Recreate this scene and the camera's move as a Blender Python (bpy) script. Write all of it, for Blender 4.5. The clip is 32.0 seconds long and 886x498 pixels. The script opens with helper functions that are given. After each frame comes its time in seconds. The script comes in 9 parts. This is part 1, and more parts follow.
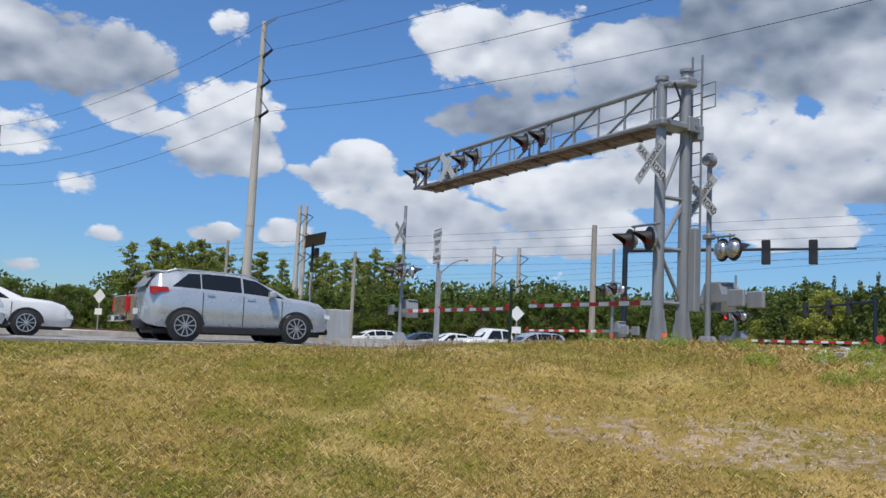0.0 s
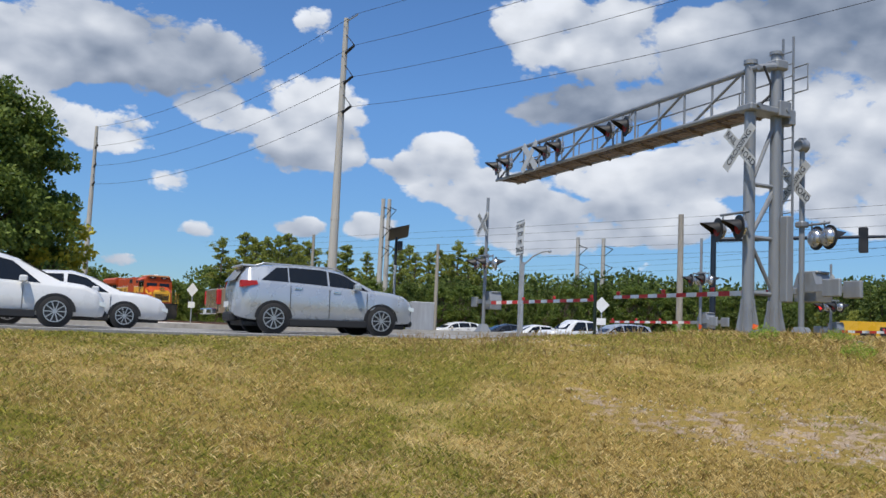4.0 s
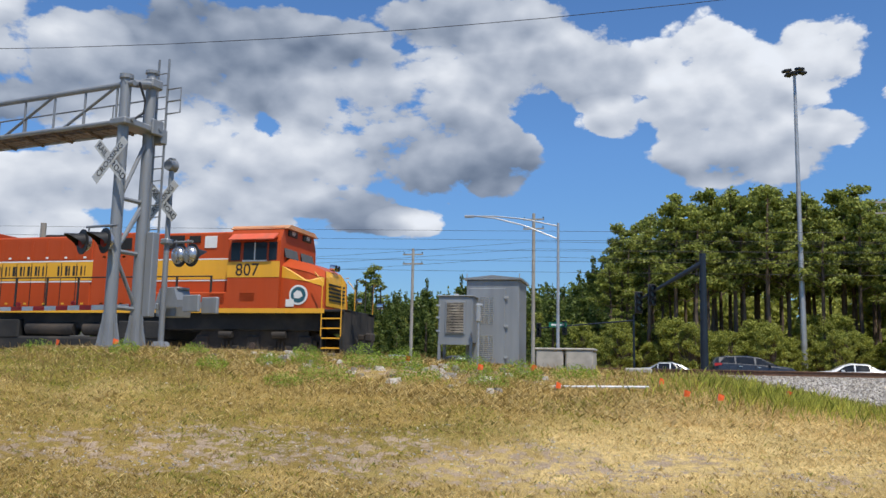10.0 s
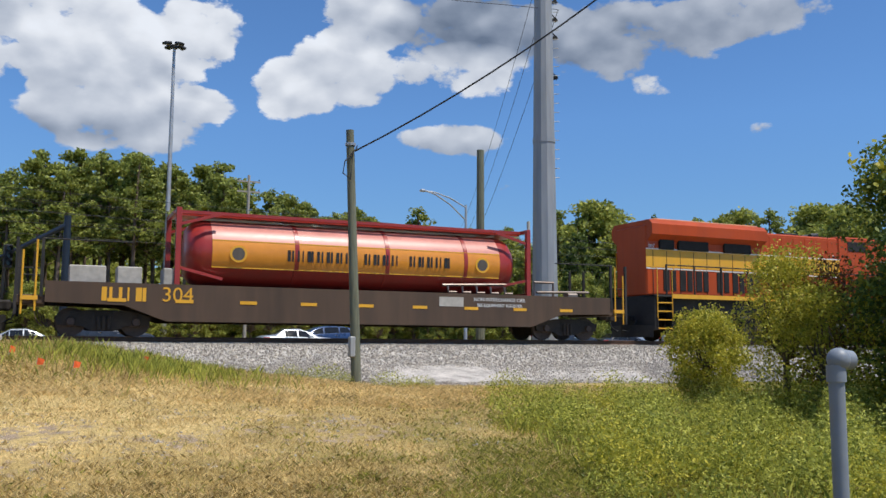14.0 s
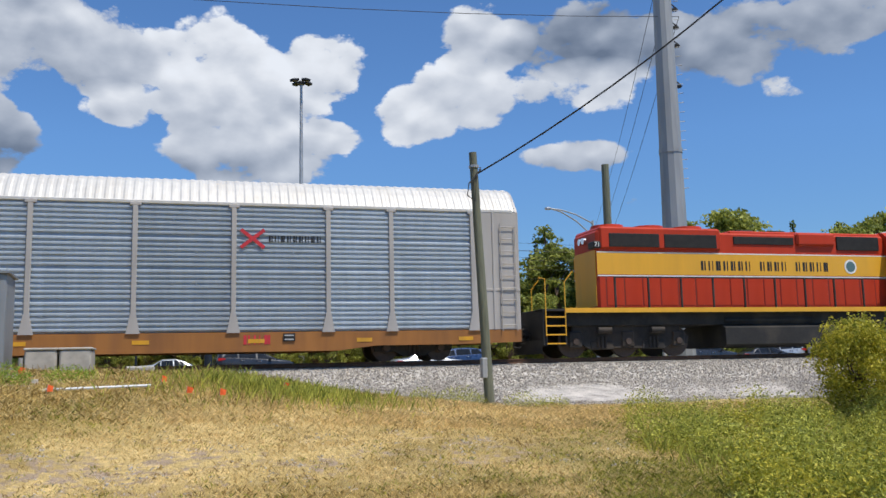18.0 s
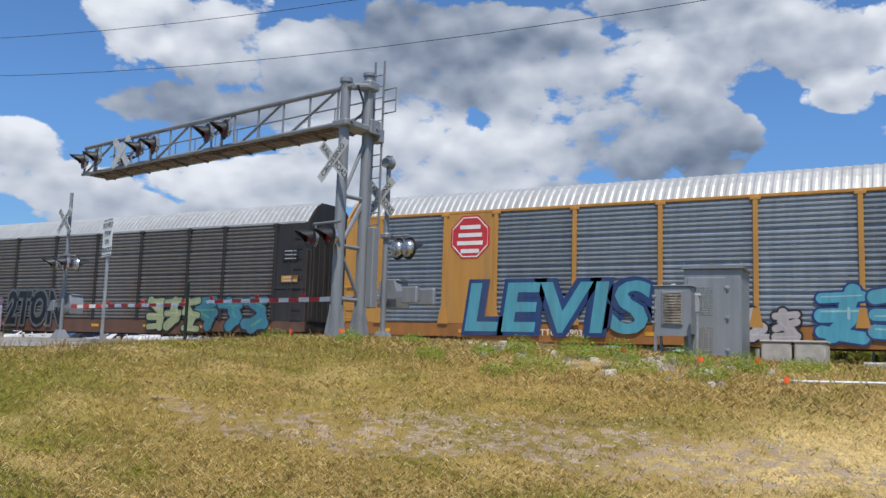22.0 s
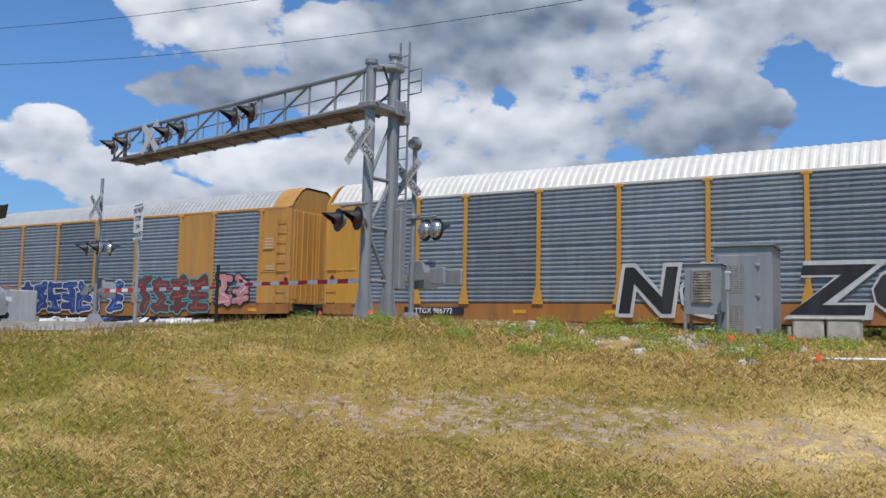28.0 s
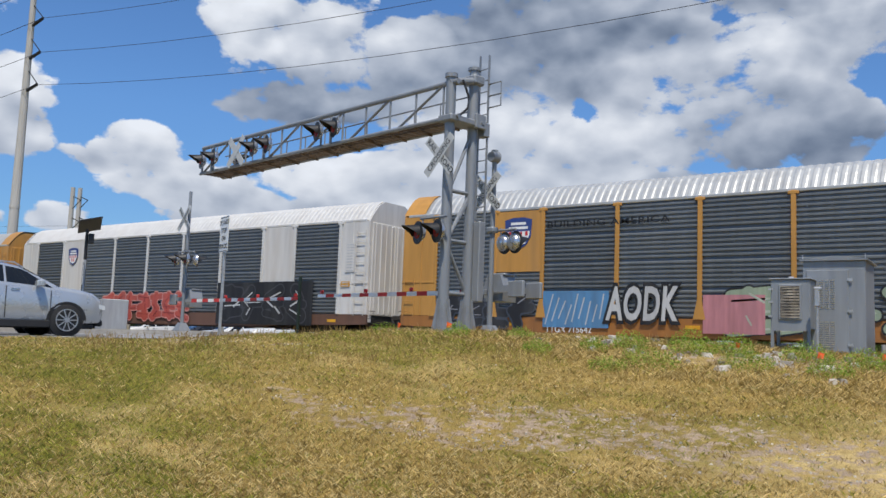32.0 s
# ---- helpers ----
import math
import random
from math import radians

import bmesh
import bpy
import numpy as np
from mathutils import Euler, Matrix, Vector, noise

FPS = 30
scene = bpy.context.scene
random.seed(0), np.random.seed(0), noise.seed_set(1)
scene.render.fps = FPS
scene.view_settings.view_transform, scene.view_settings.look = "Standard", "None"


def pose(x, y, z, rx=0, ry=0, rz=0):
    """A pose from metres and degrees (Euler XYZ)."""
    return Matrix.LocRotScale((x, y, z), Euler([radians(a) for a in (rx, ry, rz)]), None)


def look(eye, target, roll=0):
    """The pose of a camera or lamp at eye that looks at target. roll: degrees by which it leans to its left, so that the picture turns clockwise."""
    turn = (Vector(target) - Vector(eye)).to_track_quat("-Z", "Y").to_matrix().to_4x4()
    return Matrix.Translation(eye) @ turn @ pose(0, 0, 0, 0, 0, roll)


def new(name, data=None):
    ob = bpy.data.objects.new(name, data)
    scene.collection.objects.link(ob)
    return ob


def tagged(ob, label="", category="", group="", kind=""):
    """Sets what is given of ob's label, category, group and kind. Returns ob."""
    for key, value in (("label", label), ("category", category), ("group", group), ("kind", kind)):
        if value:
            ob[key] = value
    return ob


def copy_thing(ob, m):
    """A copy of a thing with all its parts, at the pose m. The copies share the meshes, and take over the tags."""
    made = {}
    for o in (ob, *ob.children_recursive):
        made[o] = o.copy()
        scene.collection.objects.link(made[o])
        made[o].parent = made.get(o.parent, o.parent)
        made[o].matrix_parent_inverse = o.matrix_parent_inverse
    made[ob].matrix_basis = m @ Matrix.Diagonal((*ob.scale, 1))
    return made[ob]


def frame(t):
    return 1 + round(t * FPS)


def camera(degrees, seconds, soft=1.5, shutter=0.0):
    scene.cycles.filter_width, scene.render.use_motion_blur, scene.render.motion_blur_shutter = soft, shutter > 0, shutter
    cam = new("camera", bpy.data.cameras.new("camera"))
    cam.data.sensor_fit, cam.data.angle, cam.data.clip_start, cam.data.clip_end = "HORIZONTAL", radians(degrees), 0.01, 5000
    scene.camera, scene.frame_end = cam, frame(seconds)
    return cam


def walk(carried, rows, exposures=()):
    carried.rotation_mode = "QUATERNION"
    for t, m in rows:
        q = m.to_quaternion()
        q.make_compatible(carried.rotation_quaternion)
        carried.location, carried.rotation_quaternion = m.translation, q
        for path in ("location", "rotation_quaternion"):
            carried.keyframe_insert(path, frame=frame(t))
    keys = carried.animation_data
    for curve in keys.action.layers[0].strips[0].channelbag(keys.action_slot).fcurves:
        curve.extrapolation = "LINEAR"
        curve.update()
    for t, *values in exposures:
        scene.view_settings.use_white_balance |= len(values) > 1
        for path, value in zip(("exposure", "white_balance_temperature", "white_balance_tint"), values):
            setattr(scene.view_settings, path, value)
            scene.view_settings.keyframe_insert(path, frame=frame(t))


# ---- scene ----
cam = camera(53.36, 32.0, soft=1.5)
EYE = (0.0, 0.0, 1.55)


def view(t, turn, tilt, lean):
    """The hand-held camera's pose from its turn to the left, tilt and lean, in degrees."""
    a, b = radians(turn), radians(tilt)
    ahead = Vector((-math.sin(a) * math.cos(b), math.cos(a) * math.cos(b), math.sin(b)))
    return t, look(EYE, Vector(EYE) + ahead * 10, lean)


walk(cam, [view(*row) for row in (
    (0, 49.98, 6.33, 2.73), (0.5, 51.09, 6.27, 2.86), (1, 52.25, 6.13, 2.87), (1.5, 53.66, 5.69, 2.52),
    (2, 54.74, 5.64, 2.5), (2.5, 55.33, 5.62, 2.64), (3, 55.36, 5.6, 2.65), (3.5, 55.35, 5.56, 2.65),
    (5.5, 55.38, 5.55, 2.67), (6, 55.35, 5.55, 2.75), (6.5, 55.05, 5.58, 2.74), (7, 53.45, 5.58, 2.6),
    (7.5, 50.12, 5.56, 2.74), (8, 45.74, 5.79, 2.77), (8.5, 41.26, 6.65, 2.38), (9, 33.68, 7.37, 2.68),
    (9.5, 24.16, 7.7, 2.03), (10, 15.56, 7.86, 1.15), (10.5, 7.13, 8.01, 0.93), (11, -2.5, 7.57, 1.21),
    (11.5, -13.51, 7.31, 0.99), (12, -21.45, 6.77, 0.77), (12.5, -25.08, 6.25, 0.58), (13, -25.54, 6.14, 0.31),
    (13.5, -25.17, 6.18, 0.26), (14, -24.24, 6.2, 0.31), (14.5, -18.35, 6.21, 0.63), (15.5, -9, 6.6, 0.65),
    (16.5, -13.54, 6.93, 0.61), (17, -22.17, 6.93, -0.02), (17.5, -25.74, 6.77, -0.12), (18, -15.94, 7.58, -1.26),
    (18.5, 2.13, 7.93, -0.3), (19, 19.35, 7.91, 0.96), (19.5, 29.76, 7.11, 2.02), (20, 35.77, 6.56, 2.38),
    (20.5, 36.15, 6.58, 2.59), (21, 33.34, 6.76, 2.33), (21.5, 30.82, 6.86, 2.01), (22, 29.36, 6.9, 1.84),
    (22.5, 29.11, 6.91, 1.8), (23, 29.04, 6.9, 1.76), (23.5, 29.03, 6.92, 1.82), (24, 28.99, 7.06, 1.85),
    (24.5, 29.04, 7.46, 1.91), (26.5, 29, 7.75, 2.02), (27, 29.47, 7.25, 1.92), (27.5, 30.06, 6.31, 1.72),
    (28, 31.12, 5.6, 1.35), (28.5, 32.62, 6.2, 0.91), (29, 32.74, 6.06, 0.88), (29.5, 33.51, 5.81, 1.05),
    (30, 34.71, 5.94, 1.53), (30.5, 35.48, 6.19, 1.9), (31, 36, 6.28, 2.09), (31.5, 36.38, 6.26, 2.17),
    (32, 36.29, 6.27, 2.18),)])

# ---- world, sun ----
SUN_TURN, SUN_UP = radians(143), radians(64)   # clockwise from +y, above the horizon


def math_node(tree, op, a, b=None, c=None, clamp=False):
    n = tree.nodes.new("ShaderNodeMath")
    n.operation, n.use_clamp = op, clamp
    for k, v in enumerate((a, b, c)):
        if v is None:
            continue
        if isinstance(v, (int, float)):
            n.inputs[k].default_value = v
        else:
            tree.links.new(v, n.inputs[k])
    return n.outputs[0]


def make_world():
    w = bpy.data.worlds.new("sky")
    scene.world = w
    w.use_nodes = True
    t = w.node_tree
    t.nodes.clear()
    M = lambda op, a, b=None, c=None, clamp=False: math_node(t, op, a, b, c, clamp)
    out, bg = t.nodes.new("ShaderNodeOutputWorld"), t.nodes.new("ShaderNodeBackground")
    sky = t.nodes.new("ShaderNodeTexSky")
    sky.sky_type, sky.sun_disc = "NISHITA", False
    sky.sun_elevation, sky.sun_rotation = SUN_UP, SUN_TURN
    sky.air_density, sky.dust_density, sky.ozone_density = 1.0, 0.1, 6.0
    pos = t.nodes.new("ShaderNodeTexCoord")
    sep = t.nodes.new("ShaderNodeSeparateXYZ")
    t.links.new(pos.outputs["Generated"], sep.inputs[0])
    x, y, z = sep.outputs
    az = M("MULTIPLY", M("ARCTAN2", M("MULTIPLY", x, -1.0), y), 57.2958)
    el = M("MULTIPLY", M("ARCSINE", z), 57.2958)

    spot = t.nodes.new("ShaderNodeCombineXYZ")
    t.links.new(az, spot.inputs[0])
    t.links.new(el, spot.inputs[1])

    def vec(op, a, b, c=None):
        n = t.nodes.new("ShaderNodeVectorMath")
        n.operation = op
        for k, v in enumerate((a, b, c)):
            if isinstance(v, tuple):
                n.inputs[k].default_value = v
            elif v is not None:
                t.links.new(v, n.inputs[k])
        return n.outputs["Value" if op == "DOT_PRODUCT" else "Vector"]

    def banks():
        """How thick the cloud is, and how grey, weighted over the banks; each is whiter at its top."""
        thick, grey = 0.0, 0.0
        for a, e, sa, se, g in CLOUDS:
            d = vec("MULTIPLY_ADD", spot.outputs[0], (1 / sa, 1 / se, 0.0), (-a / sa, -e / se, 1.0))
            w = M("SUBTRACT", 2.0, vec("DOT_PRODUCT", d, d), clamp=True)
            grey = M("MULTIPLY_ADD", w, vec("DOT_PRODUCT", d, (0.0, -0.22, g)), grey)
            thick = M("MULTIPLY_ADD", w, min(1.0, 0.25 + sa / 4.5), thick)
        return thick, grey

    def puffs(lift, detail):
        up = M("ADD", el, lift)
        comb = t.nodes.new("ShaderNodeCombineXYZ")
        t.links.new(M("MULTIPLY", az, 0.13), comb.inputs[0])
        t.links.new(M("MULTIPLY", up, 0.21), comb.inputs[1])
        n = t.nodes.new("ShaderNodeTexNoise")
        n.inputs["Scale"].default_value, n.inputs["Detail"].default_value = 1.0, detail
        n.inputs["Roughness"].default_value, n.inputs["Lacunarity"].default_value = 0.66, 2.1
        n.inputs["Distortion"].default_value = 0.25
        t.links.new(comb.outputs[0], n.inputs["Vector"])
        v = t.nodes.new("ShaderNodeTexVoronoi")
        v.feature, v.distance = "SMOOTH_F1", "EUCLIDEAN"
        v.inputs["Scale"].default_value, v.inputs["Detail"].default_value = 2.6, detail * 0.45
        v.inputs["Roughness"].default_value, v.inputs["Smoothness"].default_value = 0.55, 0.3
        t.links.new(comb.outputs[0], v.inputs["Vector"])
        return M("MULTIPLY_ADD", M("SUBTRACT", n.outputs["Fac"], 0.5), 2.7, M("MULTIPLY", M("SUBTRACT", 0.42, v.outputs["Distance"]), 1.1))

    bank, grey = banks()
    bank = M("MULTIPLY_ADD", M("MULTIPLY", M("SUBTRACT", el, 23.0), 0.1, clamp=True), 0.35, bank)
    veil = vec("MULTIPLY_ADD", spot.outputs[0], (1 / 26, 1 / 7.5, 0.0), (-42 / 26, -7.5 / 7.5, 1.0))
    bank = M("MULTIPLY_ADD", M("SUBTRACT", 2.0, vec("DOT_PRODUCT", veil, veil), clamp=True), 0.26, bank)
    mean_grey = M("DIVIDE", grey, M("ADD", bank, 0.12))
    here, soft, above = puffs(0.0, 9.0), puffs(-0.3, 2.6), puffs(1.1, 2.6)
    body = M("ADD", M("MINIMUM", M("MULTIPLY", bank, 2.3), 1.9), here)
    cover = M("MULTIPLY", M("SUBTRACT", body, 0.36), 2.8, clamp=True)
    cover = M("MULTIPLY", cover, M("MULTIPLY", M("SUBTRACT", el, 0.6), 0.35, clamp=True), clamp=True)
    bright = M("MULTIPLY_ADD", M("SUBTRACT", soft, above), 0.17, 0.985)
    bright = M("SUBTRACT", bright, M("MULTIPLY", mean_grey, 0.68))
    bright = M("MULTIPLY_ADD", M("SUBTRACT", here, soft), 0.075, bright)
    bright = M("MINIMUM", M("MAXIMUM", bright, 0.38), 1.08)
    tint = t.nodes.new("ShaderNodeMix")
    tint.data_type = "RGBA"
    tint.inputs["A"].default_value, tint.inputs["B"].default_value = (0.15, 0.36, 0.76, 1), (0.94, 0.99, 1.08, 1)
    t.links.new(bright, tint.inputs["Factor"])
    cloud = t.nodes.new("ShaderNodeVectorMath")
    cloud.operation = "SCALE"
    t.links.new(tint.outputs["Result"], cloud.inputs[0])
    t.links.new(M("MULTIPLY", bright, CLOUD_LIGHT), cloud.inputs["Scale"])
    mix = t.nodes.new("ShaderNodeMix")
    mix.data_type = "RGBA"
    t.links.new(cover, mix.inputs["Factor"])
    deep = t.nodes.new("ShaderNodeVectorMath")
    deep.operation = "MULTIPLY"
    deep.inputs[1].default_value = (0.86, 1.12, 1.36)
    t.links.new(sky.outputs[0], deep.inputs[0])
    low = t.nodes.new("ShaderNodeVectorMath")
    low.operation = "SCALE"
    t.links.new(deep.outputs[0], low.inputs[0])
    t.links.new(M("MULTIPLY_ADD", M("MULTIPLY", el, 0.07, clamp=True), 0.32, 0.68), low.inputs["Scale"])
    t.links.new(low.outputs[0], mix.inputs["A"])
    t.links.new(cloud.outputs[0], mix.inputs["B"])
    t.links.new(mix.outputs["Result"], bg.inputs["Color"])
    bg.inputs["Strength"].default_value = SKY
    t.links.new(bg.outputs[0], out.inputs[0])


SKY, CLOUD_LIGHT = 0.10, 8.0
# cloud banks: turn to the left of +y and height in degrees, half widths, greyness
CLOUDS_WEST = ((75.2, 16.2, 9.6, 3.5, 0.5), (79.8, 16.7, 5.5, 2.9, 0.25), (64.5, 19.3, 2.2, 1.5, 0), (81.6, 14.1, 2.8, 2.9, 0.15), (77.5, 11.5, 5.1, 2.0, 0.05),
               (70.2, 13.1, 3.3, 1.5, 0.1), (64.2, 13.8, 4.4, 3.1, 0.05), (64.4, 11.4, 5.5, 2.0, 0.3), (72.8, 8.9, 2.3, 1.2, 0), (70.9, 5.9, 1.8, 0.8, 0.05),
               (75.4, 3.7, 2.2, 0.7, 0.2), (64.6, 6.4, 2.4, 0.9, 0.15), (60.1, 6.8, 2.6, 1.2, 0.15), (49.9, 19.5, 4.0, 3.5, 0), (44.3, 19.5, 5.5, 3.3, 0.2),
               (55.9, 11.8, 3.3, 1.8, 0.05), (58.5, 10.6, 2.2, 1.1, 0.3))
CLOUDS_NORTH_WEST = ((46.0, 15.2, 7.7, 2.2, 0.75), (37.8, 17.3, 7.4, 2.6, 0.55), (30.6, 18.4, 6.2, 3.5, 0.6), (38.9, 19.0, 3.3, 2.2, 0.1), (53.6, 9.6, 5.5, 1.8, 0.2),
                     (44.4, 10.4, 4.4, 1.4, 0), (48.7, 7.4, 7.0, 2.3, 0.35), (41.5, 7.9, 5.5, 2.2, 0.25), (31.8, 12.9, 6.2, 4.0, 0.15), (30.0, 9.2, 4.8, 2.0, 0.3),
                     (30.1, 20.8, 11.0, 2.8, 0.8), (44.1, 17.9, 4.0, 2.2, 0.1), (31.2, 13.3, 4.4, 4.4, 0.15), (22.7, 16.0, 4.8, 3.1, 0), (16.4, 18.4, 3.3, 2.4, 0),
                     (27.4, 10.9, 5.1, 2.2, 0.3), (40.8, 10.7, 7.4, 1.8, 0.2))
CLOUDS_NORTH = ((16.3, 14.1, 7.0, 4.4, 0.6), (21.0, 9.9, 4.0, 1.7, 0.75), (11.6, 13.4, 3.3, 2.9, 0.6), (8.7, 20.2, 7.4, 4.0, 0.3), (14.6, 22.5, 8.1, 2.2, 0.5),
                (27.3, 8.0, 4.4, 1.7, 0.15), (17.7, 9.4, 3.1, 1.3, 0.05), (5.3, 16.3, 2.4, 1.5, 0.1), (24.0, 18.5, 7.0, 4.0, 0.45), (17.0, 17.0, 7.0, 4.5, 0.3), (36.0, 13.0, 6.0, 4.0, 0.2), (25.0, 12.5, 5.0, 3.0, 0.2), (-0.4, 18.8, 4.0, 4.8, 0.05), (-0.9, 13.9, 4.0, 2.9, 0.35))
CLOUDS_NORTH_EAST = ((-3.9, 17.7, 7.0, 4.6, 0.05), (-4.8, 13.3, 5.5, 2.3, 0.3), (-8.8, 19.5, 3.3, 2.6, 0), (5.3, 18.6, 3.3, 2.2, 0.3), (3.9, 16.2, 2.6, 1.5, 0.1),
                     (-9.0, 14.9, 2.8, 1.2, 0.1), (-17.8, 17.3, 5.5, 3.1, 0.1), (-14.0, 16.0, 3.3, 2.3, 0), (-18.8, 21.1, 4.0, 2.6, 0.2), (-26.4, 20.5, 7.0, 2.8, 0.75),
                     (-25.7, 17.5, 4.8, 2.0, 0.1), (-25.0, 13.3, 5.0, 1.5, 0.35), (-36.0, 19.4, 9.2, 3.1, 0.6), (-43.6, 20.0, 6.6, 1.8, 0.5), (-38.1, 16.2, 2.0, 1.0, 0.2),
                     (-44.3, 13.3, 1.5, 0.6, 0.2), (-28.3, 10.3, 1.1, 0.7, 0.3))
CLOUDS = CLOUDS_WEST + CLOUDS_NORTH_WEST + CLOUDS_NORTH + CLOUDS_NORTH_EAST
make_world()
sun = new("sun", bpy.data.lights.new("sun", "SUN"))
sun.data.energy, sun.data.angle, sun.data.color = 4.5, radians(0.6), (1.0, 0.94, 0.84)
sun.matrix_world = look(Vector((math.sin(SUN_TURN) * math.cos(SUN_UP), math.cos(SUN_TURN) * math.cos(SUN_UP), math.sin(SUN_UP))) * 50,
                        (0, 0, 0))
scene.view_settings.exposure = 0.0


# ---- materials ----
def mat(name, color, rough=0.6, metal=0.0, vary=0.12, grain=9.0, bump=0.15, dirt=0.0, dirt_color=(0.12, 0.09, 0.06), streak=False,
        own=0.0, color2=None, mixing=(0.45, 0.6), mix_scale=0.6, spec=0.5, coat=0.0):
    """A surface with variation at two scales, fine relief, and optional second colour and dirt in patches."""
    m = bpy.data.materials.new(name)
    m.use_nodes = True
    t = m.node_tree
    L = t.links.new
    p = t.nodes["Principled BSDF"]
    p.inputs["Roughness"].default_value, p.inputs["Metallic"].default_value = rough, metal
    p.inputs["Specular IOR Level"].default_value, p.inputs["Coat Weight"].default_value = spec, coat
    tc, mp = t.nodes.new("ShaderNodeTexCoord"), t.nodes.new("ShaderNodeMapping")
    if streak:
        mp.inputs["Scale"].default_value = (1.0, 1.0, 0.12)
    L(tc.outputs["Object"], mp.inputs[0])

    def noise_tex(scale, detail=5.0):
        n = t.nodes.new("ShaderNodeTexNoise")
        n.inputs["Scale"].default_value, n.inputs["Detail"].default_value = scale, detail
        L(mp.outputs[0], n.inputs["Vector"])
        return n.outputs["Fac"]

    def blend(fac, a, b):
        n = t.nodes.new("ShaderNodeMix")
        n.data_type = "RGBA"
        for socket, v in ((n.inputs["Factor"], fac), (n.inputs["A"], a), (n.inputs["B"], b)):
            if isinstance(v, tuple):
                socket.default_value = (*v, 1)
            elif isinstance(v, float):
                socket.default_value = v
            else:
                L(v, socket)
        return n.outputs["Result"]

    def ramp(v, lo, hi):
        return math_node(t, "DIVIDE", math_node(t, "SUBTRACT", v, lo), hi - lo, clamp=True)

    fine, broad = noise_tex(grain), noise_tex(grain * 0.11, 3.0)
    base = color
    if color2:
        base = blend(ramp(noise_tex(mix_scale, 6.0), *mixing), color, color2)
    dark = tuple(c * (1 - 2.2 * vary) for c in color)
    both = math_node(t, "ADD", math_node(t, "MULTIPLY", fine, 0.5), math_node(t, "MULTIPLY", broad, 0.5))
    if color2:
        hsv = t.nodes.new("ShaderNodeHueSaturation")
        L(base, hsv.inputs["Color"])
        L(math_node(t, "ADD", 1.0 - vary * 1.6, math_node(t, "MULTIPLY", both, vary * 3.2)), hsv.inputs["Value"])
        base = hsv.outputs[0]
    else:
        base = blend(ramp(both, 0.3, 0.62), dark, tuple(min(1.0, c * (1 + 0.7 * vary)) for c in color))
    if dirt:
        base = blend(math_node(t, "MULTIPLY", ramp(noise_tex(1.3, 6.0), 0.48, 0.68), dirt), base, dirt_color)
    if own:
        info = t.nodes.new("ShaderNodeObjectInfo")
        hsv = t.nodes.new("ShaderNodeHueSaturation")
        L(base, hsv.inputs["Color"])
        L(math_node(t, "ADD", 1.0 - own, math_node(t, "MULTIPLY", info.outputs["Random"], 2 * own)), hsv.inputs["Value"])
        base = hsv.outputs[0]
    if isinstance(base, tuple):
        p.inputs["Base Color"].default_value = (*base, 1)
    else:
        L(base, p.inputs["Base Color"])
    L(math_node(t, "ADD", rough - 0.08, math_node(t, "MULTIPLY", fine, 0.16), clamp=True), p.inputs["Roughness"])
    if bump:
        b = t.nodes.new("ShaderNodeBump")
        b.inputs["Strength"].default_value, b.inputs["Distance"].default_value = bump, 0.01
        L(fine, b.inputs["Height"])
        L(b.outputs[0], p.inputs["Normal"])
    return m


def leaf_mat(name, a, b, rough=0.55):
    """Foliage: two greens by leaf, some light through the blades."""
    m = bpy.data.materials.new(name)
    m.use_nodes = True
    t = m.node_tree
    p = t.nodes["Principled BSDF"]
    geo = t.nodes.new("ShaderNodeNewGeometry")
    n = t.nodes.new("ShaderNodeMix")
    n.data_type = "RGBA"
    n.inputs["A"].default_value, n.inputs["B"].default_value = (*a, 1), (*b, 1)
    t.links.new(geo.outputs["Random Per Island"], n.inputs["Factor"])
    t.links.new(n.outputs["Result"], p.inputs["Base Color"])
    p.inputs["Roughness"].default_value, p.inputs["Specular IOR Level"].default_value = rough, 0.3
    tr, add = t.nodes.new("ShaderNodeBsdfTranslucent"), t.nodes.new("ShaderNodeMixShader")
    t.links.new(n.outputs["Result"], tr.inputs["Color"])
    add.inputs[0].default_value = 0.4
    t.links.new(p.outputs[0], add.inputs[1])
    t.links.new(tr.outputs[0], add.inputs[2])
    t.links.new(add.outputs[0], t.nodes["Material Output"].inputs["Surface"])
    return m


def glow_mat(name, color, strength):
    m = bpy.data.materials.new(name)
    m.use_nodes = True
    p = m.node_tree.nodes["Principled BSDF"]
    p.inputs["Base Color"].default_value = (*color, 1)
    p.inputs["Emission Color"].default_value, p.inputs["Emission Strength"].default_value = (*color, 1), strength
    return m


def glass_mat(name, tint=(0.012, 0.014, 0.016)):
    m = mat(name, tint, 0.08, 0.0, 0.02, 3.0, 0.0, spec=0.45)
    return m


GALV = mat("galvanised steel", (0.46, 0.47, 0.48), 0.5, 0.55, 0.14, 14, 0.1, 0.25, (0.25, 0.24, 0.23))
GALV_DULL = mat("dull zinc", (0.40, 0.41, 0.42), 0.62, 0.3, 0.12, 8, 0.1, 0.3, (0.22, 0.2, 0.18), streak=True)
BLACK = mat("black paint", (0.015, 0.015, 0.016), 0.5, 0.0, 0.2, 20, 0.1, 0.2, (0.06, 0.055, 0.05))
RUBBER = mat("tyre rubber", (0.02, 0.02, 0.021), 0.85, 0.0, 0.2, 30, 0.3)
STEEL = mat("worn steel", (0.22, 0.19, 0.17), 0.45, 0.6, 0.2, 20, 0.2, 0.5, (0.16, 0.08, 0.04))
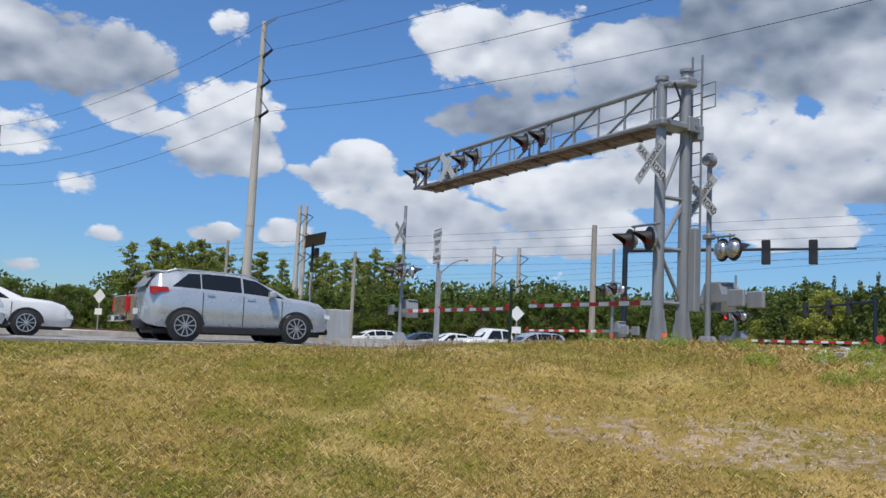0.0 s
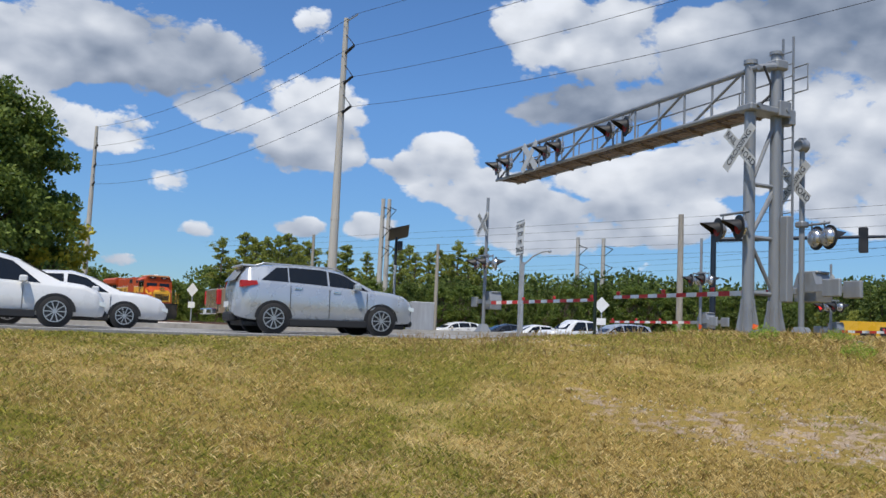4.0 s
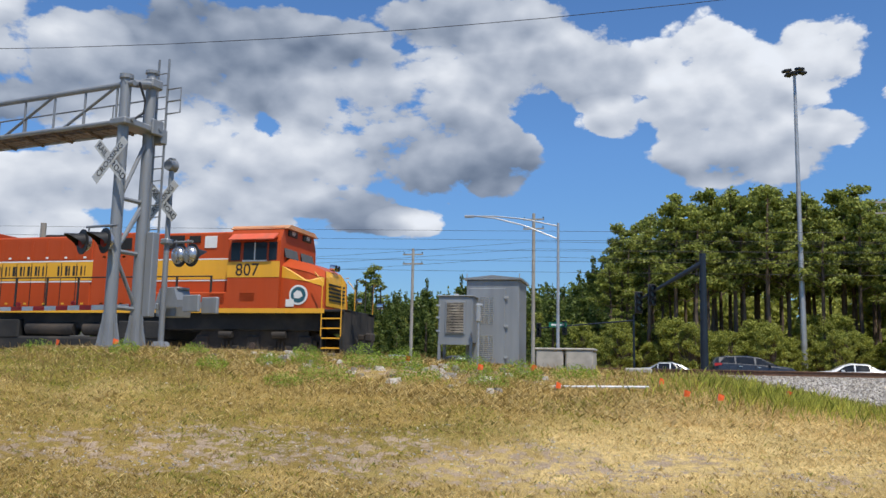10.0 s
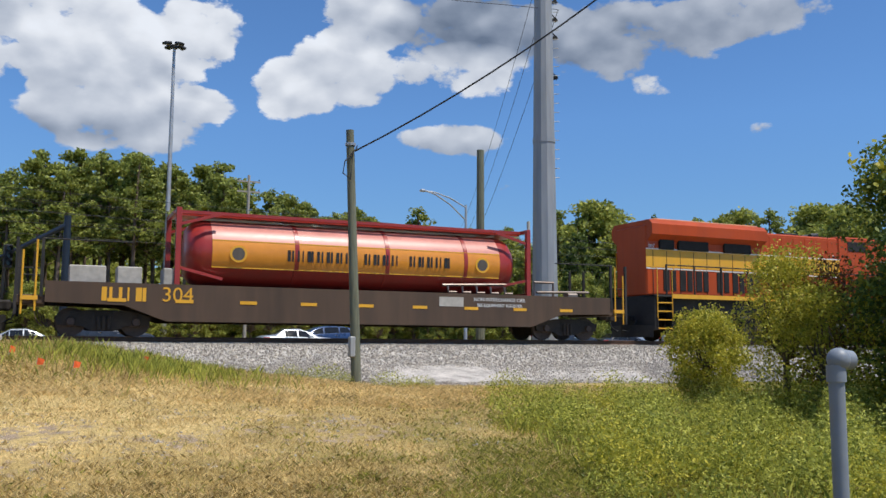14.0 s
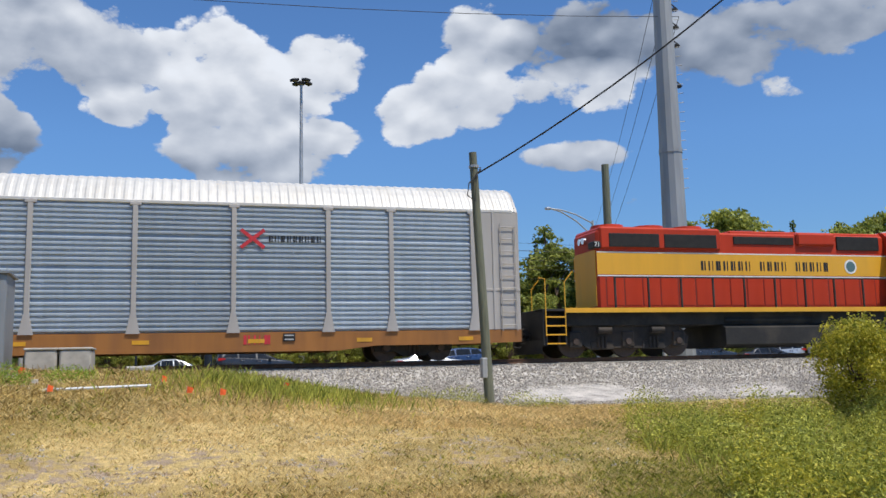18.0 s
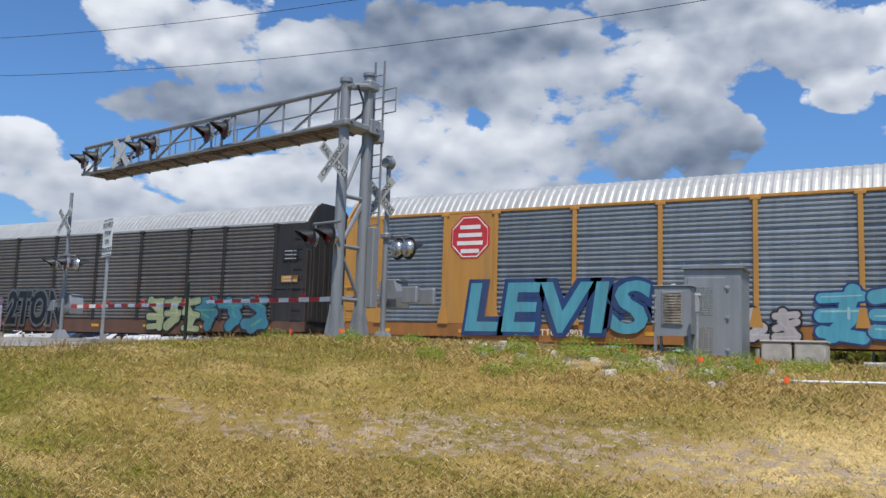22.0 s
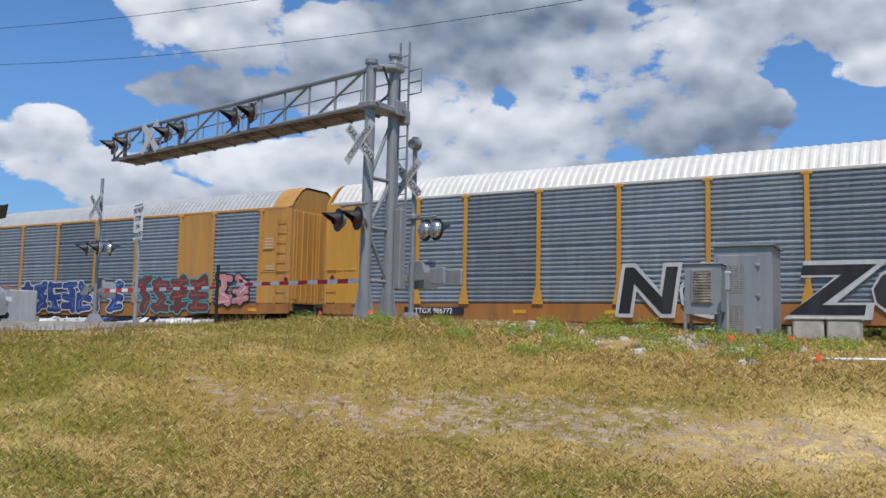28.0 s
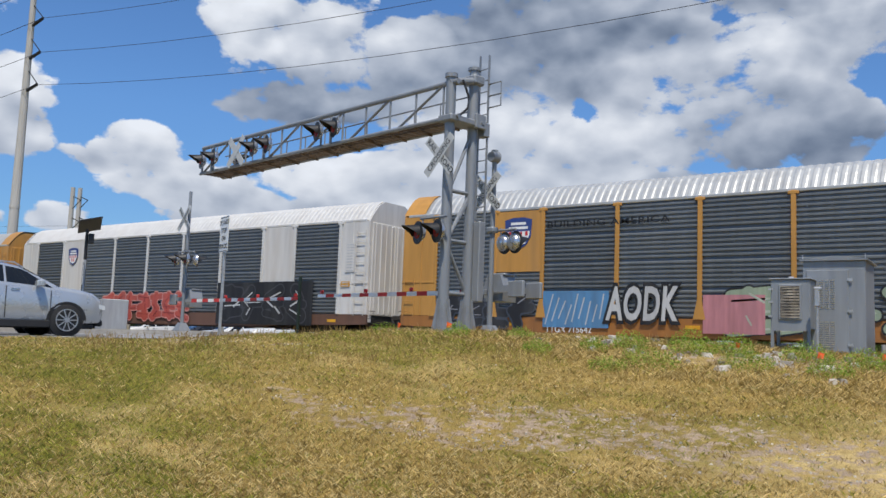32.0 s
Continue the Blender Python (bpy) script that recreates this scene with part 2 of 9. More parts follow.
RAIL = mat("rusty rail", (0.16, 0.085, 0.05), 0.7, 0.2, 0.25, 14, 0.3)
WHITE = mat("white paint", (0.78, 0.78, 0.76), 0.45, 0.0, 0.05, 6, 0.05, 0.15, (0.45, 0.42, 0.38))
RED = mat("red reflective sheeting", (0.55, 0.03, 0.025), 0.4, 0.0, 0.1, 8, 0.05)
CONCRETE = mat("weathered concrete", (0.46, 0.43, 0.38), 0.85, 0.0, 0.16, 6, 0.4, 0.5, (0.25, 0.22, 0.18))
WOOD = mat("treated pole wood", (0.16, 0.17, 0.12), 0.85, 0.0, 0.22, 18, 0.5, 0.4, (0.09, 0.07, 0.05), streak=True)
WOOD_PALE = mat("weathered grey wood", (0.36, 0.33, 0.28), 0.85, 0.0, 0.18, 18, 0.5, 0.3, (0.2, 0.17, 0.13), streak=True)
ASPHALT = mat("sun bleached asphalt", (0.27, 0.265, 0.255), 0.9, 0.0, 0.14, 22, 0.4, 0.25, (0.17, 0.165, 0.16))
BALLAST = mat("granite ballast", (0.50, 0.465, 0.42), 0.95, 0.0, 0.32, 22, 1.0, 0.0)
GLASS = glass_mat("dark tinted glass")
CHROME = mat("chrome", (0.7, 0.7, 0.72), 0.15, 1.0, 0.03, 5, 0.0)
LENS_RED = mat("red signal lens", (0.24, 0.015, 0.012), 0.45, 0.0, 0.1, 10, 0.05, spec=0.3)
WIRE = mat("cable", (0.03, 0.03, 0.032), 0.6, 0.2, 0.1, 10, 0.0)
ORANGE_FLAG = mat("orange marker flag", (0.85, 0.13, 0.02), 0.6, 0.0, 0.05, 10, 0.0)
LEAF = leaf_mat("broad leaves", (0.06, 0.105, 0.02), (0.22, 0.28, 0.055))
LEAF_PINE = leaf_mat("pine needles", (0.095, 0.13, 0.025), (0.46, 0.49, 0.11))
LEAF_YOUNG = leaf_mat("young yellow green leaves", (0.22, 0.25, 0.025), (0.70, 0.60, 0.08))
LEAF_RED = leaf_mat("red brown leaves", (0.16, 0.05, 0.025), (0.28, 0.16, 0.04))
LEAF_WEED = leaf_mat("weed leaves", (0.12, 0.16, 0.02), (0.72, 0.70, 0.14))
LEAF_OLIVE = leaf_mat("olive leaves", (0.13, 0.165, 0.03), (0.52, 0.53, 0.115))
LEAF_DEEP = leaf_mat("deep green needles", (0.05, 0.085, 0.02), (0.20, 0.25, 0.055))
BARK = mat("pine bark", (0.17, 0.12, 0.085), 0.95, 0.0, 0.3, 12, 1.0, streak=True)


# ---- mesh helpers ----
class Mesh:
    """Collects vertices and faces of one part."""

    def __init__(self):
        self.v, self.f, self.m, self.n = [], [], [], 0

    def add(self, verts, faces, slot=0):
        base = len(self.v)
        self.v.extend(tuple(p) for p in verts)
        self.f.extend(tuple(base + i for i in f) for f in faces)
        self.m.extend([slot] * len(faces))
        return self

    def box(self, x0, x1, y0, y1, z0, z1, c=0.0, slot=0):
        """A block with edges chamfered by c."""
        c = min(c, (x1 - x0) * 0.45, (y1 - y0) * 0.45, (z1 - z0) * 0.45)
        if c <= 0:
            v = [(x, y, z) for x in (x0, x1) for y in (y0, y1) for z in (z0, z1)]
            f = [(0, 1, 3, 2), (4, 6, 7, 5), (0, 4, 5, 1), (2, 3, 7, 6), (0, 2, 6, 4), (1, 5, 7, 3)]
            return self.add(v, f, slot)
        lo, hi, v, ix = (x0, y0, z0), (x1, y1, z1), [], {}
        for s in ((i, j, k) for i in (0, 1) for j in (0, 1) for k in (0, 1)):
            for a in range(3):
                p = [(hi if s[b] else lo)[b] + (0 if b == a else (-c if s[b] else c)) for b in range(3)]
                ix[s, a] = len(v)
                v.append(p)
        f = []
        for a in range(3):
            b, d = (a + 1) % 3, (a + 2) % 3
            for side in (0, 1):
                q = []
                for sb, sd in ((0, 0), (1, 0), (1, 1), (0, 1)):
                    s = [0, 0, 0]
                    s[a], s[b], s[d] = side, sb, sd
                    q.append(ix[tuple(s), a])
                f.append(tuple(q if side else q[::-1]))
            for sb in (0, 1):
                for sd in (0, 1):
                    s0, s1 = [0, 0, 0], [0, 0, 0]
                    s0[a], s1[a] = 0, 1
                    s0[b] = s1[b] = sb
                    s0[d] = s1[d] = sd
                    q = [ix[tuple(s0), b], ix[tuple(s1), b], ix[tuple(s1), d], ix[tuple(s0), d]]
                    f.append(tuple(q[::-1] if sb == sd else q))
        for s in ((i, j, k) for i in (0, 1) for j in (0, 1) for k in (0, 1)):
            q = [ix[s, a] for a in range(3)]
            f.append(tuple(q if sum(s) % 2 else q[::-1]))
        return self.add(v, f, slot)

    def tube(self, p0, p1, r0, r1=None, seg=10, caps=True, slot=0):
        r1 = r0 if r1 is None else r1
        p0, p1 = Vector(p0), Vector(p1)
        w = (p1 - p0).normalized()
        u = w.orthogonal().normalized()
        s = w.cross(u)
        ring = [(math.cos(2 * math.pi * k / seg), math.sin(2 * math.pi * k / seg)) for k in range(seg)]
        v = [p0 + (u * a + s * b) * r0 for a, b in ring] + [p1 + (u * a + s * b) * r1 for a, b in ring]
        f = [(k, (k + 1) % seg, seg + (k + 1) % seg, seg + k) for k in range(seg)]
        if caps:
            f += [tuple(range(seg))[::-1], tuple(range(seg, 2 * seg))]
        return self.add(v, f, slot)

    def path(self, pts, r, seg=6, slot=0):
        """One bent tube through all the points."""
        pts, rings = [Vector(p) for p in pts], []
        for k, p in enumerate(pts):
            w = (pts[min(k + 1, len(pts) - 1)] - pts[max(k - 1, 0)])
            if w.length < 1e-6:
                w = pts[k] - pts[k - 1]
            w.normalize()
            u = w.cross(Vector((0.31, 0.12, 0.94)))
            u = w.orthogonal() if u.length < 0.05 else u
            u.normalize()
            s = w.cross(u)
            rings.append([p + (u * math.cos(2 * math.pi * q / seg) + s * math.sin(2 * math.pi * q / seg)) * r for q in range(seg)])
        return self.loft(rings, True, slot)

    def beam(self, p0, p1, w, h, slot=0):
        """A bar of w by h between two points, h upright."""
        p0, p1 = Vector(p0), Vector(p1)
        d = (p1 - p0).normalized()
        s = d.cross(Vector((0, 0, 1)))
        s = Vector((1, 0, 0)) if s.length < 1e-4 else s.normalized()
        u = s.cross(d)
        v = [p + s * (a * w / 2) + u * (b * h / 2) for p in (p0, p1) for a, b in ((-1, -1), (1, -1), (1, 1), (-1, 1))]
        return self.add(v, [(0, 1, 2, 3), (7, 6, 5, 4), (0, 4, 5, 1), (1, 5, 6, 2), (2, 6, 7, 3), (3, 7, 4, 0)], slot)

    def extrude_y(self, pts, y0, y1, slot=0):
        """A profile of (x, z), taken from y0 to y1."""
        n = len(pts)
        v = [(x, y0, z) for x, z in pts] + [(x, y1, z) for x, z in pts]
        return self.add(v, [tuple(range(n)), tuple(range(n, 2 * n))[::-1]] + [(k, n + k, n + (k + 1) % n, (k + 1) % n) for k in range(n)], slot)

    def extrude_x(self, pts, x0, x1, slot=0):
        """A profile of (y, z), taken from x0 to x1."""
        n = len(pts)
        v = [(x0, y, z) for y, z in pts] + [(x1, y, z) for y, z in pts]
        return self.add(v, [tuple(range(n))[::-1], tuple(range(n, 2 * n))] + [(k, (k + 1) % n, n + (k + 1) % n, n + k) for k in range(n)], slot)

    def extrude_z(self, pts, z0, z1, slot=0):
        n = len(pts)
        v = [(x, y, z0) for x, y in pts] + [(x, y, z1) for x, y in pts]
        return self.add(v, [tuple(range(n))[::-1], tuple(range(n, 2 * n))] + [(k, (k + 1) % n, n + (k + 1) % n, n + k) for k in range(n)], slot)

    def loft(self, rings, caps=True, slot=0):
        """Closed rings of equally many points, joined one to the next."""
        n = len(rings[0])
        f = [(j * n + k, j * n + (k + 1) % n, (j + 1) * n + (k + 1) % n, (j + 1) * n + k) for j in range(len(rings) - 1) for k in range(n)]
        if caps:
            f += [tuple(range(n))[::-1], tuple(range((len(rings) - 1) * n, len(rings) * n))]
        return self.add([p for r in rings for p in r], f, slot)

    def ball(self, c, r, seg=10, rings=6, squash=(1, 1, 1), slot=0):
        pts = []
        for j in range(rings + 1):
            a = math.pi * j / rings
            pts.append([(c[0] + r * squash[0] * math.sin(a) * math.cos(2 * math.pi * k / seg), c[1] + r * squash[1] * math.sin(a) * math.sin(2 * math.pi * k / seg),
                         c[2] - r * squash[2] * math.cos(a)) for k in range(seg)])
        return self.loft(pts, False, slot)

    def mesh(self, name, mats, smooth=False):
        me = bpy.data.meshes.new(name)
        me.from_pydata([tuple(p) for p in self.v], [], self.f)
        for m in mats if isinstance(mats, (list, tuple)) else [mats]:
            me.materials.append(m)
        if any(self.m):
            me.polygons.foreach_set("material_index", self.m)
        if smooth:
            me.polygons.foreach_set("use_smooth", [True] * len(me.polygons))
            me.set_sharp_from_angle(angle=radians(38))
        me.validate()
        me.update()
        return me


def part(name, shape, mats, parent=None, label="", at=None, smooth=False):
    """Links a shape as one mesh object, under a thing or a part where one is given."""
    me = shape if isinstance(shape, bpy.types.Mesh) else shape.mesh(name, mats, smooth)
    ob = new(name, me)
    if parent:
        ob.parent = parent
    if at:
        ob.matrix_basis = at
    if label:
        ob["label"] = label
    return ob


def thing(name, label, category, at=None, group="", kind=""):
    ob = new(name)
    ob.empty_display_size = 0.2
    ob.matrix_basis = at or Matrix()
    return tagged(ob, label, category, group, kind)


def lettering(name, text, size, mats, parent, at, depth=0.004, label="", squeeze=1.0):
    """Letters of the built-in font as a thin mesh."""
    cu = bpy.data.curves.new(name, "FONT")
    cu.body, cu.size, cu.extrude, cu.align_x, cu.align_y = text, size, depth, "CENTER", "CENTER"
    cu.resolution_u = 3
    ob = bpy.data.objects.new(name, cu)
    scene.collection.objects.link(ob)
    me = bpy.data.meshes.new_from_object(ob.evaluated_get(bpy.context.evaluated_depsgraph_get()))
    bpy.data.objects.remove(ob)
    bpy.data.curves.remove(cu)
    me.transform(Matrix.Diagonal((squeeze, 1, 1, 1)))
    me.materials.clear()
    me.materials.append(mats)
    return part(name, me, mats, parent, label, at)


# ---- the plan ----
RAIL_Z, TRACK_Y = 1.74, 28.6
ROAD_O, ROAD_U, ROAD_N = Vector((-12.2, 16.7)), Vector((0.17, 0.985)), Vector((-0.985, 0.17))


def road_xy(s, a):
    """The place s metres along the road and a metres to its left from the signal tower."""
    p = ROAD_O + ROAD_U * s + ROAD_N * a
    return p.x, p.y


def smooth(v, a, b):
    t = np.clip((v - a) / (b - a), 0, 1)
    return t * t * (3 - 2 * t)


def road_z(s):
    return np.interp(s, (-40, -12, 7, 17, 40, 200), (1.25, 1.33, 1.70, 1.72, 1.05, 1.0))


def fold(x, y, k, seed=0.0):
    """Soft random waves of the ground, about -1 to 1."""
    return (np.sin(x * k + 1.7 * np.sin(y * k * 0.7 + seed) + seed) + np.sin(y * k * 1.3 + 1.3 * np.sin(x * k * 0.8 + 2 * seed) + 2.1)
            + 0.6 * np.sin((x + y) * k * 2.3 + 2 * np.sin((x - y) * k * 1.9 + seed))) / 2.6


def ground_z(x, y):
    x, y = np.asarray(x, float), np.asarray(y, float)
    r = np.hypot(x, y)
    s, a = (x + 12.2) * 0.17 + (y - 16.7) * 0.985, (x + 12.2) * -0.985 + (y - 16.7) * 0.17
    top = np.interp(x, (-40, -20, -16, -12.5, -8, -4, 0.5, 3.5, 7.5, 30), (1.2, 1.25, 1.45, 1.86, 1.84, 1.68, 1.5, 0.95, 0.5, 0.42))
    top = np.where(y < 0, 0.0, top)
    z = top * smooth(r, 8.5, 20.5)
    z = z + (np.minimum(z, 1.45) - z) * smooth(y, 21, 24)
    z = z + (0.95 - z) * smooth(y, 31.5, 42)
    z = z + 0.035 * fold(x, y, 1.1) + 0.018 * fold(x, y, 3.7, 1.0)
    z = z + (road_z(s) - 0.10 - z) * smooth(a, 3.4, 4.9) * np.where(y > -60, 1, 0)
    far = smooth(r, 120, 400)
    return z + (0.95 - z) * far


def bare(x, y):
    """Where the turf is worn to sand and gravel, 0 to 1."""
    n = 0.5 + 0.5 * fold(x, y, 0.9, 4.0) + 0.35 * fold(x, y, 3.1, 2.0)
    spots = np.zeros_like(x)
    for cx, cy, rx, ry, k in ((-5.2, 11.4, 2.8, 1.6, 1.0), (-2.0, 12.0, 3.2, 1.3, 0.85), (-6.6, 9.9, 2.2, 1.2, 0.8), (1.5, 12.0, 3.5, 1.6, 0.7), (4.2, 13.3, 3.5, 1.5, 0.7),
                              (-18.5, 12.8, 1.3, 0.5, 1.3), (-12.2, 11.8, 1.4, 0.5, 0.8), (7.0, 19.5, 3.0, 0.9, 0.9), (9.5, 22.0, 3.4, 1.6, 1.2), (-4.4, 17.5, 3.2, 0.9, 0.7), (-1.0, 18.2, 2.4, 0.6, 0.9),
                              (5.0, 16.6, 4.0, 0.9, 0.55), (-10.0, 15.3, 1.6, 0.5, 0.3), (-6.4, 16.6, 2.6, 0.9, 0.85), (-14.5, 11.2, 1.8, 0.6, 0.8), (-9.5, 9.4, 1.4, 0.6, 0.7)):
        spots += k * np.exp(-(((x - cx) / rx) ** 2 + ((y - cy) / ry) ** 2))
    return np.clip(0.22 * smooth(n, 0.55, 0.95) + spots * (0.45 + 0.75 * n), 0, 1)


def lush(x, y):
    """How green the turf is, 0 to 1."""
    n = 0.5 + 0.5 * fold(x, y, 0.7, 9.0) + 0.3 * fold(x, y, 2.6, 5.0)
    left = smooth(-x, 3, 14) * 0.35
    right = smooth(x - 0.55 * y, -2.5, 1.0) * smooth(y, 2, 6) * 1.1
    return np.clip(0.55 * smooth(n, 0.3, 0.9) + left + right - 0.25 * smooth(y, 11, 17) * (1 - right), 0, 1)


def dry(x, y):
    """Where the mown grass is bleached pale, 0 to 1."""
    n = 0.5 + 0.5 * fold(x, y, 0.8, 2.5) + 0.4 * fold(x, y, 2.9, 8.0)
    track = np.exp(-(((y - 13.2 - 0.55 * x) / 4.2) ** 2)) * smooth(x, -4.5, 0.5) * (1 - smooth(x, 13, 17))
    return np.clip(track * (0.55 + 0.7 * n) + 0.35 * smooth(n, 0.6, 1.1), 0, 1)


def grid_mesh(name, xs, ys, zfun, mats, fields=()):
    X, Y = np.meshgrid(xs, ys)
    v = np.stack([X.ravel(), Y.ravel(), zfun(X, Y).ravel()], 1)
    nx, ny = len(xs), len(ys)
    i = (np.arange(ny - 1)[:, None] * nx + np.arange(nx - 1)[None]).ravel()
    me = bpy.data.meshes.new(name)
    me.from_pydata(v.tolist(), [], np.stack([i, i + 1, i + nx + 1, i + nx], 1).tolist())
    for key, fun in fields:
        at = me.attributes.new(key, "FLOAT", "POINT")
        at.data.foreach_set("value", fun(X, Y).ravel().astype(np.float32))
    me.materials.append(mats)
    me.polygons.foreach_set("use_smooth", [True] * len(me.polygons))
    me.update()
    return me


def turf_material():
    m = bpy.data.materials.new("dry mown turf worn to sand")
    m.use_nodes = True
    t = m.node_tree
    L = t.links.new
    p = t.nodes["Principled BSDF"]
    p.inputs["Roughness"].default_value, p.inputs["Specular IOR Level"].default_value = 0.95, 0.15
    tc = t.nodes.new("ShaderNodeTexCoord")

    def nz(scale, detail=6.0, rough=0.6):
        n = t.nodes.new("ShaderNodeTexNoise")
        n.inputs["Scale"].default_value, n.inputs["Detail"].default_value, n.inputs["Roughness"].default_value = scale, detail, rough
        L(tc.outputs["Object"], n.inputs["Vector"])
        return n.outputs["Fac"]

    def blend(fac, a, b):
        n = t.nodes.new("ShaderNodeMix")
        n.data_type = "RGBA"
        L(fac, n.inputs["Factor"])
        for socket, v in ((n.inputs["A"], a), (n.inputs["B"], b)):
            if isinstance(v, tuple):
                socket.default_value = (*v, 1)
            else:
                L(v, socket)
        return n.outputs["Result"]

    def field(key):
        n = t.nodes.new("ShaderNodeAttribute")
        n.attribute_name = key
        return n.outputs["Fac"]

    M = lambda op, a, b=None, c=None, clamp=False: math_node(t, op, a, b, c, clamp)
    fine, mid, big = nz(75.0, 8.0, 0.75), nz(7.0), nz(0.9)
    grain = M("MULTIPLY_ADD", fine, 3.6, -1.3, clamp=True)
    straw = blend(grain, (0.08, 0.048, 0.011), (0.50, 0.35, 0.105))
    green = blend(grain, (0.035, 0.037, 0.006), (0.23, 0.205, 0.034))
    sand = blend(grain, (0.17, 0.12, 0.08), (0.52, 0.40, 0.285))
    gfac = M("ADD", M("MULTIPLY", field("lush"), 0.95), M("MULTIPLY", M("SUBTRACT", mid, 0.5), 1.6), clamp=True)
    patch = nz(4.5, 7.0, 0.7)
    bfac = M("MULTIPLY", M("SUBTRACT", M("ADD", M("MULTIPLY", field("bare"), 0.8), M("MULTIPLY", M("SUBTRACT", patch, 0.5), 3.2)), 0.72), 4.0, clamp=True)
    grass = blend(gfac, straw, green)
    pale = blend(grain, (0.31, 0.215, 0.078), (0.80, 0.61, 0.28))
    grass = blend(M("MULTIPLY", field("dry"), M("MULTIPLY_ADD", mid, 1.6, 0.1), clamp=True), grass, pale)
    hsv = t.nodes.new("ShaderNodeHueSaturation")
    L(blend(bfac, grass, sand), hsv.inputs["Color"])
    L(M("MULTIPLY", M("ADD", 0.70, M("MULTIPLY", big, 0.74)), M("MULTIPLY", M("ADD", 0.55, M("MULTIPLY", nz(3.0, 5.0, 0.7), 0.9)), M("ADD", 0.30, M("MULTIPLY", nz(14.0, 6.0, 0.8), 1.4)))), hsv.inputs["Value"])
    L(hsv.outputs[0], p.inputs["Base Color"])
    b = t.nodes.new("ShaderNodeBump")
    b.inputs["Strength"].default_value, b.inputs["Distance"].default_value = 0.7, 0.03
    L(M("ADD", fine, M("MULTIPLY", mid, 1.5)), b.inputs["Height"])
    L(b.outputs[0], p.inputs["Normal"])
    return m


def spread(a, b, near, steps):
    """Coordinates from the fine stretch a to b out to the horizon."""
    out = np.geomspace(1.2, 2500, 26)
    return np.concatenate([a - out[::-1], np.linspace(a, b, steps), b + out])


TURF_FIELD = turf_material()
ground = part("ground", grid_mesh("ground", spread(-32, 26, 0.3, 195), spread(3, 34, 0.3, 110), ground_z, TURF_FIELD, (("bare", bare), ("lush", lush), ("dry", dry))), None)
tagged(ground, "dry yellow green mown grass worn to sand and gravel", "ground", kind="structure")

# the road: two lanes up to the crossing, kerbed median, the other carriageway
ROAD_PAINT = mat("worn white road paint", (0.72, 0.71, 0.68), 0.8, 0.0, 0.1, 14, 0.2, 0.4, (0.35, 0.34, 0.32))
def road_strip(name, a0, a1, s0, s1, lift, mats, steps=60, thick=0.0):
    sh = Mesh()
    ss = np.linspace(s0, s1, steps)
    v = []
    for s in ss:
        for a in (a0, a1):
            v.append((*road_xy(s, a), float(road_z(s)) + lift))
    f = [(2 * k, 2 * k + 2, 2 * k + 3, 2 * k + 1) for k in range(steps - 1)]
    if thick:
        n = len(v)
        v += [(x, y, z - thick) for x, y, z in v]
        f += [(2 * k, n + 2 * k, n + 2 * k + 2, 2 * k + 2) for k in range(steps - 1)]
        f += [(2 * k + 1, 2 * k + 3, n + 2 * k + 3, n + 2 * k + 1) for k in range(steps - 1)]
        f += [(0, 1, n + 1, n), (2 * steps - 2, n + 2 * steps - 2, n + 2 * steps - 1, 2 * steps - 1)]
    sh.add(v, f)
    return part(name, sh, mats)


road = road_strip("road", 4.9, 14.6, -70, 150, 0.0, ASPHALT, 110, 0.3)
tagged(road, "sun bleached grey asphalt road rising to the crossing", "road", kind="structure")
road_2 = road_strip("road_2", 20.0, 31.0, -90, 150, 0.0, ASPHALT, 110, 0.3)
tagged(road_2, "grey asphalt carriageway beyond the median", "road", kind="structure")
cross_road = part("road_3", Mesh().add([(-300, 49, 1.02), (260, 49, 1.02), (260, 63, 1.02), (-300, 63, 1.02)], [(0, 1, 2, 3)]), ASPHALT)
tagged(cross_road, "grey asphalt highway behind the tracks", "road", kind="structure")
for a0, a1 in ((14.6, 14.85), (19.75, 20.0)):
    kerb = road_strip("kerb", a0, a1, -90, 7, 0.14, CONCRETE, 40, 0.4)
    tagged(kerb, "pale concrete kerb of the median", "kerb", kind="structure")
for s0, s1 in [(-70 + 12 * k, -67 + 12 * k) for k in range(6)]:
    line = road_strip("lane_marking", 9.1, 9.22, s0, s1, 0.006, ROAD_PAINT, 4)
    tagged(line, "worn white dashed lane line", "road marking", kind="structure")
tagged(road_strip("edge_line", 5.15, 5.28, -70, 5.5, 0.006, ROAD_PAINT, 60), "worn white road edge line", "road marking", kind="structure")
tagged(road_strip("stop_line", 5.4, 14.3, 1.2, 1.75, 0.006, ROAD_PAINT, 3), "wide white stop line before the tracks", "road marking", kind="structure")

# the track bed
bed = Mesh()
xs = np.linspace(-190, 170, 361)
prof = ((22.4, 0.30), (24.2, 0.60), (25.9, 0.96), (27.1, 1.48), (27.4, 1.56), (29.8, 1.56), (30.3, 1.46), (32.2, 0.9))
v = []
for k, x in enumerate(xs):
    for j, (y, z) in enumerate(prof):
        wob = 0.03 * math.sin(x * 1.9 + j) + 0.03 * math.sin(x * 4.3 + 2 * j)
        edge = 0.5 * math.sin(x * 0.37) + 0.35 * math.sin(x * 0.91 + 1.3)
        v.append((x, y + ((wob + edge) if j == 0 else wob + 0.5 * edge if j == 1 else wob if j == 7 else 0.2 * wob), z))
w = len(prof)
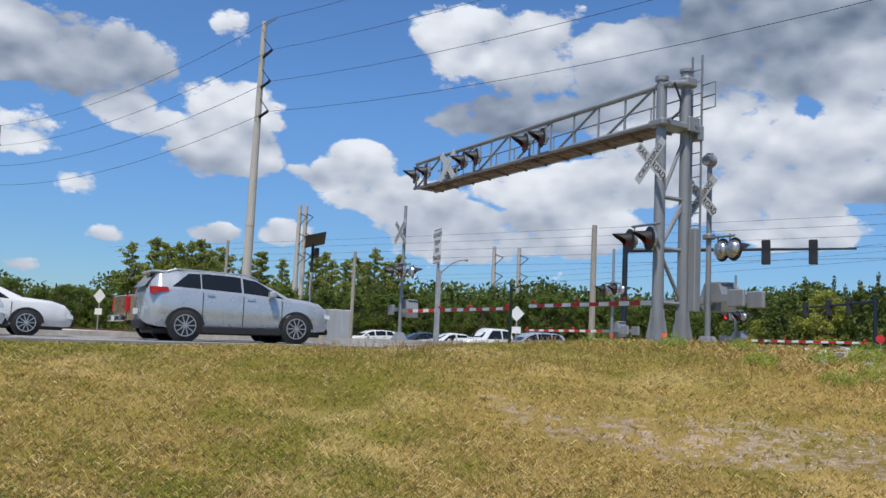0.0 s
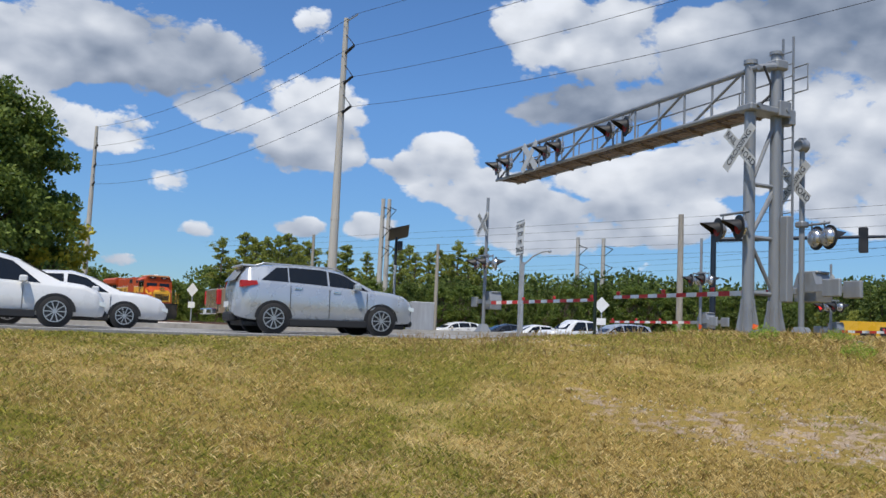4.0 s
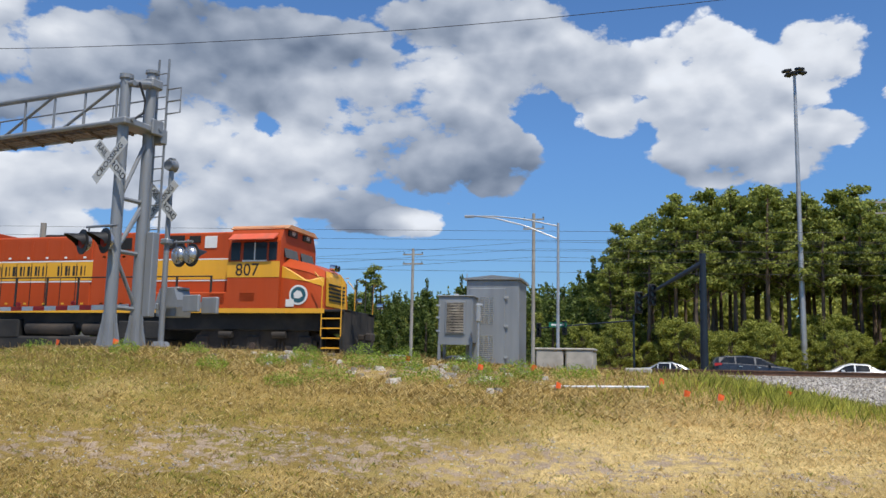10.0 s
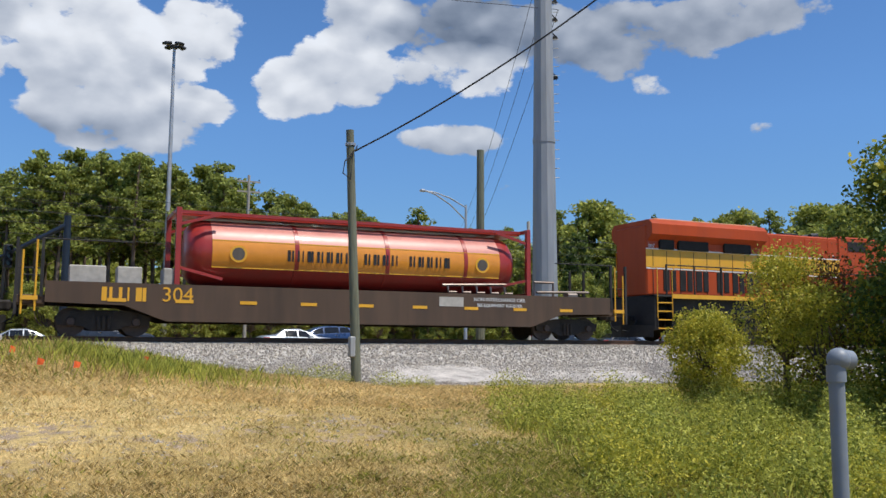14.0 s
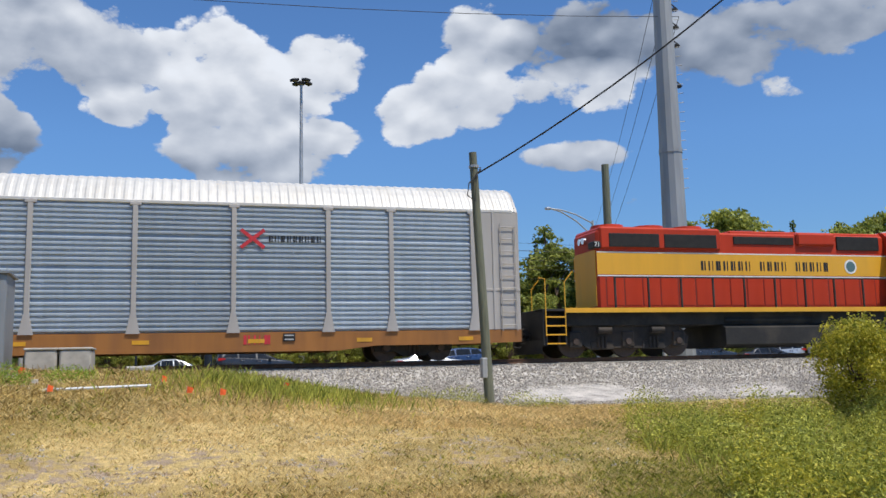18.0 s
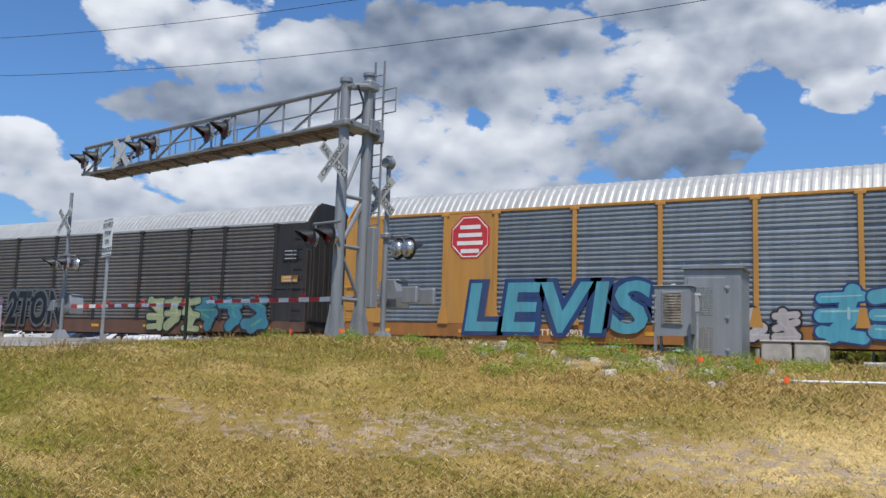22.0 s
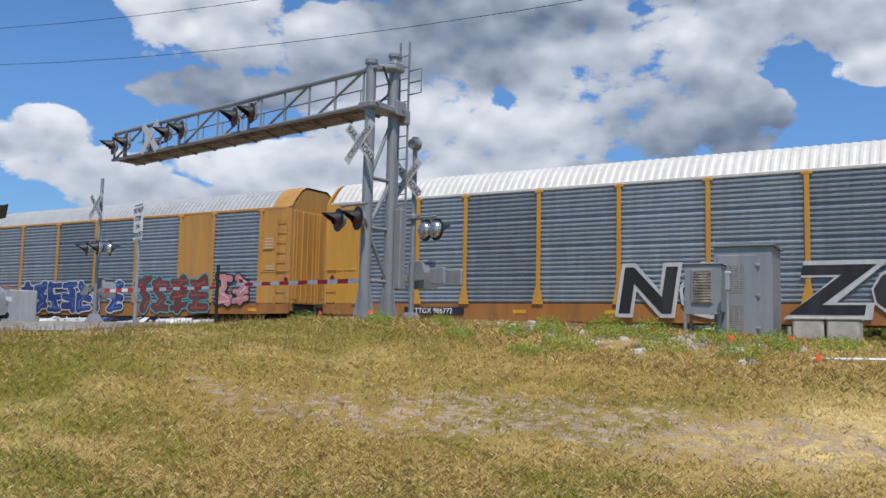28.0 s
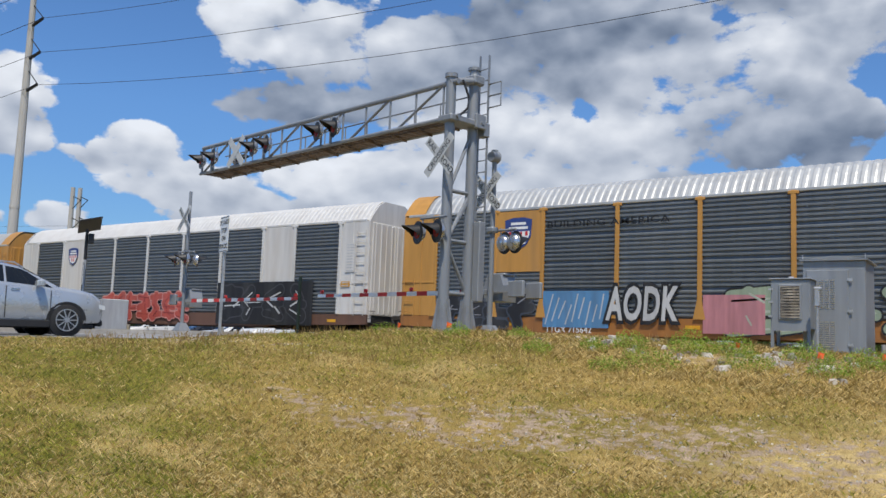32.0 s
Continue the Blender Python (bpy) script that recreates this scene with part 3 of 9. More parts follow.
bed.add(v, [(k * w + j, (k + 1) * w + j, (k + 1) * w + j + 1, k * w + j + 1) for k in range(len(xs) - 1) for j in range(w - 1)])
track_bed = part("track_bed", bed, BALLAST, smooth=True)
tagged(track_bed, "pale grey crushed stone ballast bank", "ballast", kind="structure")


def rail_profile(y):
    z = RAIL_Z
    return [(y + a, z + b) for a, b in ((-0.07, -0.17), (0.07, -0.17), (0.07, -0.155), (0.012, -0.135), (0.012, -0.045), (0.036, -0.03), (0.036, -0.004), (0.03, 0.0),
                                        (-0.03, 0.0), (-0.036, -0.004), (-0.036, -0.03), (-0.012, -0.045), (-0.012, -0.135), (-0.07, -0.155))]


track = thing("railway_track", "rusty steel rails on ties in grey ballast", "railway track", kind="structure")
for y in (TRACK_Y - 0.75, TRACK_Y + 0.75):
    part("rail", Mesh().extrude_x(rail_profile(y), -190, 170), RAIL, track, "rusty brown steel rail")
tie = Mesh().box(-0.12, 0.12, -1.3, 1.3, -0.18, 0.0, 0.015).mesh("tie", WOOD_PALE)
for k in range(190):
    part("tie", tie, None, track, at=pose(-58 + 0.6 * k, TRACK_Y, RAIL_Z - 0.172, 0, 0, 0.6 * math.sin(k * 7.1)))
for y0, y1 in ((26.4, 27.8), (27.93, 29.27), (29.4, 30.8)):
    sh = Mesh()
    for k in range(9):
        s = -26.6 + k * 1.83
        sh.box(s + 0.012, s + 1.818, y0, y1, RAIL_Z - 0.3, RAIL_Z - 0.012, 0.02)
    tagged(part("crossing_panel", sh, CONCRETE), "grey concrete panel between the rails", "crossing panel", kind="structure")

# loose stones over the near shoulder of the bed
rng = np.random.default_rng(5)


def scatter_stones(name, x, y, z, size, mats, label):
    n = len(x)
    base = np.array([(-1, -1, -.6), (1, -1, -.5), (.9, 1, -.6), (-1, .9, -.5), (-.6, -.7, .6), (.7, -.6, .5), (.6, .6, .7), (-.7, .7, .5)])
    turn = rng.uniform(0, 6.28, n)
    k = base[None] * rng.uniform(0.6, 1.2, (n, 8, 1)) * size[:, None, None] * rng.uniform(0.7, 1.2, (n, 1, 3))
    c, s = np.cos(turn)[:, None], np.sin(turn)[:, None]
    vx = np.stack([k[..., 0] * c - k[..., 1] * s + x[:, None], k[..., 0] * s + k[..., 1] * c + y[:, None], k[..., 2] + z[:, None]], -1)
    f = np.array([(3, 2, 1, 0), (4, 5, 6, 7), (0, 1, 5, 4), (1, 2, 6, 5), (2, 3, 7, 6), (3, 0, 4, 7)])
    me = bpy.data.meshes.new(name)
    me.from_pydata(vx.reshape(-1, 3).tolist(), [], (f[None] + 8 * np.arange(n)[:, None, None]).reshape(-1, 4).tolist())
    me.materials.append(mats)
    return tagged(part(name, me, None), label, "stones", kind="stuff")


LEAF_FRESH = leaf_mat("fresh green leaves", (0.12, 0.22, 0.02), (0.42, 0.56, 0.08))
STONE_MIX = leaf_mat("mixed grey stones", (0.28, 0.25, 0.22), (0.80, 0.74, 0.65), 0.9)
n = 110000
sx, sy = rng.uniform(-8, 34, n), 27.6 - 6.4 * rng.uniform(0, 1, n) ** 1.1
sy = np.where(sx < 3, np.maximum(sy, 24.6), sy)
scatter_stones("ballast_stones", sx, sy, np.maximum(np.interp(sy, [p[0] for p in prof], [p[1] for p in prof]), ground_z(sx, sy)) + 0.008, rng.uniform(0.014, 0.036, n), STONE_MIX, "loose pale grey ballast stones on the bank")
n = 60000
sx, sy = rng.uniform(-22, 14, n), rng.uniform(8, 24.5, n)
keep = bare(sx, sy) * (0.4 + 0.9 * (fold(sx, sy, 2.9, 3.0) > 0.15)) > rng.uniform(0.25, 1.1, n)
sx, sy = sx[keep], sy[keep]
scatter_stones("gravel", sx, sy, ground_z(sx, sy), rng.uniform(0.006, 0.022, len(sx)), STONE_MIX, "scattered grey gravel in worn turf")
n = 70
sx, sy = rng.normal(-6.4, 1.6, n), rng.normal(17.4, 0.8, n)
scatter_stones("rubble", sx, sy, ground_z(sx, sy) + 0.02, rng.uniform(0.04, 0.13, n), STONE_MIX, "broken pale rubble on the grassy mound")


# ---- grass and weeds ----
def blades(name, x, y, height, width, lean, mats, label, category="grass"):
    n = len(x)
    z = ground_z(x, y)
    turn, tip = rng.uniform(0, 6.28, n), rng.uniform(0, 6.28, n)
    dx, dy = np.cos(turn) * width, np.sin(turn) * width
    lx, ly = np.cos(tip) * lean * height, np.sin(tip) * lean * height
    p = np.stack([np.stack([x - dx, y - dy, z - 0.01], -1), np.stack([x + dx, y + dy, z - 0.01], -1),
                  np.stack([x + lx * 0.4 + dx * 0.7, y + ly * 0.4 + dy * 0.7, z + height * 0.6], -1), np.stack([x + lx, y + ly, z + height], -1)], 1)
    me = bpy.data.meshes.new(name)
    me.from_pydata(p.reshape(-1, 3).tolist(), [], (np.array([0, 1, 2, 3])[None] + 4 * np.arange(n)[:, None]).tolist())
    me.materials.append(mats)
    return tagged(part(name, me, None), label, category, kind="stuff")


def sector(n, r0, r1, a0, a1, power=1.0):
    r = r0 + (r1 - r0) * rng.uniform(0, 1, n) ** power
    a = np.radians(rng.uniform(a0, a1, n))
    return -np.sin(a) * r, np.cos(a) * r


STRAW = leaf_mat("straw coloured grass", (1.0, 0.80, 0.38), (0.44, 0.31, 0.095), 0.8)
STRAW_DARK = leaf_mat("withered brown straw", (0.44, 0.31, 0.10), (0.16, 0.11, 0.03), 0.8)
PALE_STRAW = leaf_mat("bleached grass", (0.96, 0.75, 0.37), (0.50, 0.37, 0.145), 0.8)
GREEN_GRASS = leaf_mat("green grass", (0.09, 0.11, 0.014), (0.58, 0.54, 0.10), 0.7)
gx, gy = sector(620000, 7.6, 22.5, -56, 93, 1.35)
a_side = (gx + 12.2) * -0.985 + (gy - 16.7) * 0.17
keep = (bare(gx, gy) * 0.75 < rng.uniform(0.1, 0.8, len(gx))) & (a_side < 4.8) & (0.5 + 0.5 * fold(gx, gy, 5.5, 7.0) > rng.uniform(-0.6, 0.9, len(gx)))
gx, gy = gx[keep], gy[keep]
green = lush(gx, gy) + 0.3 * fold(gx, gy, 4.0, 3.0) + 0.3 * fold(gx, gy, 17.0, 6.0) > rng.uniform(0.05, 1.05, len(gx))
tone = fold(gx, gy, 21.0, 1.3) + 0.6 * fold(gx, gy, 44.0, 4.4) + rng.normal(0, 0.3, len(gx)) + 0.15
bleached = dry(gx, gy) + 0.25 * fold(gx, gy, 24.0, 3.3) > rng.uniform(0.1, 0.8, len(gx))
for sel, mats, label, name in ((bleached, PALE_STRAW, "bleached pale mown grass", "pale_grass"), (~green & ~bleached & (tone > 0), STRAW, "dry straw coloured mown grass", "dry_grass"), (~green & ~bleached & (tone <= 0), STRAW_DARK, "brown withered grass", "brown_grass"), (green & ~bleached, GREEN_GRASS, "short green grass", "green_grass")):
    h = rng.uniform(0.015, 0.06, sel.sum()) * (1 + 0.7 * (gy[sel] > 14.5))
    blades(name, gx[sel], gy[sel], h, rng.uniform(0.0022, 0.0052, sel.sum()), rng.uniform(0.4, 1.9, sel.sum()), mats, label)
# low clumps of brown and olive grass, most of all in the worn places
BROWN_GRASS = leaf_mat("dead brown grass", (0.22, 0.14, 0.048), (0.46, 0.32, 0.12), 0.8)
tx, ty = sector(2200, 7.6, 19.0, -50, 90, 1.1)
keep = ((tx + 12.2) * -0.985 + (ty - 16.7) * 0.17 < 4.6) & (0.35 + bare(tx, ty) > rng.uniform(0, 1, len(tx)))
tx, ty = tx[keep], ty[keep]
tr = rng.uniform(0.03, 0.13, len(tx))
olive = rng.uniform(0, 1, len(tx)) < 0.45
for sel, mats, label, name in ((olive, GREEN_GRASS, "small clumps of olive green grass", "grass_clumps"), (~olive, BROWN_GRASS, "small clumps of dead brown grass", "brown_grass_clumps")):
    m = sel.sum()
    gx2 = (tx[sel][:, None] + tr[sel][:, None] * rng.normal(0, 1, (m, 16))).ravel()
    gy2 = (ty[sel][:, None] + tr[sel][:, None] * rng.normal(0, 0.7, (m, 16))).ravel()
    blades(name, gx2, gy2, rng.uniform(0.015, 0.06, len(gx2)), rng.uniform(0.002, 0.004, len(gx2)), rng.uniform(0.2, 1.4, len(gx2)), mats, label)
# taller dry stalks along the mound and the road's edge
gx, gy = sector(8000, 15.5, 22.0, -6, 58)
keep = ((gx + 12.2) * -0.985 + (gy - 16.7) * 0.17 < 4.7) & (fold(gx, gy, 1.7, 6.0) > rng.uniform(-0.8, 0.6, len(gx)))
gx, gy = gx[keep], gy[keep]
blades("dry_stalks", gx, gy, rng.uniform(0.06, 0.22, len(gx)), rng.uniform(0.002, 0.004, len(gx)), rng.uniform(0.05, 0.5, len(gx)), BROWN_GRASS, "tall dry grass stalks")


def weed_patch(name, spots, mats, label, density=260):
    """Leafy weeds: small tilted leaves round a few stems. spots: x, y, radius, height."""
    P = []
    for cx, cy, r, h in spots:
        n = int(2.6 * density * (r + 0.15) * (0.5 + h))
        a, d = rng.uniform(0, 6.28, n), r * np.sqrt(rng.uniform(0, 1, n))
        x, y = cx + d * np.cos(a), cy + d * np.sin(a)
        z = ground_z(x, y) + h * rng.uniform(0.02, 1, n) * (1 - 0.6 * (d / r) ** 2)
        P.append(np.stack([x, y, z, np.full(n, 0.012 + 0.014 * h)], 1))
    P = np.concatenate(P)
    n = len(P)
    d1 = rng.normal(0, 1, (n, 3))
    d1[:, 2] = np.abs(d1[:, 2]) * 0.8
    d1 /= np.linalg.norm(d1, axis=1)[:, None]
    d2 = np.cross(d1, rng.normal(0, 1, (n, 3)))
    d2 /= np.linalg.norm(d2, axis=1)[:, None]
    s = P[:, 3:] * rng.uniform(0.6, 1.6, (n, 1))
    c = P[:, :3]
    q = np.stack([c, c + d1 * s + d2 * s * 0.4, c + d1 * s * 2.2, c + d1 * s - d2 * s * 0.4], 1)
    me = bpy.data.meshes.new(name)
    me.from_pydata(q.reshape(-1, 3).tolist(), [], (np.array([0, 1, 2, 3])[None] + 4 * np.arange(n)[:, None]).tolist())
    me.materials.append(mats)
    return tagged(part(name, me, None), label, "weeds", kind="stuff")


weed_patch("weeds", [(-7.45, 16.6, 0.35, 0.42), (-5.6, 17.3, 0.4, 0.45), (-4.3, 17.6, 0.5, 0.4), (-6.5, 15.4, 0.55, 0.3), (-9.9, 16.4, 0.3, 0.25), (-7.9, 15.9, 0.3, 0.25),
                     (-2.2, 18.0, 0.5, 0.3), (-6.3, 16.9, 0.45, 0.5), (-5.0, 16.2, 0.5, 0.3), (-3.2, 17.4, 0.45, 0.4), (-7.0, 14.6, 0.35, 0.22), (-8.6, 14.9, 0.3, 0.25), (-3.6, 16.3, 0.4, 0.3), (-11.0, 15.6, 0.3, 0.3), (-13.4, 16.0, 0.4, 0.3), (-15.6, 15.0, 0.3, 0.3)],
           LEAF_FRESH, "small green leafy weeds on the mound", 850)
field = []
for k in range(190):
    a, r = math.radians(rng.uniform(-56, -27)), rng.uniform(8.5, 19)
    x, y = -math.sin(a) * r, math.cos(a) * r
    if x > 6.0 + 0.22 * (y - 8) + 0.5 * math.sin(y * 1.4):
        field.append((x, y, rng.uniform(0.25, 0.55), rng.uniform(0.2, 0.5) + (0.35 if rng.uniform() < 0.3 else 0.0)))
weed_patch("weed_field", field[::2] + field[1::4], LEAF_WEED, "dense green knee high weeds", 620)
weed_patch("weed_field", field[3::4], LEAF_YOUNG, "yellow green weeds among the green", 300)
gx, gy = sector(5000, 8.0, 18.0, -56, -27)
keep = (gx > 5.6 + 0.22 * (gy - 8)) & (fold(gx, gy, 1.6, 2.0) > rng.uniform(-0.6, 0.7, len(gx)))
gx, gy = gx[keep], gy[keep]
blades("tall_grass", gx, gy, rng.uniform(0.1, 0.32, len(gx)), rng.uniform(0.0015, 0.0035, len(gx)), rng.uniform(0.1, 0.7, len(gx)), LEAF_WEED, "tall yellow green grass among the weeds")
weed_patch("weeds", [(6.2, 20.3, 0.6, 0.5), (7.9, 20.6, 0.55, 0.4), (8.6, 20.4, 0.4, 0.3), (5.4, 20.8, 0.4, 0.35)], LEAF_WEED, "green weeds round the pole's foot", 600)
gx, gy = rng.normal(1.6, 1.2, 5000), rng.normal(17.6, 0.9, 5000)
blades("tall_grass", gx, gy, rng.uniform(0.06, 0.3, 5000), rng.uniform(0.0015, 0.0035, 5000), rng.uniform(0.05, 0.6, 5000), LEAF_WEED, "tall green grass on the bank")


# ---- the train: every car stands on the rails at its own middle, x forward, -y the near side ----
FEC_ORANGE = mat("sun faded orange red enamel", (0.47, 0.072, 0.018), 0.38, 0.0, 0.08, 3, 0.05, 0.22, (0.30, 0.08, 0.04), streak=True, spec=0.2)
FEC_RED = mat("red enamel", (0.50, 0.048, 0.018), 0.38, 0.0, 0.08, 3, 0.05, 0.2, (0.28, 0.05, 0.04), streak=True, spec=0.2)
FEC_YELLOW = mat("yellow enamel", (0.78, 0.40, 0.028), 0.4, 0.0, 0.06, 3, 0.05, 0.15, (0.45, 0.25, 0.06), streak=True)
CAR_BLACK = mat("grimy black underframe", (0.022, 0.021, 0.02), 0.75, 0.0, 0.25, 12, 0.3, 0.45, (0.07, 0.055, 0.04))
TRUCK_DARK = mat("grimy brown black truck castings", (0.035, 0.03, 0.026), 0.8, 0.1, 0.3, 10, 0.4, 0.5, (0.09, 0.065, 0.045))
WHEEL = mat("rusted wheel steel", (0.10, 0.07, 0.055), 0.6, 0.4, 0.2, 12, 0.2)
GRILLE = mat("dark screen mesh", (0.02, 0.018, 0.017), 0.7, 0.2, 0.3, 40, 0.5)
FLAT_BROWN = mat("weathered brown car sides", (0.095, 0.058, 0.036), 0.7, 0.1, 0.16, 4, 0.15, 0.4, (0.05, 0.035, 0.025), streak=True)
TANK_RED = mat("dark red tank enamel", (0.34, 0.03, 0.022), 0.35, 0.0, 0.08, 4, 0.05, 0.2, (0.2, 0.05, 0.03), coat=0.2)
TANK_PINK = mat("pale pink red tank top", (0.60, 0.22, 0.17), 0.4, 0.0, 0.08, 4, 0.05, 0.2, (0.45, 0.12, 0.09), coat=0.2)
TANK_YELLOW = mat("amber tank band", (0.74, 0.28, 0.03), 0.35, 0.0, 0.06, 4, 0.05, coat=0.2)
SIGN_RED = mat("faded sign red", (0.55, 0.035, 0.045), 0.5, 0.0, 0.08, 6, 0.05)
SIGN_BLUE = mat("sign blue", (0.03, 0.06, 0.22), 0.5, 0.0, 0.08, 6, 0.05)


def truck(parent, x, radius, base, axles, frame_mats, wheel_half=0.75, side=1.0):
    """A truck with side frames, wheels on axles, springs and bolster."""
    tr = part("truck", Mesh().box(x - 0.3, x + 0.3, -1.05, 1.05, radius - 0.1, radius + 0.32, 0.04), frame_mats, parent)
    xs = [x + base * (k - (axles - 1) / 2) for k in range(axles)]
    for s in (-1, 1):
        sh = Mesh()
        half = base * (axles - 1) / 2
        sh.extrude_y([(x - half - 0.42, radius + 0.16), (x - half - 0.36, radius - 0.1), (x - half + 0.3, radius - 0.12), (x - half + 0.5, radius - 0.24),
                      (x + half - 0.5, radius - 0.24), (x + half - 0.3, radius - 0.12), (x + half + 0.36, radius - 0.1), (x + half + 0.42, radius + 0.16),
                      (x + half + 0.1, radius + 0.26), (x + half - 0.45, radius + 0.34), (x - half + 0.45, radius + 0.34), (x - half - 0.1, radius + 0.26)],
                     s * side - 0.06, s * side + 0.06)
        for k in range(axles - 1):
            for d in (-0.14, 0.0, 0.14):
                sh.tube((xs[k] + base / 2 + d, s * (side + 0.09), radius - 0.22), (xs[k] + base / 2 + d, s * (side + 0.09), radius + 0.16), 0.055, seg=8)
        if axles == 3:
            sh.box(x - half - 0.1, x + half + 0.1, s * side - 0.05, s * side + 0.05, radius + 0.1, radius + 0.62, 0.03)
            for wx in xs:
                sh.box(wx - 0.24, wx + 0.24, s * (side + 0.06) - 0.06, s * (side + 0.06) + 0.06, radius - 0.2, radius + 0.34, 0.04)
            for wx in xs[:-1]:
                sh.box(wx + base * 0.28, wx + base * 0.72, s * (side + 0.04) - 0.05, s * (side + 0.04) + 0.05, radius - 0.28, radius + 0.02, 0.03)
        part("side_frame", sh, frame_mats, tr)
        for wx in xs:
            w = Mesh()
            w.tube((wx, s * (wheel_half - 0.06), radius), (wx, s * (wheel_half + 0.07), radius), radius, seg=24)
            w.tube((wx, s * (wheel_half + 0.07), radius), (wx, s * (wheel_half + 0.10), radius), radius * 0.42, radius * 0.3, seg=14)
            w.tube((wx, s * (side + 0.04), radius), (wx, s * (side + 0.17), radius), 0.13, 0.11, seg=10)
            part("wheel", w, WHEEL, tr, smooth=True)
    return tr


def coupler(parent, x, way):
    sh = Mesh().box(min(x, x - way * 0.7), max(x, x - way * 0.7), -0.1, 0.1, 0.78, 0.98, 0.03)
    sh.box(min(x + way * 0.02, x - way * 0.28), max(x + way * 0.02, x - way * 0.28), -0.18, 0.18, 0.72, 1.04, 0.06)
    part("coupler", sh, TRUCK_DARK, parent)
    hose = Mesh().path([(x - way * 0.5, -0.35, 0.85), (x - way * 0.3, -0.36, 0.5), (x - way * 0.05, -0.3, 0.36), (x + way * 0.1, -0.2, 0.4)], 0.025, 6)
    part("air_hose", hose, CAR_BLACK, parent)


POSTS = (-11.8, -9.1, -7.1, -4.25, -1.42, 1.42, 4.25, 7.1, 9.1, 11.8)
SILL, EAVE, ROOF, HALF_W, HALF_L = 0.95, 4.83, 5.72, 1.53, 13.4
SHARED = {}


def shared(key, make):
    if key not in SHARED:
        SHARED[key] = make()
    return SHARED[key]


def ribbed_panel(width, mats, key):
    """A stack of four horizontally ribbed steel sheets, width wide, facing -y."""
    def make():
        prof, z = [], SILL + 0.02
        for tier in range(4):
            top = SILL + 0.02 + (EAVE - SILL - 0.06) * (tier + 1) / 4
            prof += [(0.03, z), (0.03, z + 0.025)]
            step = (top - z - 0.05) / 6
            for k in range(6):
                b = z + 0.03 + k * step
                prof += [(0.012, b), (-0.03, b + step * 0.16), (-0.03, b + step * 0.50), (0.012, b + step * 0.66)]
            z = top
        prof += [(0.03, z - 0.01), (0.03, z)]
        sh = Mesh()
        n = len(prof)
        v = [(x, y, zz) for x in (-width / 2, width / 2) for y, zz in prof]
        sh.add(v, [(k, k + 1, n + k + 1, n + k) for k in range(n - 1)])
        for zz in [SILL + 0.02 + (EAVE - SILL - 0.06) * (k + 0.5) / 4 for k in range(4)]:
            for k in range(int(width / 0.55)):
                x = -width / 2 + (k + 0.5) * width / int(width / 0.55)
                sh.box(x - 0.015, x + 0.015, -0.036, -0.026, zz - 0.03, zz + 0.03)
        return sh.mesh("ribbed_panel", mats)
    return shared(("panel", round(width, 2), key), make)


def arch(y, top, eave=EAVE, half=HALF_W):
    """Height of the rounded roof over y."""
    q = min(1.0, abs(y) / half)
    return eave + (top - eave) * (1 - (max(0.0, q - 0.42) / 0.58) ** 1.6)


def roof_mesh(mats, key):
    def make():
        sh = Mesh()
        ys = [-HALF_W * math.cos(math.pi * k / 14) for k in range(15)]
        n = len(ys)
        v, x, k = [], -HALF_L + 0.25, 0
        while x <= HALF_L - 0.24:
            for d, lift in ((0.0, 0.0), (0.05, 0.02), (0.14, 0.02), (0.19, 0.0)):
                v += [(x + d, y * (1 + lift * 0.35), arch(y, ROOF) + lift * (1 - 0.4 * abs(y) / HALF_W)) for y in ys]
                k += 1
            x += 0.268
        sh.add(v, [(j * n + i, (j + 1) * n + i, (j + 1) * n + i + 1, j * n + i + 1) for j in range(k - 1) for i in range(n - 1)])
        return sh.mesh("roof", mats)
    return shared(("roof", key), make)


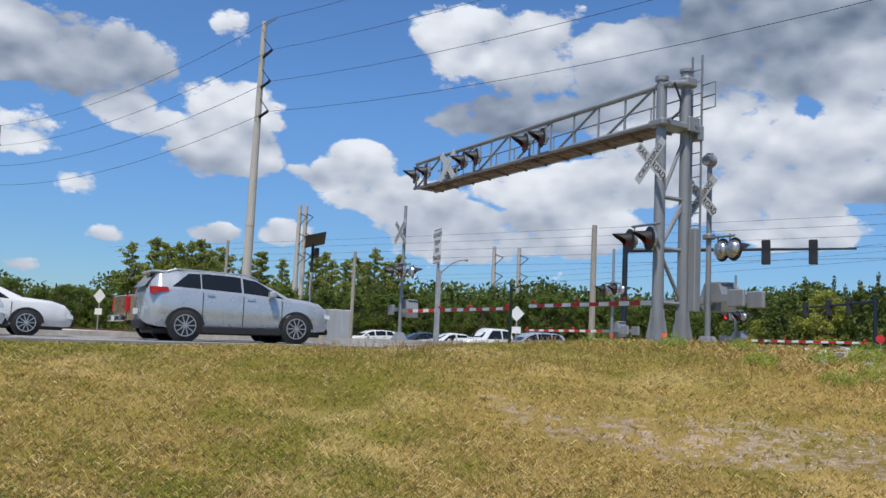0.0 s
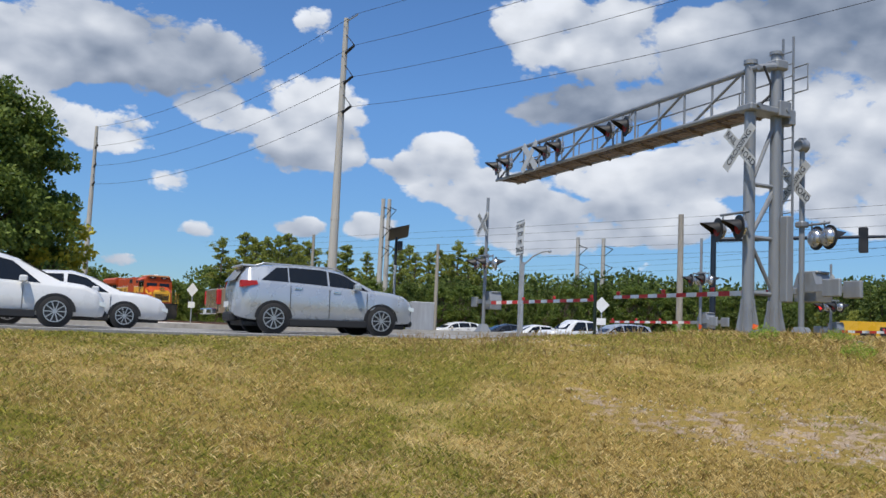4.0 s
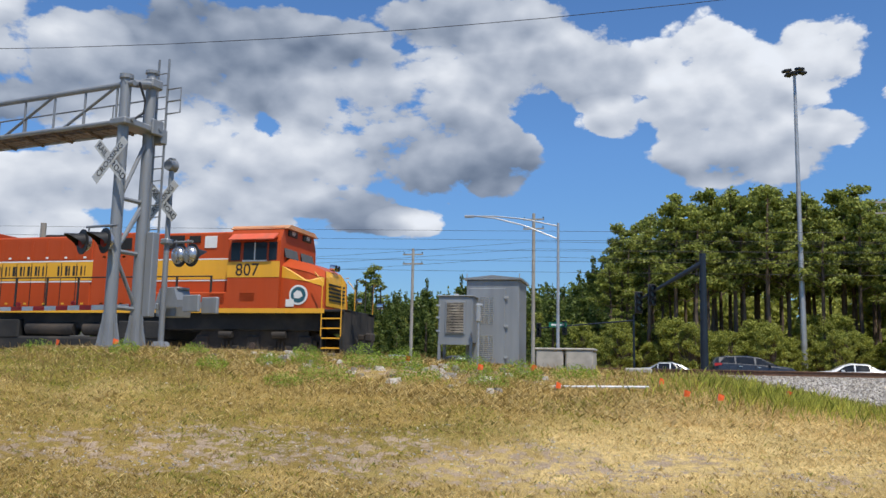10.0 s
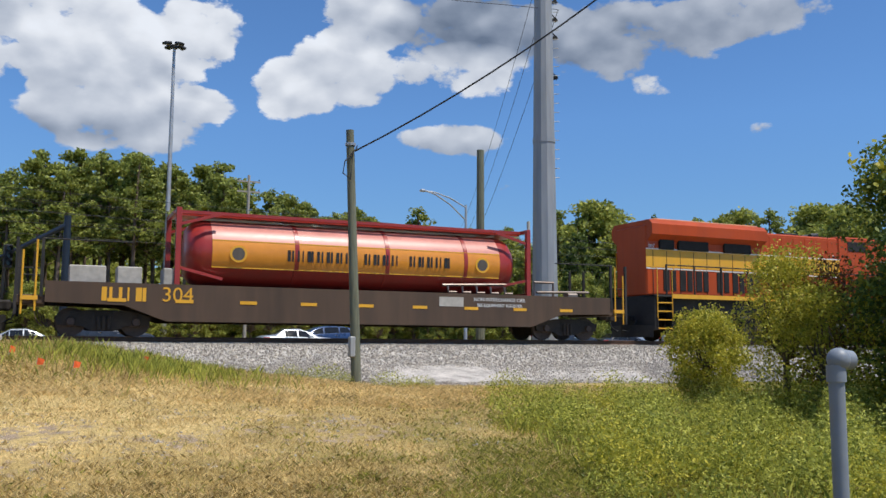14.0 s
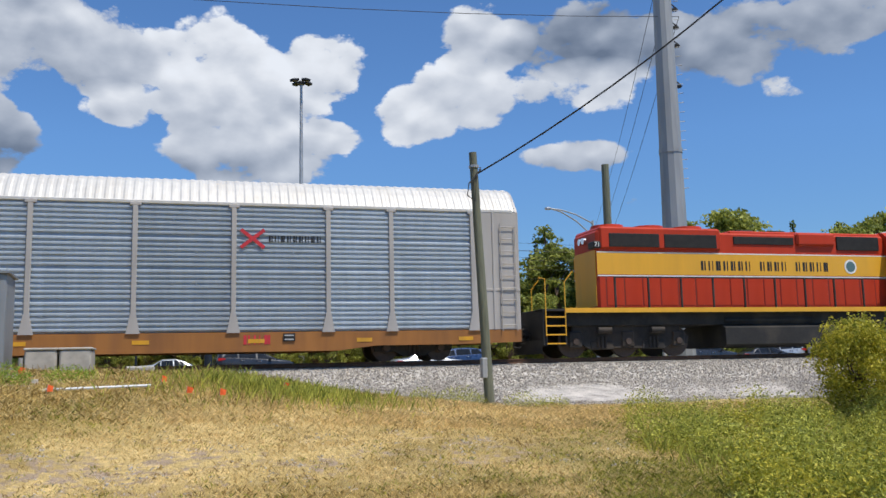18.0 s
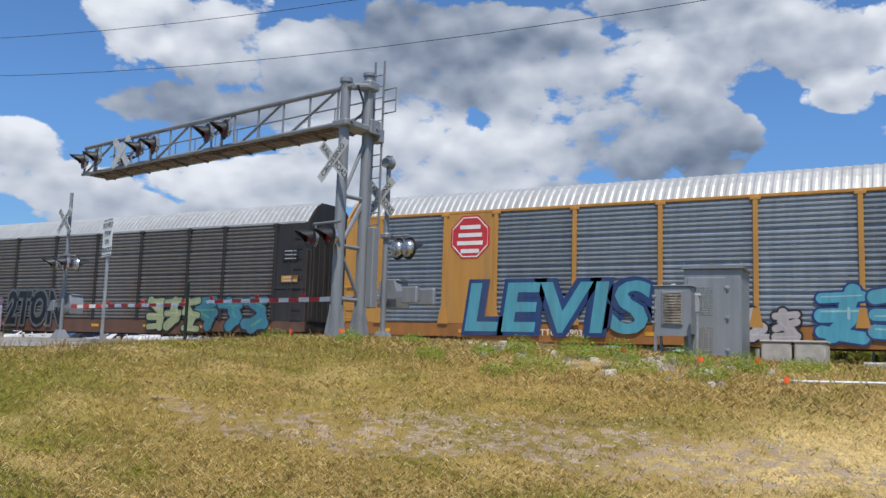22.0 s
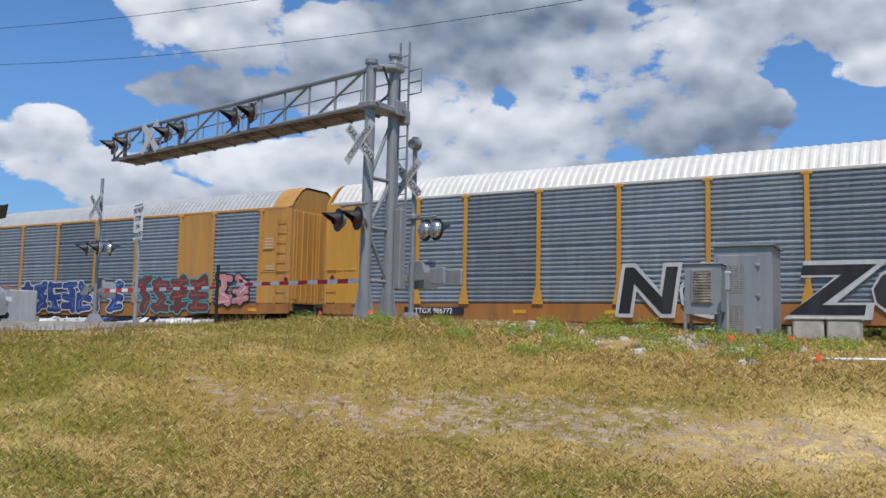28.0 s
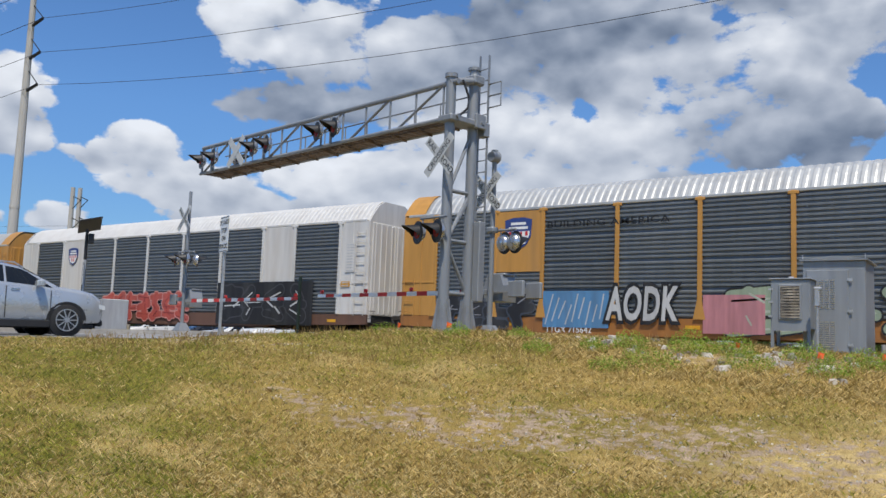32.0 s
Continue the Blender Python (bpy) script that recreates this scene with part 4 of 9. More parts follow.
def scrawl(parent, x0, x1, z0, z1, fill, edge, shine, letters, seed, y=-1.605, name="graffiti", label="spray painted graffiti lettering"):
    """Sprayed blobby letter shapes: an edge, a fill and a few highlights, as thin coats of paint."""
    r = random.Random(seed)
    letters_of = []
    w = (x1 - x0) / letters
    for k in range(letters):
        cx, strokes = x0 + (k + 0.5) * w, []
        pts = [(cx + r.uniform(-0.34, 0.34) * w, z0 + (z1 - z0) * q) for q in (0.16, 0.4, 0.62, 0.86)]
        for a, b in zip(pts, pts[1:]):
            strokes.append((a, b, r.uniform(0.26, 0.4) * w + 0.05))
        for q in (0.18, 0.5, 0.82):
            if r.random() < 0.72:
                zz = z0 + (z1 - z0) * q
                strokes.append(((cx - 0.36 * w, zz + r.uniform(-0.12, 0.12)), (cx + 0.40 * w, zz + r.uniform(-0.14, 0.14)), r.uniform(0.16, 0.28) * w + 0.05))
        letters_of.append(strokes)
    for k, strokes in enumerate(letters_of):
        sh = Mesh()
        for slot, (grow, lift) in enumerate(((0.06, 0.0), (0.0, 0.001), (-1, 0.0018))):
            for (ax, az), (bx, bz), t in strokes:
                dx, dz = bx - ax, bz - az
                ln = math.hypot(dx, dz) or 1
                ux, uz = dx / ln, dz / ln
                if grow < 0:
                    if r.random() < 0.35:
                        continue
                    off = t * r.uniform(-0.3, 0.3)
                    ax, az, bx, bz, t = ax - uz * off, az + ux * off + 0.15 * dz, bx - uz * off, bz + ux * off - 0.15 * dz, t * r.uniform(0.08, 0.2)
                t = t / 2 + max(grow, 0)
                ring = []
                for (px, pz), turn in (((bx, bz), -math.pi / 2), ((ax, az), math.pi / 2)):
                    for j in range(8):
                        a = math.pi * (j + 0.5) / 8 + turn
                        ring.append((px + t * (ux * math.cos(a) - uz * math.sin(a)), pz + t * (uz * math.cos(a) + ux * math.sin(a))))
                sh.add([(px, y - lift - 0.0025 * k - 0.0001 * (len(sh.f) % 7), max(0.42, pz)) for px, pz in ring], [tuple(range(16))[::-1]], slot)
        part(name, sh, (edge, fill, shine), parent, label)


PAINT = {}


def paint(*c):
    if c not in PAINT:
        PAINT[c] = mat("sprayed paint", tuple(0.82 * v for v in c), 0.6, 0.0, 0.14, 8, 0.05, 0.55, tuple(0.45 * v + 0.05 for v in c), streak=True)
    return PAINT[c]


K, W = (0.015, 0.015, 0.018), (0.62, 0.63, 0.64)


def shield(parent, x, z, size, y=-1.60):
    """A red, white and blue shield emblem with plain bars in place of its writing."""
    pts = [(-0.5, 0.42), (-0.2, 0.5), (0.2, 0.5), (0.5, 0.42), (0.47, -0.1), (0.3, -0.38), (0.0, -0.55), (-0.3, -0.38), (-0.47, -0.1)]
    back = Mesh().extrude_y([(x + a * size * 1.08, z + b * size * 1.08) for a, b in pts], y - 0.006, y)
    sh = part("shield", back, SIGN_BLUE, parent, "blue edged shield emblem")
    low = [(-0.46, 0.06), (0.46, 0.06), (0.44, -0.1), (0.28, -0.36), (0.0, -0.5), (-0.28, -0.36), (-0.44, -0.1)]
    part("field", Mesh().extrude_y([(x + a * size, z + b * size) for a, b in low], y - 0.010, y - 0.007), WHITE, sh)
    bars, names = Mesh(), Mesh()
    for k in range(4):
        a = -0.33 + k * 0.22
        bars.box(x + (a - 0.05) * size, x + (a + 0.05) * size, y - 0.014, y - 0.011, z + (-0.46 + 1.1 * abs(a)) * size, z + 0.05 * size)
    part("stripe", bars, SIGN_RED, sh)
    for zz, ww in ((0.33, 0.3), (0.18, 0.38)):
        names.box(x - ww * size, x + ww * size, y - 0.012, y - 0.008, z + (zz - 0.045) * size, z + (zz + 0.045) * size)
    part("name_bar", names, WHITE, sh)


def letter_bars(parent, x0, x1, z, h, mats, y, words, name="lettering", label=""):
    """Plain upright blocks of the size and rhythm of a painted company name."""
    total = sum(words) + len(words) - 1
    w, sh, k = (x1 - x0) / total, Mesh(), 0
    for n in words:
        for _ in range(n):
            a, thin = x0 + k * w, (0.30, 0.20, 0.36, 0.26, 0.32)[k % 5]
            sh.box(a + 0.18 * w, a + (0.18 + thin) * w, y - 0.004, y, z - h / 2, z + h / 2)
            sh.box(a + (0.80 - 0.6 * thin) * w, a + 0.80 * w, y - 0.004, y, z - h / 2, z + h / 2)
            k += 1
        k += 1
    part(name, sh, mats, parent, label)


def autorack(label, post, panel, sill, end, roof, solid=(), seed=0, two_tone=None, hood_end=False, feet=True, plate=()):
    """A covered automobile carrier car with ribbed sides, posts, arched roof, end doors and trucks."""
    car = thing("autorack_car", label, "railway car", group="freight train cars")
    P = {"post": post, "panel": panel, "sill": sill, "end": end, "roof": roof}
    under = Mesh().box(-HALF_L, HALF_L, -1.25, 1.25, 0.62, 0.95, 0.02)
    part("floor", under, CAR_BLACK, car)
    for s in (-1, 1):
        sh = Mesh()
        pts = [(-HALF_L, 0.55), (-11.2, 0.5), (-8.6, 0.5), (-7.4, 0.36), (7.4, 0.36), (8.6, 0.5), (11.2, 0.5), (HALF_L, 0.55), (HALF_L, SILL), (-HALF_L, SILL)]
        sh.extrude_y(pts, min(s * 1.46, s * 1.56), max(s * 1.46, s * 1.56))
        part("side_sill", sh, sill, car)
        part("top_rail", Mesh().box(-HALF_L + 0.2, HALF_L - 0.2, min(s * 1.47, s * 1.57), max(s * 1.47, s * 1.57), EAVE - 0.05, EAVE + 0.06, 0.02), roof if not two_tone else two_tone, car)
        pm = shared(("post", id(post), feet), lambda: post_mesh(post, feet))
        for x in POSTS:
            part("post", pm, None, car, at=pose(x, s * 1.53, 0, 0, 0, 0 if s < 0 else 180))
        xs = POSTS
        for a, b in zip(xs, xs[1:]):
            flip = 0 if s < 0 else 180
            mid = (a + b) / 2
            if any(lo < mid < hi for lo, hi in solid):
                part("solid_panel", Mesh().box(a + 0.05, b - 0.05, s * 1.55 - 0.015, s * 1.55 + 0.015, SILL, EAVE - 0.05, 0.01), post, car, "plain flat steel panel")
            else:
                if s < 0 and any(lo < mid < hi for lo, hi in plate):
                    part("sign_plate", Mesh().box(a + 0.05, b - 0.05, -1.585, -1.565, 2.55, EAVE - 0.08, 0.008), post, car, "plain flat steel plate")
                part("ribbed_panel", ribbed_panel(b - a - 0.1, panel, id(panel)), None, car, at=pose(mid, s * 1.53, 0, 0, 0, flip))
        for e in (-1, 1):
            a, b = sorted((e * 11.8, e * HALF_L))
            sh = Mesh().box(a, b, s * 1.54 - 0.02, s * 1.54 + 0.02, SILL, EAVE - 0.02, 0.015)
            sh.box(e * 12.5 - 0.03, e * 12.5 + 0.03, s * 1.565 - 0.02, s * 1.565 + 0.02, SILL, EAVE - 0.05, 0.01)
            sh.box(a, b, s * 1.56 - 0.02, s * 1.56 + 0.02, 2.2, 2.28, 0.01)
            part("end_panel", sh, end, car)
            sh = Mesh()
            for k in range(9 if e > 0 else 4):
                z = 1.1 + k * 0.4
                sh.tube((e * 12.75, s * 1.62, z), (e * 13.25, s * 1.62, z), 0.014, seg=6)
            for x in (12.75, 13.25):
                sh.tube((e * x, s * 1.62, 0.9), (e * x, s * 1.62, 4.4 if e > 0 else 2.4), 0.016, seg=6)
            part("ladder", sh, end, car)
    part("roof", roof_mesh(roof, id(roof)), None, car)
    for e in (-1, 1):
        ys = [-HALF_W * math.cos(math.pi * k / 14) for k in range(15)]
        sh = Mesh()
        sh.extrude_x([(-HALF_W, SILL - 0.3)] + [(y, arch(y, ROOF - 0.02)) for y in ys] + [(HALF_W, SILL - 0.3)], e * (HALF_L - 0.05) - 0.04, e * (HALF_L - 0.05) + 0.04)
        part("end_frame", sh, end, car)
        for s in (-1, 1):
            d = Mesh()
            d.box(min(e * (HALF_L - 0.01), e * (HALF_L + 0.06)), max(e * (HALF_L - 0.01), e * (HALF_L + 0.06)), min(s * 0.02, s * 1.4), max(s * 0.02, s * 1.4), SILL, 4.75, 0.02)
            for k in range(4):
                y = s * (0.2 + 0.34 * k)
                d.box(min(e * (HALF_L + 0.06), e * (HALF_L + 0.10)), max(e * (HALF_L + 0.06), e * (HALF_L + 0.10)), y - 0.05, y + 0.05, SILL + 0.05, 4.7, 0.02)
            part("end_door", d, end, car)
        if hood_end:
            sh = Mesh()
            v = []
            for x in (HALF_L - 1.0, HALF_L + 0.02):
                v += [(e * x, y * 1.012, arch(y, ROOF) + 0.045) for y in ys]
            sh.add(v, [(i, i + 1, 15 + i + 1, 15 + i) for i in range(14)])
            part("roof_end", sh, end, car)
        truck(car, e * 9.9, 0.42, 1.78, 2, TRUCK_DARK, side=0.98)
        coupler(car, e * 14.25, e)
        for y in (-1.35, 1.35):
            for k in range(3):
                part("grab_iron", Mesh().tube((e * (HALF_L + 0.12), y - 0.2, 0.5 + 0.3 * k), (e * (HALF_L + 0.12), y + 0.2, 0.5 + 0.3 * k), 0.013, seg=6), CAR_BLACK, car)
    reflect = paint(0.85, 0.42, 0.02)
    for k in range(8):
        x = -11.5 + 23 * k / 7
        part("reflector", Mesh().box(x - 0.24, x + 0.24, -1.572, -1.563, 0.62, 0.74), reflect, car)
    return car


def post_mesh(mats, feet):
    sh = Mesh().box(-0.075, 0.075, -0.075, 0.02, SILL, EAVE, 0.012)
    sh.box(-0.16, 0.16, -0.08, 0.0, EAVE - 0.12, EAVE - 0.02, 0.012)
    if feet:
        sh.extrude_y([(-0.2, SILL - 0.02), (0.2, SILL - 0.02), (0.08, SILL + 0.55), (-0.08, SILL + 0.55)], -0.085, -0.03)
    return sh.mesh("post", mats)


def plates(car, items):
    """Small stencilled panels with bars: x, z, width, height, material."""
    for x, z, w, h, m in items:
        p = part("data_panel", Mesh().box(x - w / 2, x + w / 2, -1.596, -1.588, z - h / 2, z + h / 2), m, car, "small stencilled data panel")
        sh = Mesh()
        for k in range(max(2, int(h / 0.12))):
            zz = z - h / 2 + (k + 0.5) * h / max(2, int(h / 0.12))
            sh.box(x - w * 0.38, x + w * 0.38, -1.600, -1.597, zz - 0.018, zz + 0.018)
        part("text_bar", sh, paint(*W) if m is not WHITE else paint(*K), p)


def tag_word(parent, word, x0, x1, z0, z1, fill, edge=None, y=-1.615, bold=0.03, name="graffiti", label=""):
    """A painted word that fills the space, with a wide outline behind it."""
    for grow, color, lift in ((0.075 + 0.03 * (edge is not None and len(word) > 3), edge, 0.0), (bold, fill, 0.006)):
        if color is None:
            continue
        cu = bpy.data.curves.new(name, "FONT")
        cu.body, cu.size, cu.extrude, cu.offset, cu.shear, cu.space_character, cu.resolution_u = word, 1.0, 0.002, grow, 0.12 if edge else 0.0, 1.08, 3
        ob = bpy.data.objects.new(name, cu)
        scene.collection.objects.link(ob)
        me = bpy.data.meshes.new_from_object(ob.evaluated_get(bpy.context.evaluated_depsgraph_get()))
        bpy.data.objects.remove(ob)
        bpy.data.curves.remove(cu)
        co = np.array([v.co[:] for v in me.vertices])
        lo, hi, pad = co.min(0), co.max(0), (0.13 if lift == 0.0 else 0.0)
        sx, sz = (x1 - x0 + 2 * pad) / (hi[0] - lo[0]), (z1 - z0 + 2 * pad) / (hi[1] - lo[1])
        me.transform(Matrix(((sx, 0, 0, x0 - pad - lo[0] * sx), (0, 0, -1, y - lift), (0, sz, 0, z0 - pad - lo[1] * sz), (0, 0, 0, 1))))
        me.materials.clear()
        me.materials.append(color)
        part(name, me, None, parent, label)


def rack_paint(name, c, dirt=0.35, d=(0.2, 0.14, 0.09), rough=0.5):
    return mat(name, c, rough, 0.0, 0.1, 4, 0.08, dirt, d, streak=True)


GALV_PANEL = mat("pale galvanised ribbed sheet", (0.275, 0.31, 0.345), 0.5, 0.25, 0.14, 5, 0.05, 0.4, (0.19, 0.20, 0.21), streak=True, own=0.16)
GREY_PANEL = mat("grey galvanised ribbed sheet", (0.25, 0.27, 0.285), 0.48, 0.3, 0.12, 5, 0.05, 0.35, (0.22, 0.22, 0.22), streak=True, own=0.16)
DARK_PANEL = mat("dulled dark ribbed sheet", (0.155, 0.17, 0.18), 0.5, 0.3, 0.12, 5, 0.05, 0.4, (0.12, 0.11, 0.1), streak=True, own=0.16)
BROWN_PANEL = mat("rust stained ribbed sheet", (0.19, 0.175, 0.16), 0.6, 0.2, 0.14, 5, 0.05, 0.6, (0.13, 0.085, 0.06), streak=True, own=0.16)
ROOF_WHITE = mat("white ribbed roof", (0.60, 0.585, 0.55), 0.5, 0.1, 0.07, 4, 0.05, 0.3, (0.5, 0.46, 0.4))
ROOF_GREY = mat("pale zinc ribbed roof", (0.47, 0.475, 0.46), 0.45, 0.3, 0.08, 4, 0.05, 0.35, (0.36, 0.34, 0.31))
RACK_YELLOW = rack_paint("weathered yellow paint", (0.54, 0.27, 0.035))
RACK_TAN = rack_paint("weathered tan orange paint", (0.50, 0.25, 0.055))
RACK_WHITE = rack_paint("weathered white paint", (0.60, 0.585, 0.555), 0.3, (0.45, 0.36, 0.28))
RACK_PALE = rack_paint("dusty pale grey paint", (0.44, 0.415, 0.39), 0.3, (0.4, 0.33, 0.28))
RACK_BLACK = rack_paint("dull black paint", (0.028, 0.026, 0.026), 0.4, (0.09, 0.065, 0.05), 0.6)
SILL_ORANGE = rack_paint("orange brown sill paint", (0.34, 0.14, 0.032), 0.6, (0.16, 0.07, 0.03))
SILL_RUST = rack_paint("rusty dark sill paint", (0.14, 0.07, 0.045), 0.5, (0.06, 0.04, 0.03))

SILVER_PANEL = mat("bright pale blue ribbed sheet", (0.40, 0.455, 0.51), 0.5, 0.2, 0.1, 5, 0.05, 0.3, (0.3, 0.32, 0.34), streak=True, own=0.16)

racks = []
# pale car with a dark emblem and a red cross
c = autorack("pale grey and silver covered autorack car on an orange sill", RACK_PALE, SILVER_PANEL, SILL_ORANGE, RACK_PALE, ROOF_WHITE)
part("emblem", Mesh().extrude_y([(-6.6, 3.25), (-5.9, 3.25), (-5.75, 3.5), (-5.2, 3.25), (-4.4, 3.25), (-4.5, 3.65), (-5.4, 3.7), (-5.8, 3.78), (-6.4, 3.72)], -1.572, -1.566), BLACK, c, "dark horse shaped emblem")
cross = Mesh()
cross.beam((4.45, -1.60, 3.5), (5.15, -1.60, 4.05), 0.01, 0.11).beam((4.45, -1.603, 4.05), (5.15, -1.603, 3.5), 0.01, 0.11)
part("cross_mark", cross, SIGN_RED, c, "red cross shaped mark")
letter_bars(c, 5.25, 6.9, 3.78, 0.2, BLACK, -1.567, (9,), label="dark company lettering")
plates(c, [(5.9, 0.78, 0.36, 0.24, BLACK), (-6.0, 0.66, 1.9, 0.2, BLACK)])
letter_bars(c, 4.5, 5.4, 0.72, 0.28, SIGN_RED, -1.567, (3,))
racks.append(c)
# yellow car with a shield, purple lettering all along
c = autorack("yellow covered autorack car with silver sides and purple graffiti", RACK_YELLOW, GALV_PANEL, SILL_ORANGE, RACK_YELLOW, ROOF_WHITE, plate=((-9.1, -7.1),), feet=False)
shield(c, -8.1, 3.9, 0.95)
tag_word(c, "BUILDING AMERICA", -8.9, -7.3, 3.2, 3.34, SIGN_RED, None, -1.592, 0.0, "slogan")
for x0, x1, n, sd in ((-11.6, -4.8, 7, 1), (-4.4, 2.4, 7, 2), (2.6, 11.6, 8, 3)):
    scrawl(c, x0, x1, 0.45, 1.95, paint(0.11, 0.022, 0.12), paint(*K) if sd != 2 else paint(0.5, 0.48, 0.5), paint(*W), n, sd)
racks.append(c)
# tan car with red eight-sided signs and sky blue lettering
c = autorack("tan orange covered autorack car with red octagon signs and blue graffiti", RACK_TAN, GALV_PANEL, SILL_ORANGE, RACK_TAN, ROOF_GREY, two_tone=RACK_TAN, solid=((-9.1, -7.1), (7.1, 9.1)))
for x in (-8.1, 8.1):
    sg = part("octagon_sign", Mesh().extrude_y([(x + 0.82 * math.cos(math.pi * (k + 0.5) / 4), 3.95 + 0.82 * math.sin(math.pi * (k + 0.5) / 4)) for k in range(8)], -1.575, -1.567), SIGN_RED, c, "red octagon company sign")
    rim = Mesh()
    for k in range(8):
        a, b = math.pi * (k + 0.5) / 4, math.pi * (k + 1.5) / 4
        rim.beam((x + 0.74 * math.cos(a), -1.578, 3.95 + 0.74 * math.sin(a)), (x + 0.74 * math.cos(b), -1.578, 3.95 + 0.74 * math.sin(b)), 0.004, 0.04)
    for zz, w0 in ((4.3, 0.4), (4.02, 0.46), (3.74, 0.5), (3.46, 0.36)):
        rim.box(x - w0, x + w0, -1.580, -1.576, zz - 0.07, zz + 0.07)
    part("name_bar", rim, WHITE, sg)
tag_word(c, "LEVIS", -8.2, -1.7, 0.66, 2.35, paint(0.10, 0.40, 0.52), paint(0.02, 0.06, 0.2), label="sky blue graffiti word with dark outline")
scrawl(c, -0.4, 2.6, 0.5, 1.5, paint(0.55, 0.5, 0.5), paint(*K), paint(*W), 4, 12)
scrawl(c, 3.0, 11.2, 0.45, 2.2, paint(0.10, 0.42, 0.55), paint(0.02, 0.05, 0.2), paint(0.4, 0.65, 0.72), 6, 13)
lettering("reporting_mark", "TTGX 690320", 0.3, WHITE, c, pose(-4.5, -1.605, 0.66, 90, 0, 0))
racks.append(c)
# black car, rust stained sheets
c = autorack("black covered autorack car with rust stained grey sides", RACK_BLACK, BROWN_PANEL, SILL_RUST, RACK_BLACK, ROOF_GREY, feet=False)
part("logo_panel", Mesh().box(-8.95, -7.25, -1.60, -1.575, 3.05, 3.95), RACK_BLACK, c, "black logo panel")
logo = Mesh()
logo.path([(-7.95 - 0.35, -1.605, 3.75), (-8.6, -1.605, 3.75), (-8.75, -1.605, 3.5), (-8.6, -1.605, 3.28), (-8.2, -1.605, 3.28), (-8.15, -1.605, 3.72), (-7.75, -1.605, 3.28), (-7.5, -1.605, 3.72)], 0.055, 6)
part("logo", logo, WHITE, c, "white looped logo")
scrawl(c, -11.0, -5.0, 0.5, 1.9, paint(0.2, 0.16, 0.19), paint(0.25, 0.1, 0.3), paint(0.42, 0.4, 0.42), 5, 21)
tag_word(c, "2TON", -4.65, -0.5, 0.66, 2.25, paint(*K), paint(0.13, 0.15, 0.17), label="bold black graffiti word")
scrawl(c, 4.9, 8.0, 0.45, 1.95, paint(0.38, 0.44, 0.25), paint(0.02, 0.04, 0.05), paint(0.5, 0.55, 0.35), 3, 23)
scrawl(c, 7.6, 11.6, 0.5, 1.9, paint(0.05, 0.22, 0.30), paint(0.03, 0.03, 0.05), paint(0.1, 0.35, 0.25), 3, 24)
lettering("reporting_mark", "712548", 0.32, WHITE, c, pose(-7.6, -1.605, 0.72, 90, 0, 0))
plates(c, [(12.6, 3.55, 0.75, 0.45, BLACK), (12.6, 2.6, 0.8, 0.26, RACK_YELLOW)])
racks.append(c)
# yellow car with grey stained sides and a large shield
c = autorack("yellow covered autorack car with dulled grey sides and white graffiti", RACK_YELLOW, BROWN_PANEL, SILL_ORANGE, RACK_YELLOW, ROOF_WHITE, plate=((-9.1, -7.1),))
shield(c, -8.1, 3.85, 1.35)
scrawl(c, -11.4, -5.2, 0.5, 2.1, paint(0.6, 0.58, 0.52), paint(*K), paint(0.3, 0.05, 0.05), 5, 31)
scrawl(c, 2.0, 8.5, 0.5, 1.9, paint(0.42, 0.48, 0.56), paint(0.05, 0.05, 0.08), paint(*W), 6, 32)
scrawl(c, -4.6, 1.6, 0.5, 1.8, paint(0.25, 0.28, 0.2), paint(0.06, 0.06, 0.06), paint(0.5, 0.5, 0.45), 5, 33)
plates(c, [(12.6, 3.4, 0.6, 0.8, RACK_YELLOW), (12.7, 2.4, 0.6, 0.22, RACK_YELLOW)])
racks.append(c)
# silver sided car with half yellow posts and black lettering
c = autorack("silver sided covered autorack car with yellow posts and black graffiti", RACK_YELLOW, GALV_PANEL, SILL_ORANGE, RACK_YELLOW, ROOF_WHITE)
tag_word(c, "NO", -1.4, 2.6, 0.62, 2.12, paint(*K), paint(*W), label="bold black graffiti letters with white outline")
tag_word(c, "ZO", 3.7, 8.2, 0.62, 2.08, paint(*K), paint(*W), label="bold black graffiti letters with white outline")
part("number_board", Mesh().box(-9.6, -7.1, -1.58, -1.566, 0.54, 0.82), BLACK, c, "black number board")
lettering("reporting_mark", "TTGX 986772", 0.27, WHITE, c, pose(-8.35, -1.586, 0.68, 90, 0, 0))
plates(c, [(12.6, 2.75, 0.5, 0.26, RACK_YELLOW), (12.6, 3.6, 0.5, 0.3, RACK_YELLOW)])
racks.append(c)
# orange tan car with flat panels and many colours of lettering
c = autorack("orange tan covered autorack car with flat panels and mixed graffiti", RACK_TAN, GALV_PANEL, SILL_ORANGE, RACK_TAN, ROOF_GREY, two_tone=RACK_TAN, solid=((-9.1, -7.1), (7.1, 9.1)), hood_end=True, feet=False)
logo = Mesh().path([(-8.05, -1.575, 3.85), (-8.5, -1.575, 3.85), (-8.65, -1.575, 3.65), (-8.5, -1.575, 3.45), (-8.15, -1.575, 3.45), (-8.1, -1.575, 3.82), (-7.75, -1.575, 3.45), (-7.5, -1.575, 3.82)], 0.05, 6)
part("logo", logo, SIGN_RED, c, "red looped logo")
scrawl(c, -10.8, -4.4, 0.5, 1.75, paint(0.28, 0.20, 0.17), paint(0.5, 0.14, 0.1), paint(0.5, 0.42, 0.35), 6, 51)
